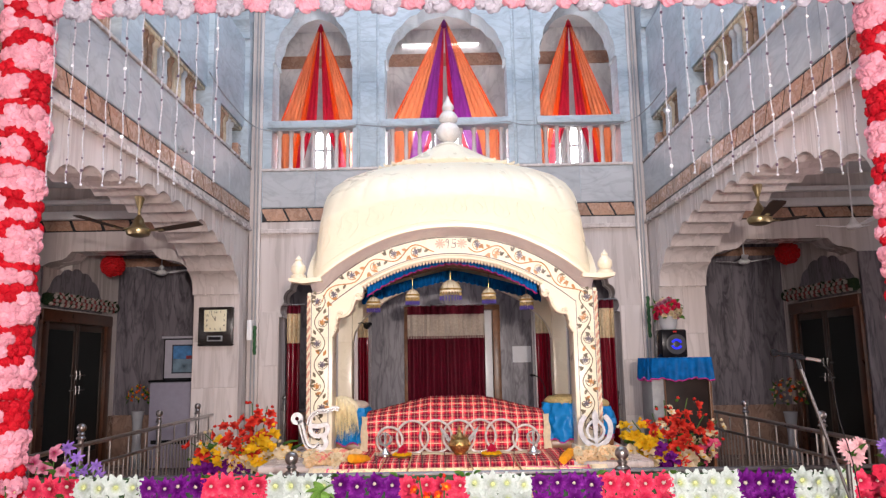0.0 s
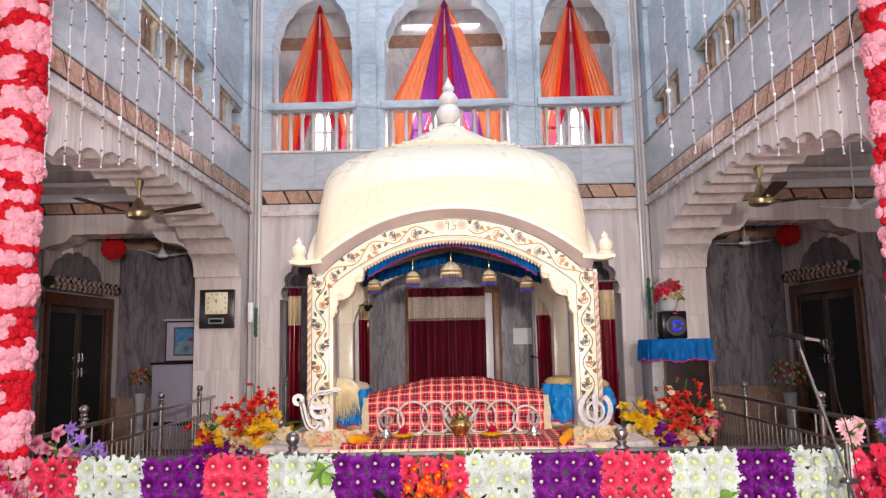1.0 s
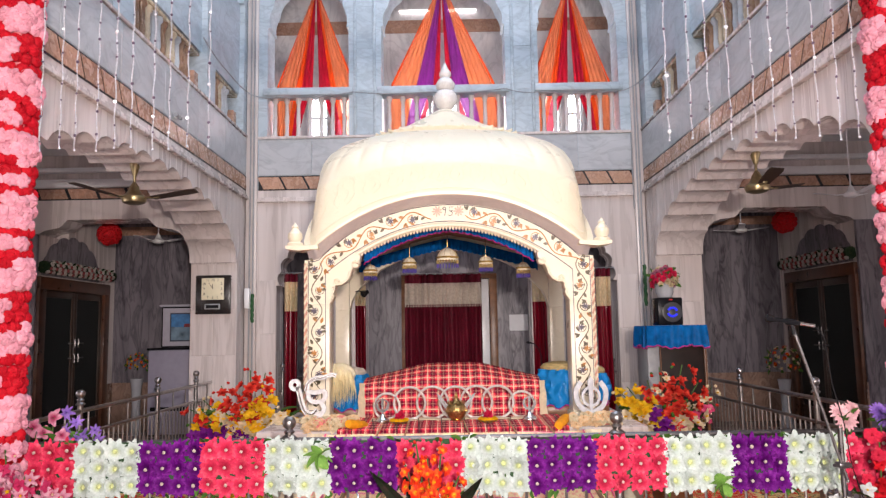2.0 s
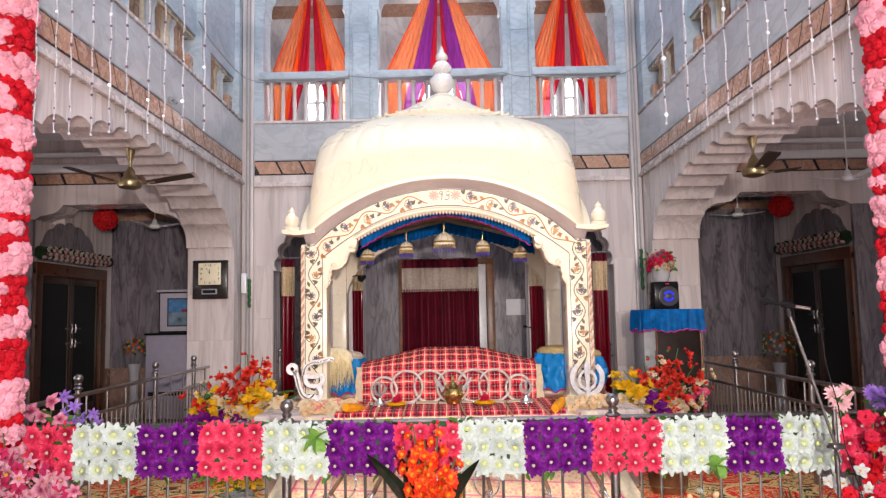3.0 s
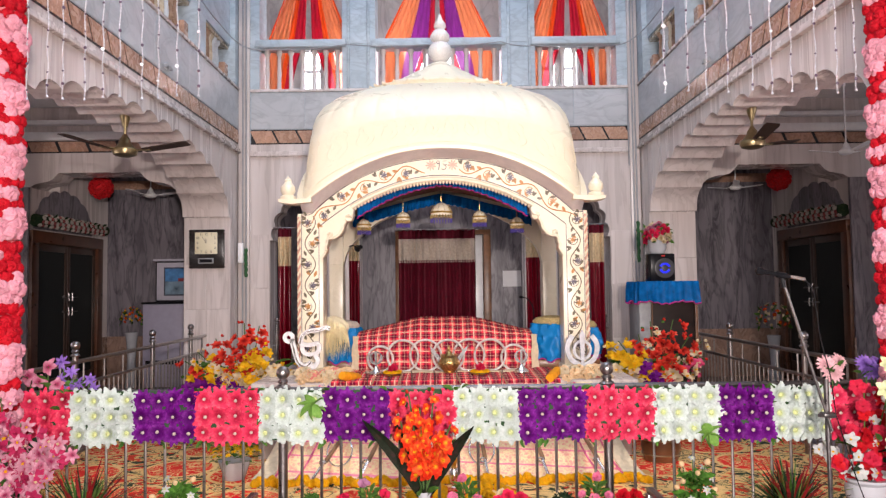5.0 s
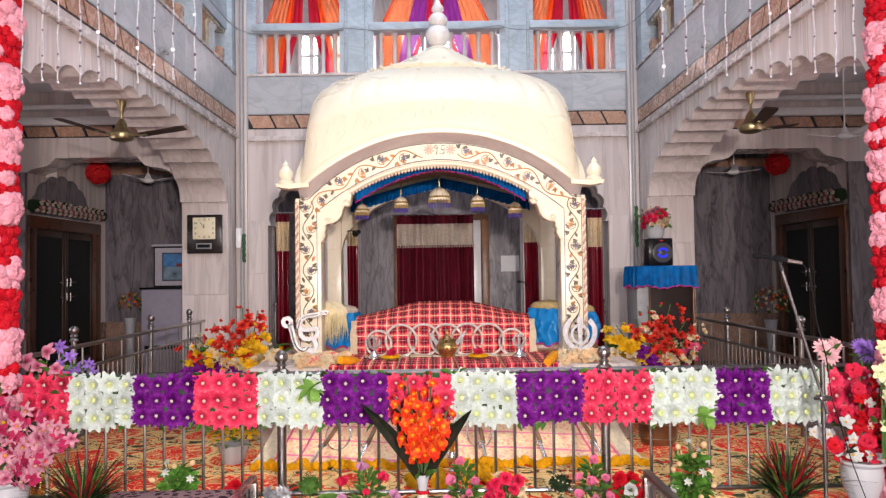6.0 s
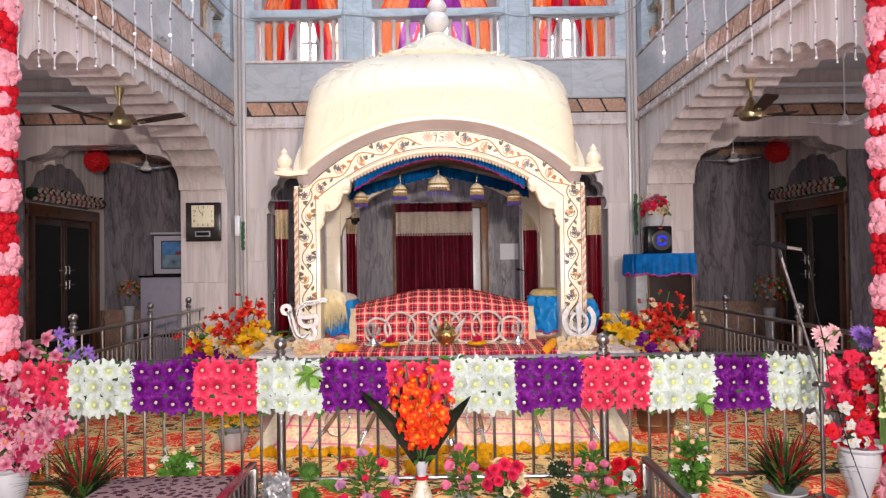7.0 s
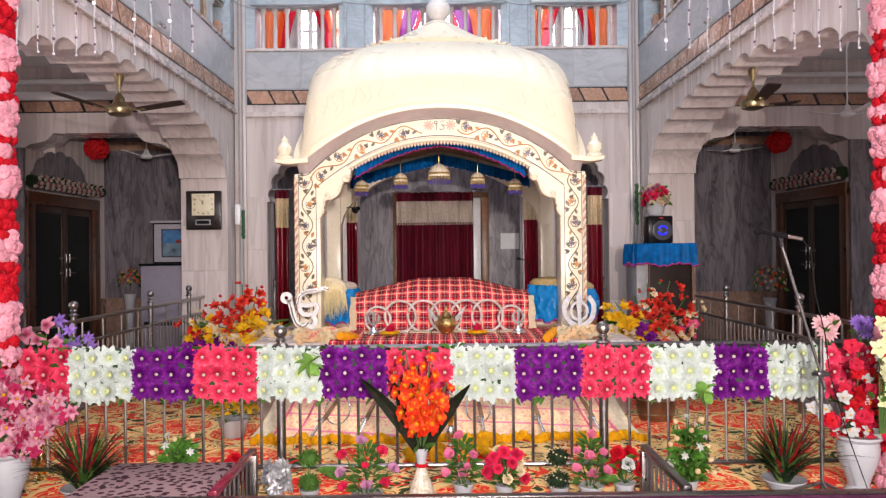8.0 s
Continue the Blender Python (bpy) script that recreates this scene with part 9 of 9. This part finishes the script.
for nm, label, place, mat, k in (("brass_jar", "tall amber brass jar standing behind the barrier", (-2.6, 4.8, 0.012), GOLD, 1.0), ("silver_urn", "small silver urn with a brass neck on the carpet", (0.09, 5.5, 0.012), SILVER, 0.68)):
    p = thing(nm, label, "vessel", place)
    pot(p, [(0.035 * k, 0), (0.04 * k, 0.01 * k), (0.025 * k, 0.03 * k), (0.055 * k, 0.1 * k), (0.06 * k, 0.17 * k), (0.04 * k, 0.22 * k), (0.0, 0.22 * k)], mat, "body")
    pot(p, [(0.03 * k, 0.221 * k), (0.026 * k, 0.25 * k), (0.045 * k, 0.31 * k), (0.05 * k, 0.36 * k), (0.03 * k, 0.4 * k), (0.0, 0.41 * k)], GOLD, "neck")
# flower pot on the speaker, vases in the aisles
def aisle_bouquet(label, place, heads, prof, z, r, n, mat=CERAMIC, size=1.0):
    p = thing("flower_vase", label, "vase", place)
    pot(p, prof, mat, "vase")
    for k in range(n):
        u = 1 - 1.5 * (k + 0.5) / n
        a = k * 2.39996
        q = math.sqrt(max(0, 1 - u * u))
        w = Vector((q * math.cos(a), q * math.sin(a), u))
        c = w * r + Vector((0, 0, z))
        shared("flower", heads[k % len(heads)], p, aim(c, w, k, size * rng.uniform(0.9, 1.15)))
        if k % 2:
            shared("leaf", LEAF_S, p, point_leaf(c * 0.97, w + Vector((0.3, 0, -0.4)), k, 1.1))
    return p


aisle_bouquet("white pot of pink and cream roses on the speaker", (CABX - 0.02, CABY, 1.876), [RM[0], RW[0], RB[0], RM[1], RW[1]],
              [(0.07, 0), (0.085, 0.01), (0.105, 0.07), (0.108, 0.15), (0.115, 0.175), (0.0, 0.165)], 0.22, 0.15, 46)
aisle_bouquet("tall white vase of orange and cream flowers in the aisle", (5.0, 11.0, 0), [FL_SC[0], FL_CRE[0], FL_CRE[1]],
              [(0.09, 0), (0.1, 0.02), (0.06, 0.3), (0.075, 0.55), (0.1, 0.72), (0.0, 0.7)], 0.98, 0.22, 44, size=0.62)
aisle_bouquet("dim bouquet beside the lavender cabinet", (-4.85, 11.45, 0), [FL_SC[1], FL_YEL[0]],
              [(0.09, 0), (0.1, 0.02), (0.06, 0.4), (0.075, 0.7), (0.1, 0.86), (0.0, 0.85)], 1.1, 0.15, 30, size=0.5)
# flower swags over the doors
for s in (-1, 1):
    g = thing("door_swag", "dark swag with rows of small pale flowers over the door", "garland", (s * (XO - 0.06), 10.66, 2.47), "door swags", 0)
    bm = bmesh.new()
    tube(bm, [(0, y, 0.006 * math.sin(y * 9)) for y in np.linspace(-1.0, 1.0, 18)], 0.085, 10)
    part("backing", bm, LEAF_DARK, g, "dark green leafy core")
    sm = [puff_mesh("small_flower", 0.034, petal_mat("dull_cream_petal", (0.5, 0.45, 0.4)), 90), puff_mesh("small_flower", 0.03, petal_mat("dusty_rose_petal", (0.36, 0.1, 0.1)), 91)]
    for i in range(26):
        for j in range(4):
            a = -0.9 + 0.62 * j
            y = -0.98 + 1.96 * (i + 0.35 * j) / 27
            if j != 1 and (i + j) % 4 == 3:
                shared("leaf", LEAF_D2, g, point_leaf((-s * 0.08 * math.cos(a), y, 0.08 * math.sin(a)), (-s * 0.6, 0.5 * (-1) ** i, 0.5), i, 0.9))
            else:
                shared("small_flower", sm[1 if (i + j) % 2 else 0], g, aim((-s * 0.09 * math.cos(a), y, 0.09 * math.sin(a)), (-s * math.cos(a), rng.uniform(-0.3, 0.3), math.sin(a)), i, rng.uniform(0.75, 1.0)))

# ---- low front rail, covered table ----
MAGENTA_LACQUER = plain("magenta_lacquer", (0.24, 0.03, 0.06), 0.14, 0.3, vary=0.3)
PURPLE_GLOSS = plain("dark_purple_lacquer", (0.07, 0.02, 0.05), 0.12, 0.2, vary=0.2)
t = thing("low_rail", "low steel rail with a dark purple lacquered front bar", "rail", (0, 3.6, 0))
part("front_bar", boxed(-2.4, 2.4, -0.03, 0.03, 0.2, 0.268, bevel=0.008), PURPLE_GLOSS, t)
part("top_strip", boxed(-2.4, 2.4, -0.028, 0.028, 0.269, 0.278, bevel=0.002), DULL_STEEL, t, "thin steel strip along the bar")
for x in (-2.3, -0.6, 0.6, 2.3):
    part("leg", boxed(x - 0.02, x + 0.02, -0.02, 0.02, 0.0, 0.2, bevel=0.004), STEEL, t)
for x in (-1.115, 1.245):
    s = -1 if x < 0 else 1
    part("side_rail", boxed(x - 0.022, x + 0.022, 0.031, 0.82, 0.268, 0.3, bevel=0.005), MAGENTA_LACQUER if x < 0 else DULL_STEEL, t, "magenta lacquered top rail" if x < 0 else "")
    for k in range(9):
        y = 0.06 + 0.085 * k
        bm = bmesh.new()
        tube(bm, [(x, y, 0.0), (x, y, 0.27)], 0.009, 6)
        part("bar", bm, STEEL, t)
    part("end_panel", boxed(x - 0.03, x + 0.03, 0.76, 0.82, 0.0, 0.266, bevel=0.006), STEEL, t)
TCLOTH, _t, _b = nodes_of("mauve_leaf_print_cloth")
_v = coords(_t, (22, 27, 22))
_vo = node(_t, "TexVoronoi", Scale=1.0)
_t.links.new(_v, _vo.inputs["Vector"])
_n = node(_t, "TexNoise", Scale=0.8, Detail=3.0)
_t.links.new(_v, _n.inputs["Vector"])
_m = _t.nodes.new("ShaderNodeMath"); _m.operation = 'MULTIPLY_ADD'
_t.links.new(_n.outputs[0], _m.inputs[0]); _m.inputs[1].default_value = 0.5
_t.links.new(_vo.outputs["Distance"], _m.inputs[2])
_c = ramp(_t, _m.outputs[0], [(0.65, (0.045, 0.016, 0.025)), (0.7, (0.29, 0.19, 0.195))])
_t.links.new(_c, _b.inputs["Base Color"])
_b.inputs["Roughness"].default_value = 0.9
_b.inputs["Specular IOR Level"].default_value = 0.1
t = thing("low_table", "low table covered with mauve leaf-printed cloth", "table", (-1.55, 4.0, 0))
part("cover", boxed(-0.36, 0.35, -0.34, 0.34, 0.2, 0.243, bevel=0.01), TCLOTH, t)
part("skirt", boxed(-0.355, 0.345, -0.335, 0.335, 0.05, 0.2), TCLOTH, t)
for x in (-0.3, 0.3):
    for y in (-0.3, 0.3):
        part("leg", boxed(x - 0.025, x + 0.025, y - 0.025, y + 0.025, 0.0, 0.06), STEEL, t)

# ---- microphone stand ----
t = thing("microphone_stand", "chrome boom microphone stand with a black cable", "microphone stand", (2.218, 4.22, 0))
bm = bmesh.new()
tube(bm, [(0, 0, 0.05), (0, 0, 0.62)], 0.011, 10)
tube(bm, [(0, 0, 0.6), (0, 0, 0.95)], 0.0145, 10)
part("pole", bm, DULL_STEEL, t)
for k in range(3):
    a = 2 * math.pi * k / 3 + 0.5
    bm = bmesh.new()
    tube(bm, [(0, 0, 0.12), (0.24 * math.cos(a), 0.24 * math.sin(a), 0.012)], 0.01, 8)
    part("leg", bm, STEEL, t)
bm = bmesh.new()
tube(bm, [(0.01, -0.03, 0.66), (-0.235, -0.03, 1.5)], 0.0085, 10)
part("boom", bm, DULL_STEEL, t)
bm = bmesh.new()
box(bm, -0.04, 0.03, -0.05, 0.02, 0.735, 0.765, bevel=0.01)
tube(bm, [(-0.065, -0.03, 0.75), (-0.03, -0.03, 0.75)], 0.01, 8)
part("clamp", bm, DULL_STEEL, t)
bm = bmesh.new()
tube(bm, [(-0.235, -0.03, 1.48), (-0.245, -0.03, 1.535)], 0.012, 10)
tube(bm, [(-0.275, -0.033, 1.556), (-0.22, -0.032, 1.546)], 0.019, 10)
part("holder", bm, BLACK_PLASTIC, t)
bm = bmesh.new()
tube(bm, [(-0.345, -0.035, 1.569), (-0.2, -0.032, 1.542)], [0.0125, 0.011], 10)
mic = part("microphone", bm, BLACK_PLASTIC, t, "black microphone body")
bm = bmesh.new()
tube(bm, [(-0.2, -0.032, 1.5415), (-0.115, -0.03, 1.526)], 0.01, 10)
part("plug", bm, SILVER, mic, "bright steel plug")
bm = bmesh.new()
tube(bm, [(-0.395, -0.036, 1.578), (-0.388, -0.036, 1.577), (-0.365, -0.036, 1.573), (-0.345, -0.035, 1.569)], [0.01, 0.022, 0.023, 0.014], 12)
part("grille", bm, BLACK_PLASTIC, mic, "dark mesh grille")
bm = bmesh.new()
tube(bm, [(-0.115, -0.03, 1.526), (-0.075, -0.05, 1.46), (-0.05, -0.05, 1.2), (0.0, -0.05, 0.98), (0.03, -0.04, 0.75), (0.12, -0.06, 0.4), (0.2, -0.1, 0.12), (0.24, -0.15, 0.008)], 0.003, 6)
part("cable", bm, BLACK_PLASTIC, t)

# petals and offerings along the platform's front edge
for x0, x1 in ((-1.3, -0.86), (1.1, 1.5)):
    p = thing("petal_bed", "heap of peach and pink cloth roses on the platform edge", "flowers", ((x0 + x1) / 2, 6.56, DECK), "petal beds")
    ms = [floret_mesh("rose", 0.06, P_PEACH, 6, 95, 0.35, None, 1.05), floret_mesh("rose", 0.058, P_CREAM, 6, 96, 0.3, None, 1.05), floret_mesh("rose", 0.05, petal_mat("salmon_petal", (0.95, 0.32, 0.26)), 6, 97, 0.5, None, 1.0)]
    for i in range(60):
        shared("rose", ms[(0, 1, 0, 1, 0, 0, 2)[i % 7]], p, aim((rng.uniform(x0, x1) - (x0 + x1) / 2, rng.uniform(-0.08, 0.1), rng.uniform(0.01, 0.09)), (rng.uniform(-0.4, 0.4), -0.8, 1.0), i, rng.uniform(0.9, 1.1)))
for x, a in ((-0.8, 0.9), (1.0, -0.95)):
    p = thing("rolled_cloth", "rolled saffron cloth lying on the platform edge", "cloth", (x, 6.5, DECK), "saffron cloth rolls")
    bm = bmesh.new()
    tube(bm, [(0.1 * f * math.cos(a), 0.12 * f, 0.045 + 0.03 * f * math.sin(-a)) for f in np.linspace(-1, 1, 7)], [0.035, 0.042, 0.04, 0.044, 0.04, 0.042, 0.03], 10)
    part("roll", bm, plain("saffron_cloth", (0.85, 0.33, 0.01), 0.6, vary=0.2, scale=20) if x < 0 else bpy.data.materials["saffron_cloth"], p)
for x in (-0.44, 0.355):
    p = thing("offering_bowl", "steel plate heaped with marigolds and a red rose", "bowl", (x, 6.68, DECK + 0.025), "offering bowls")
    bm = bmesh.new()
    lathe(bm, [(0.05, 0), (0.055, 0.004), (0.095, 0.02), (0.097, 0.026), (0.06, 0.016), (0.0, 0.012)], 24)
    part("plate", bm, STEEL, p)
    for i in range(13):
        a = 2 * math.pi * i / 13
        shared("marigold", MARI[i % 3], p, aim((0.07 * math.cos(a), 0.07 * math.sin(a), 0.03), (math.cos(a) * 0.6, math.sin(a) * 0.6 - 0.2, 0.9), i, 0.68))
    shared("rose", RM[0], p, aim((0, -0.01, 0.055), (0, -0.6, 1), 0, 1.25))
    shared("rose", RM[1], p, aim((0.008, 0.0, 0.075), (0.2, -0.5, 1), 1, 1.0))
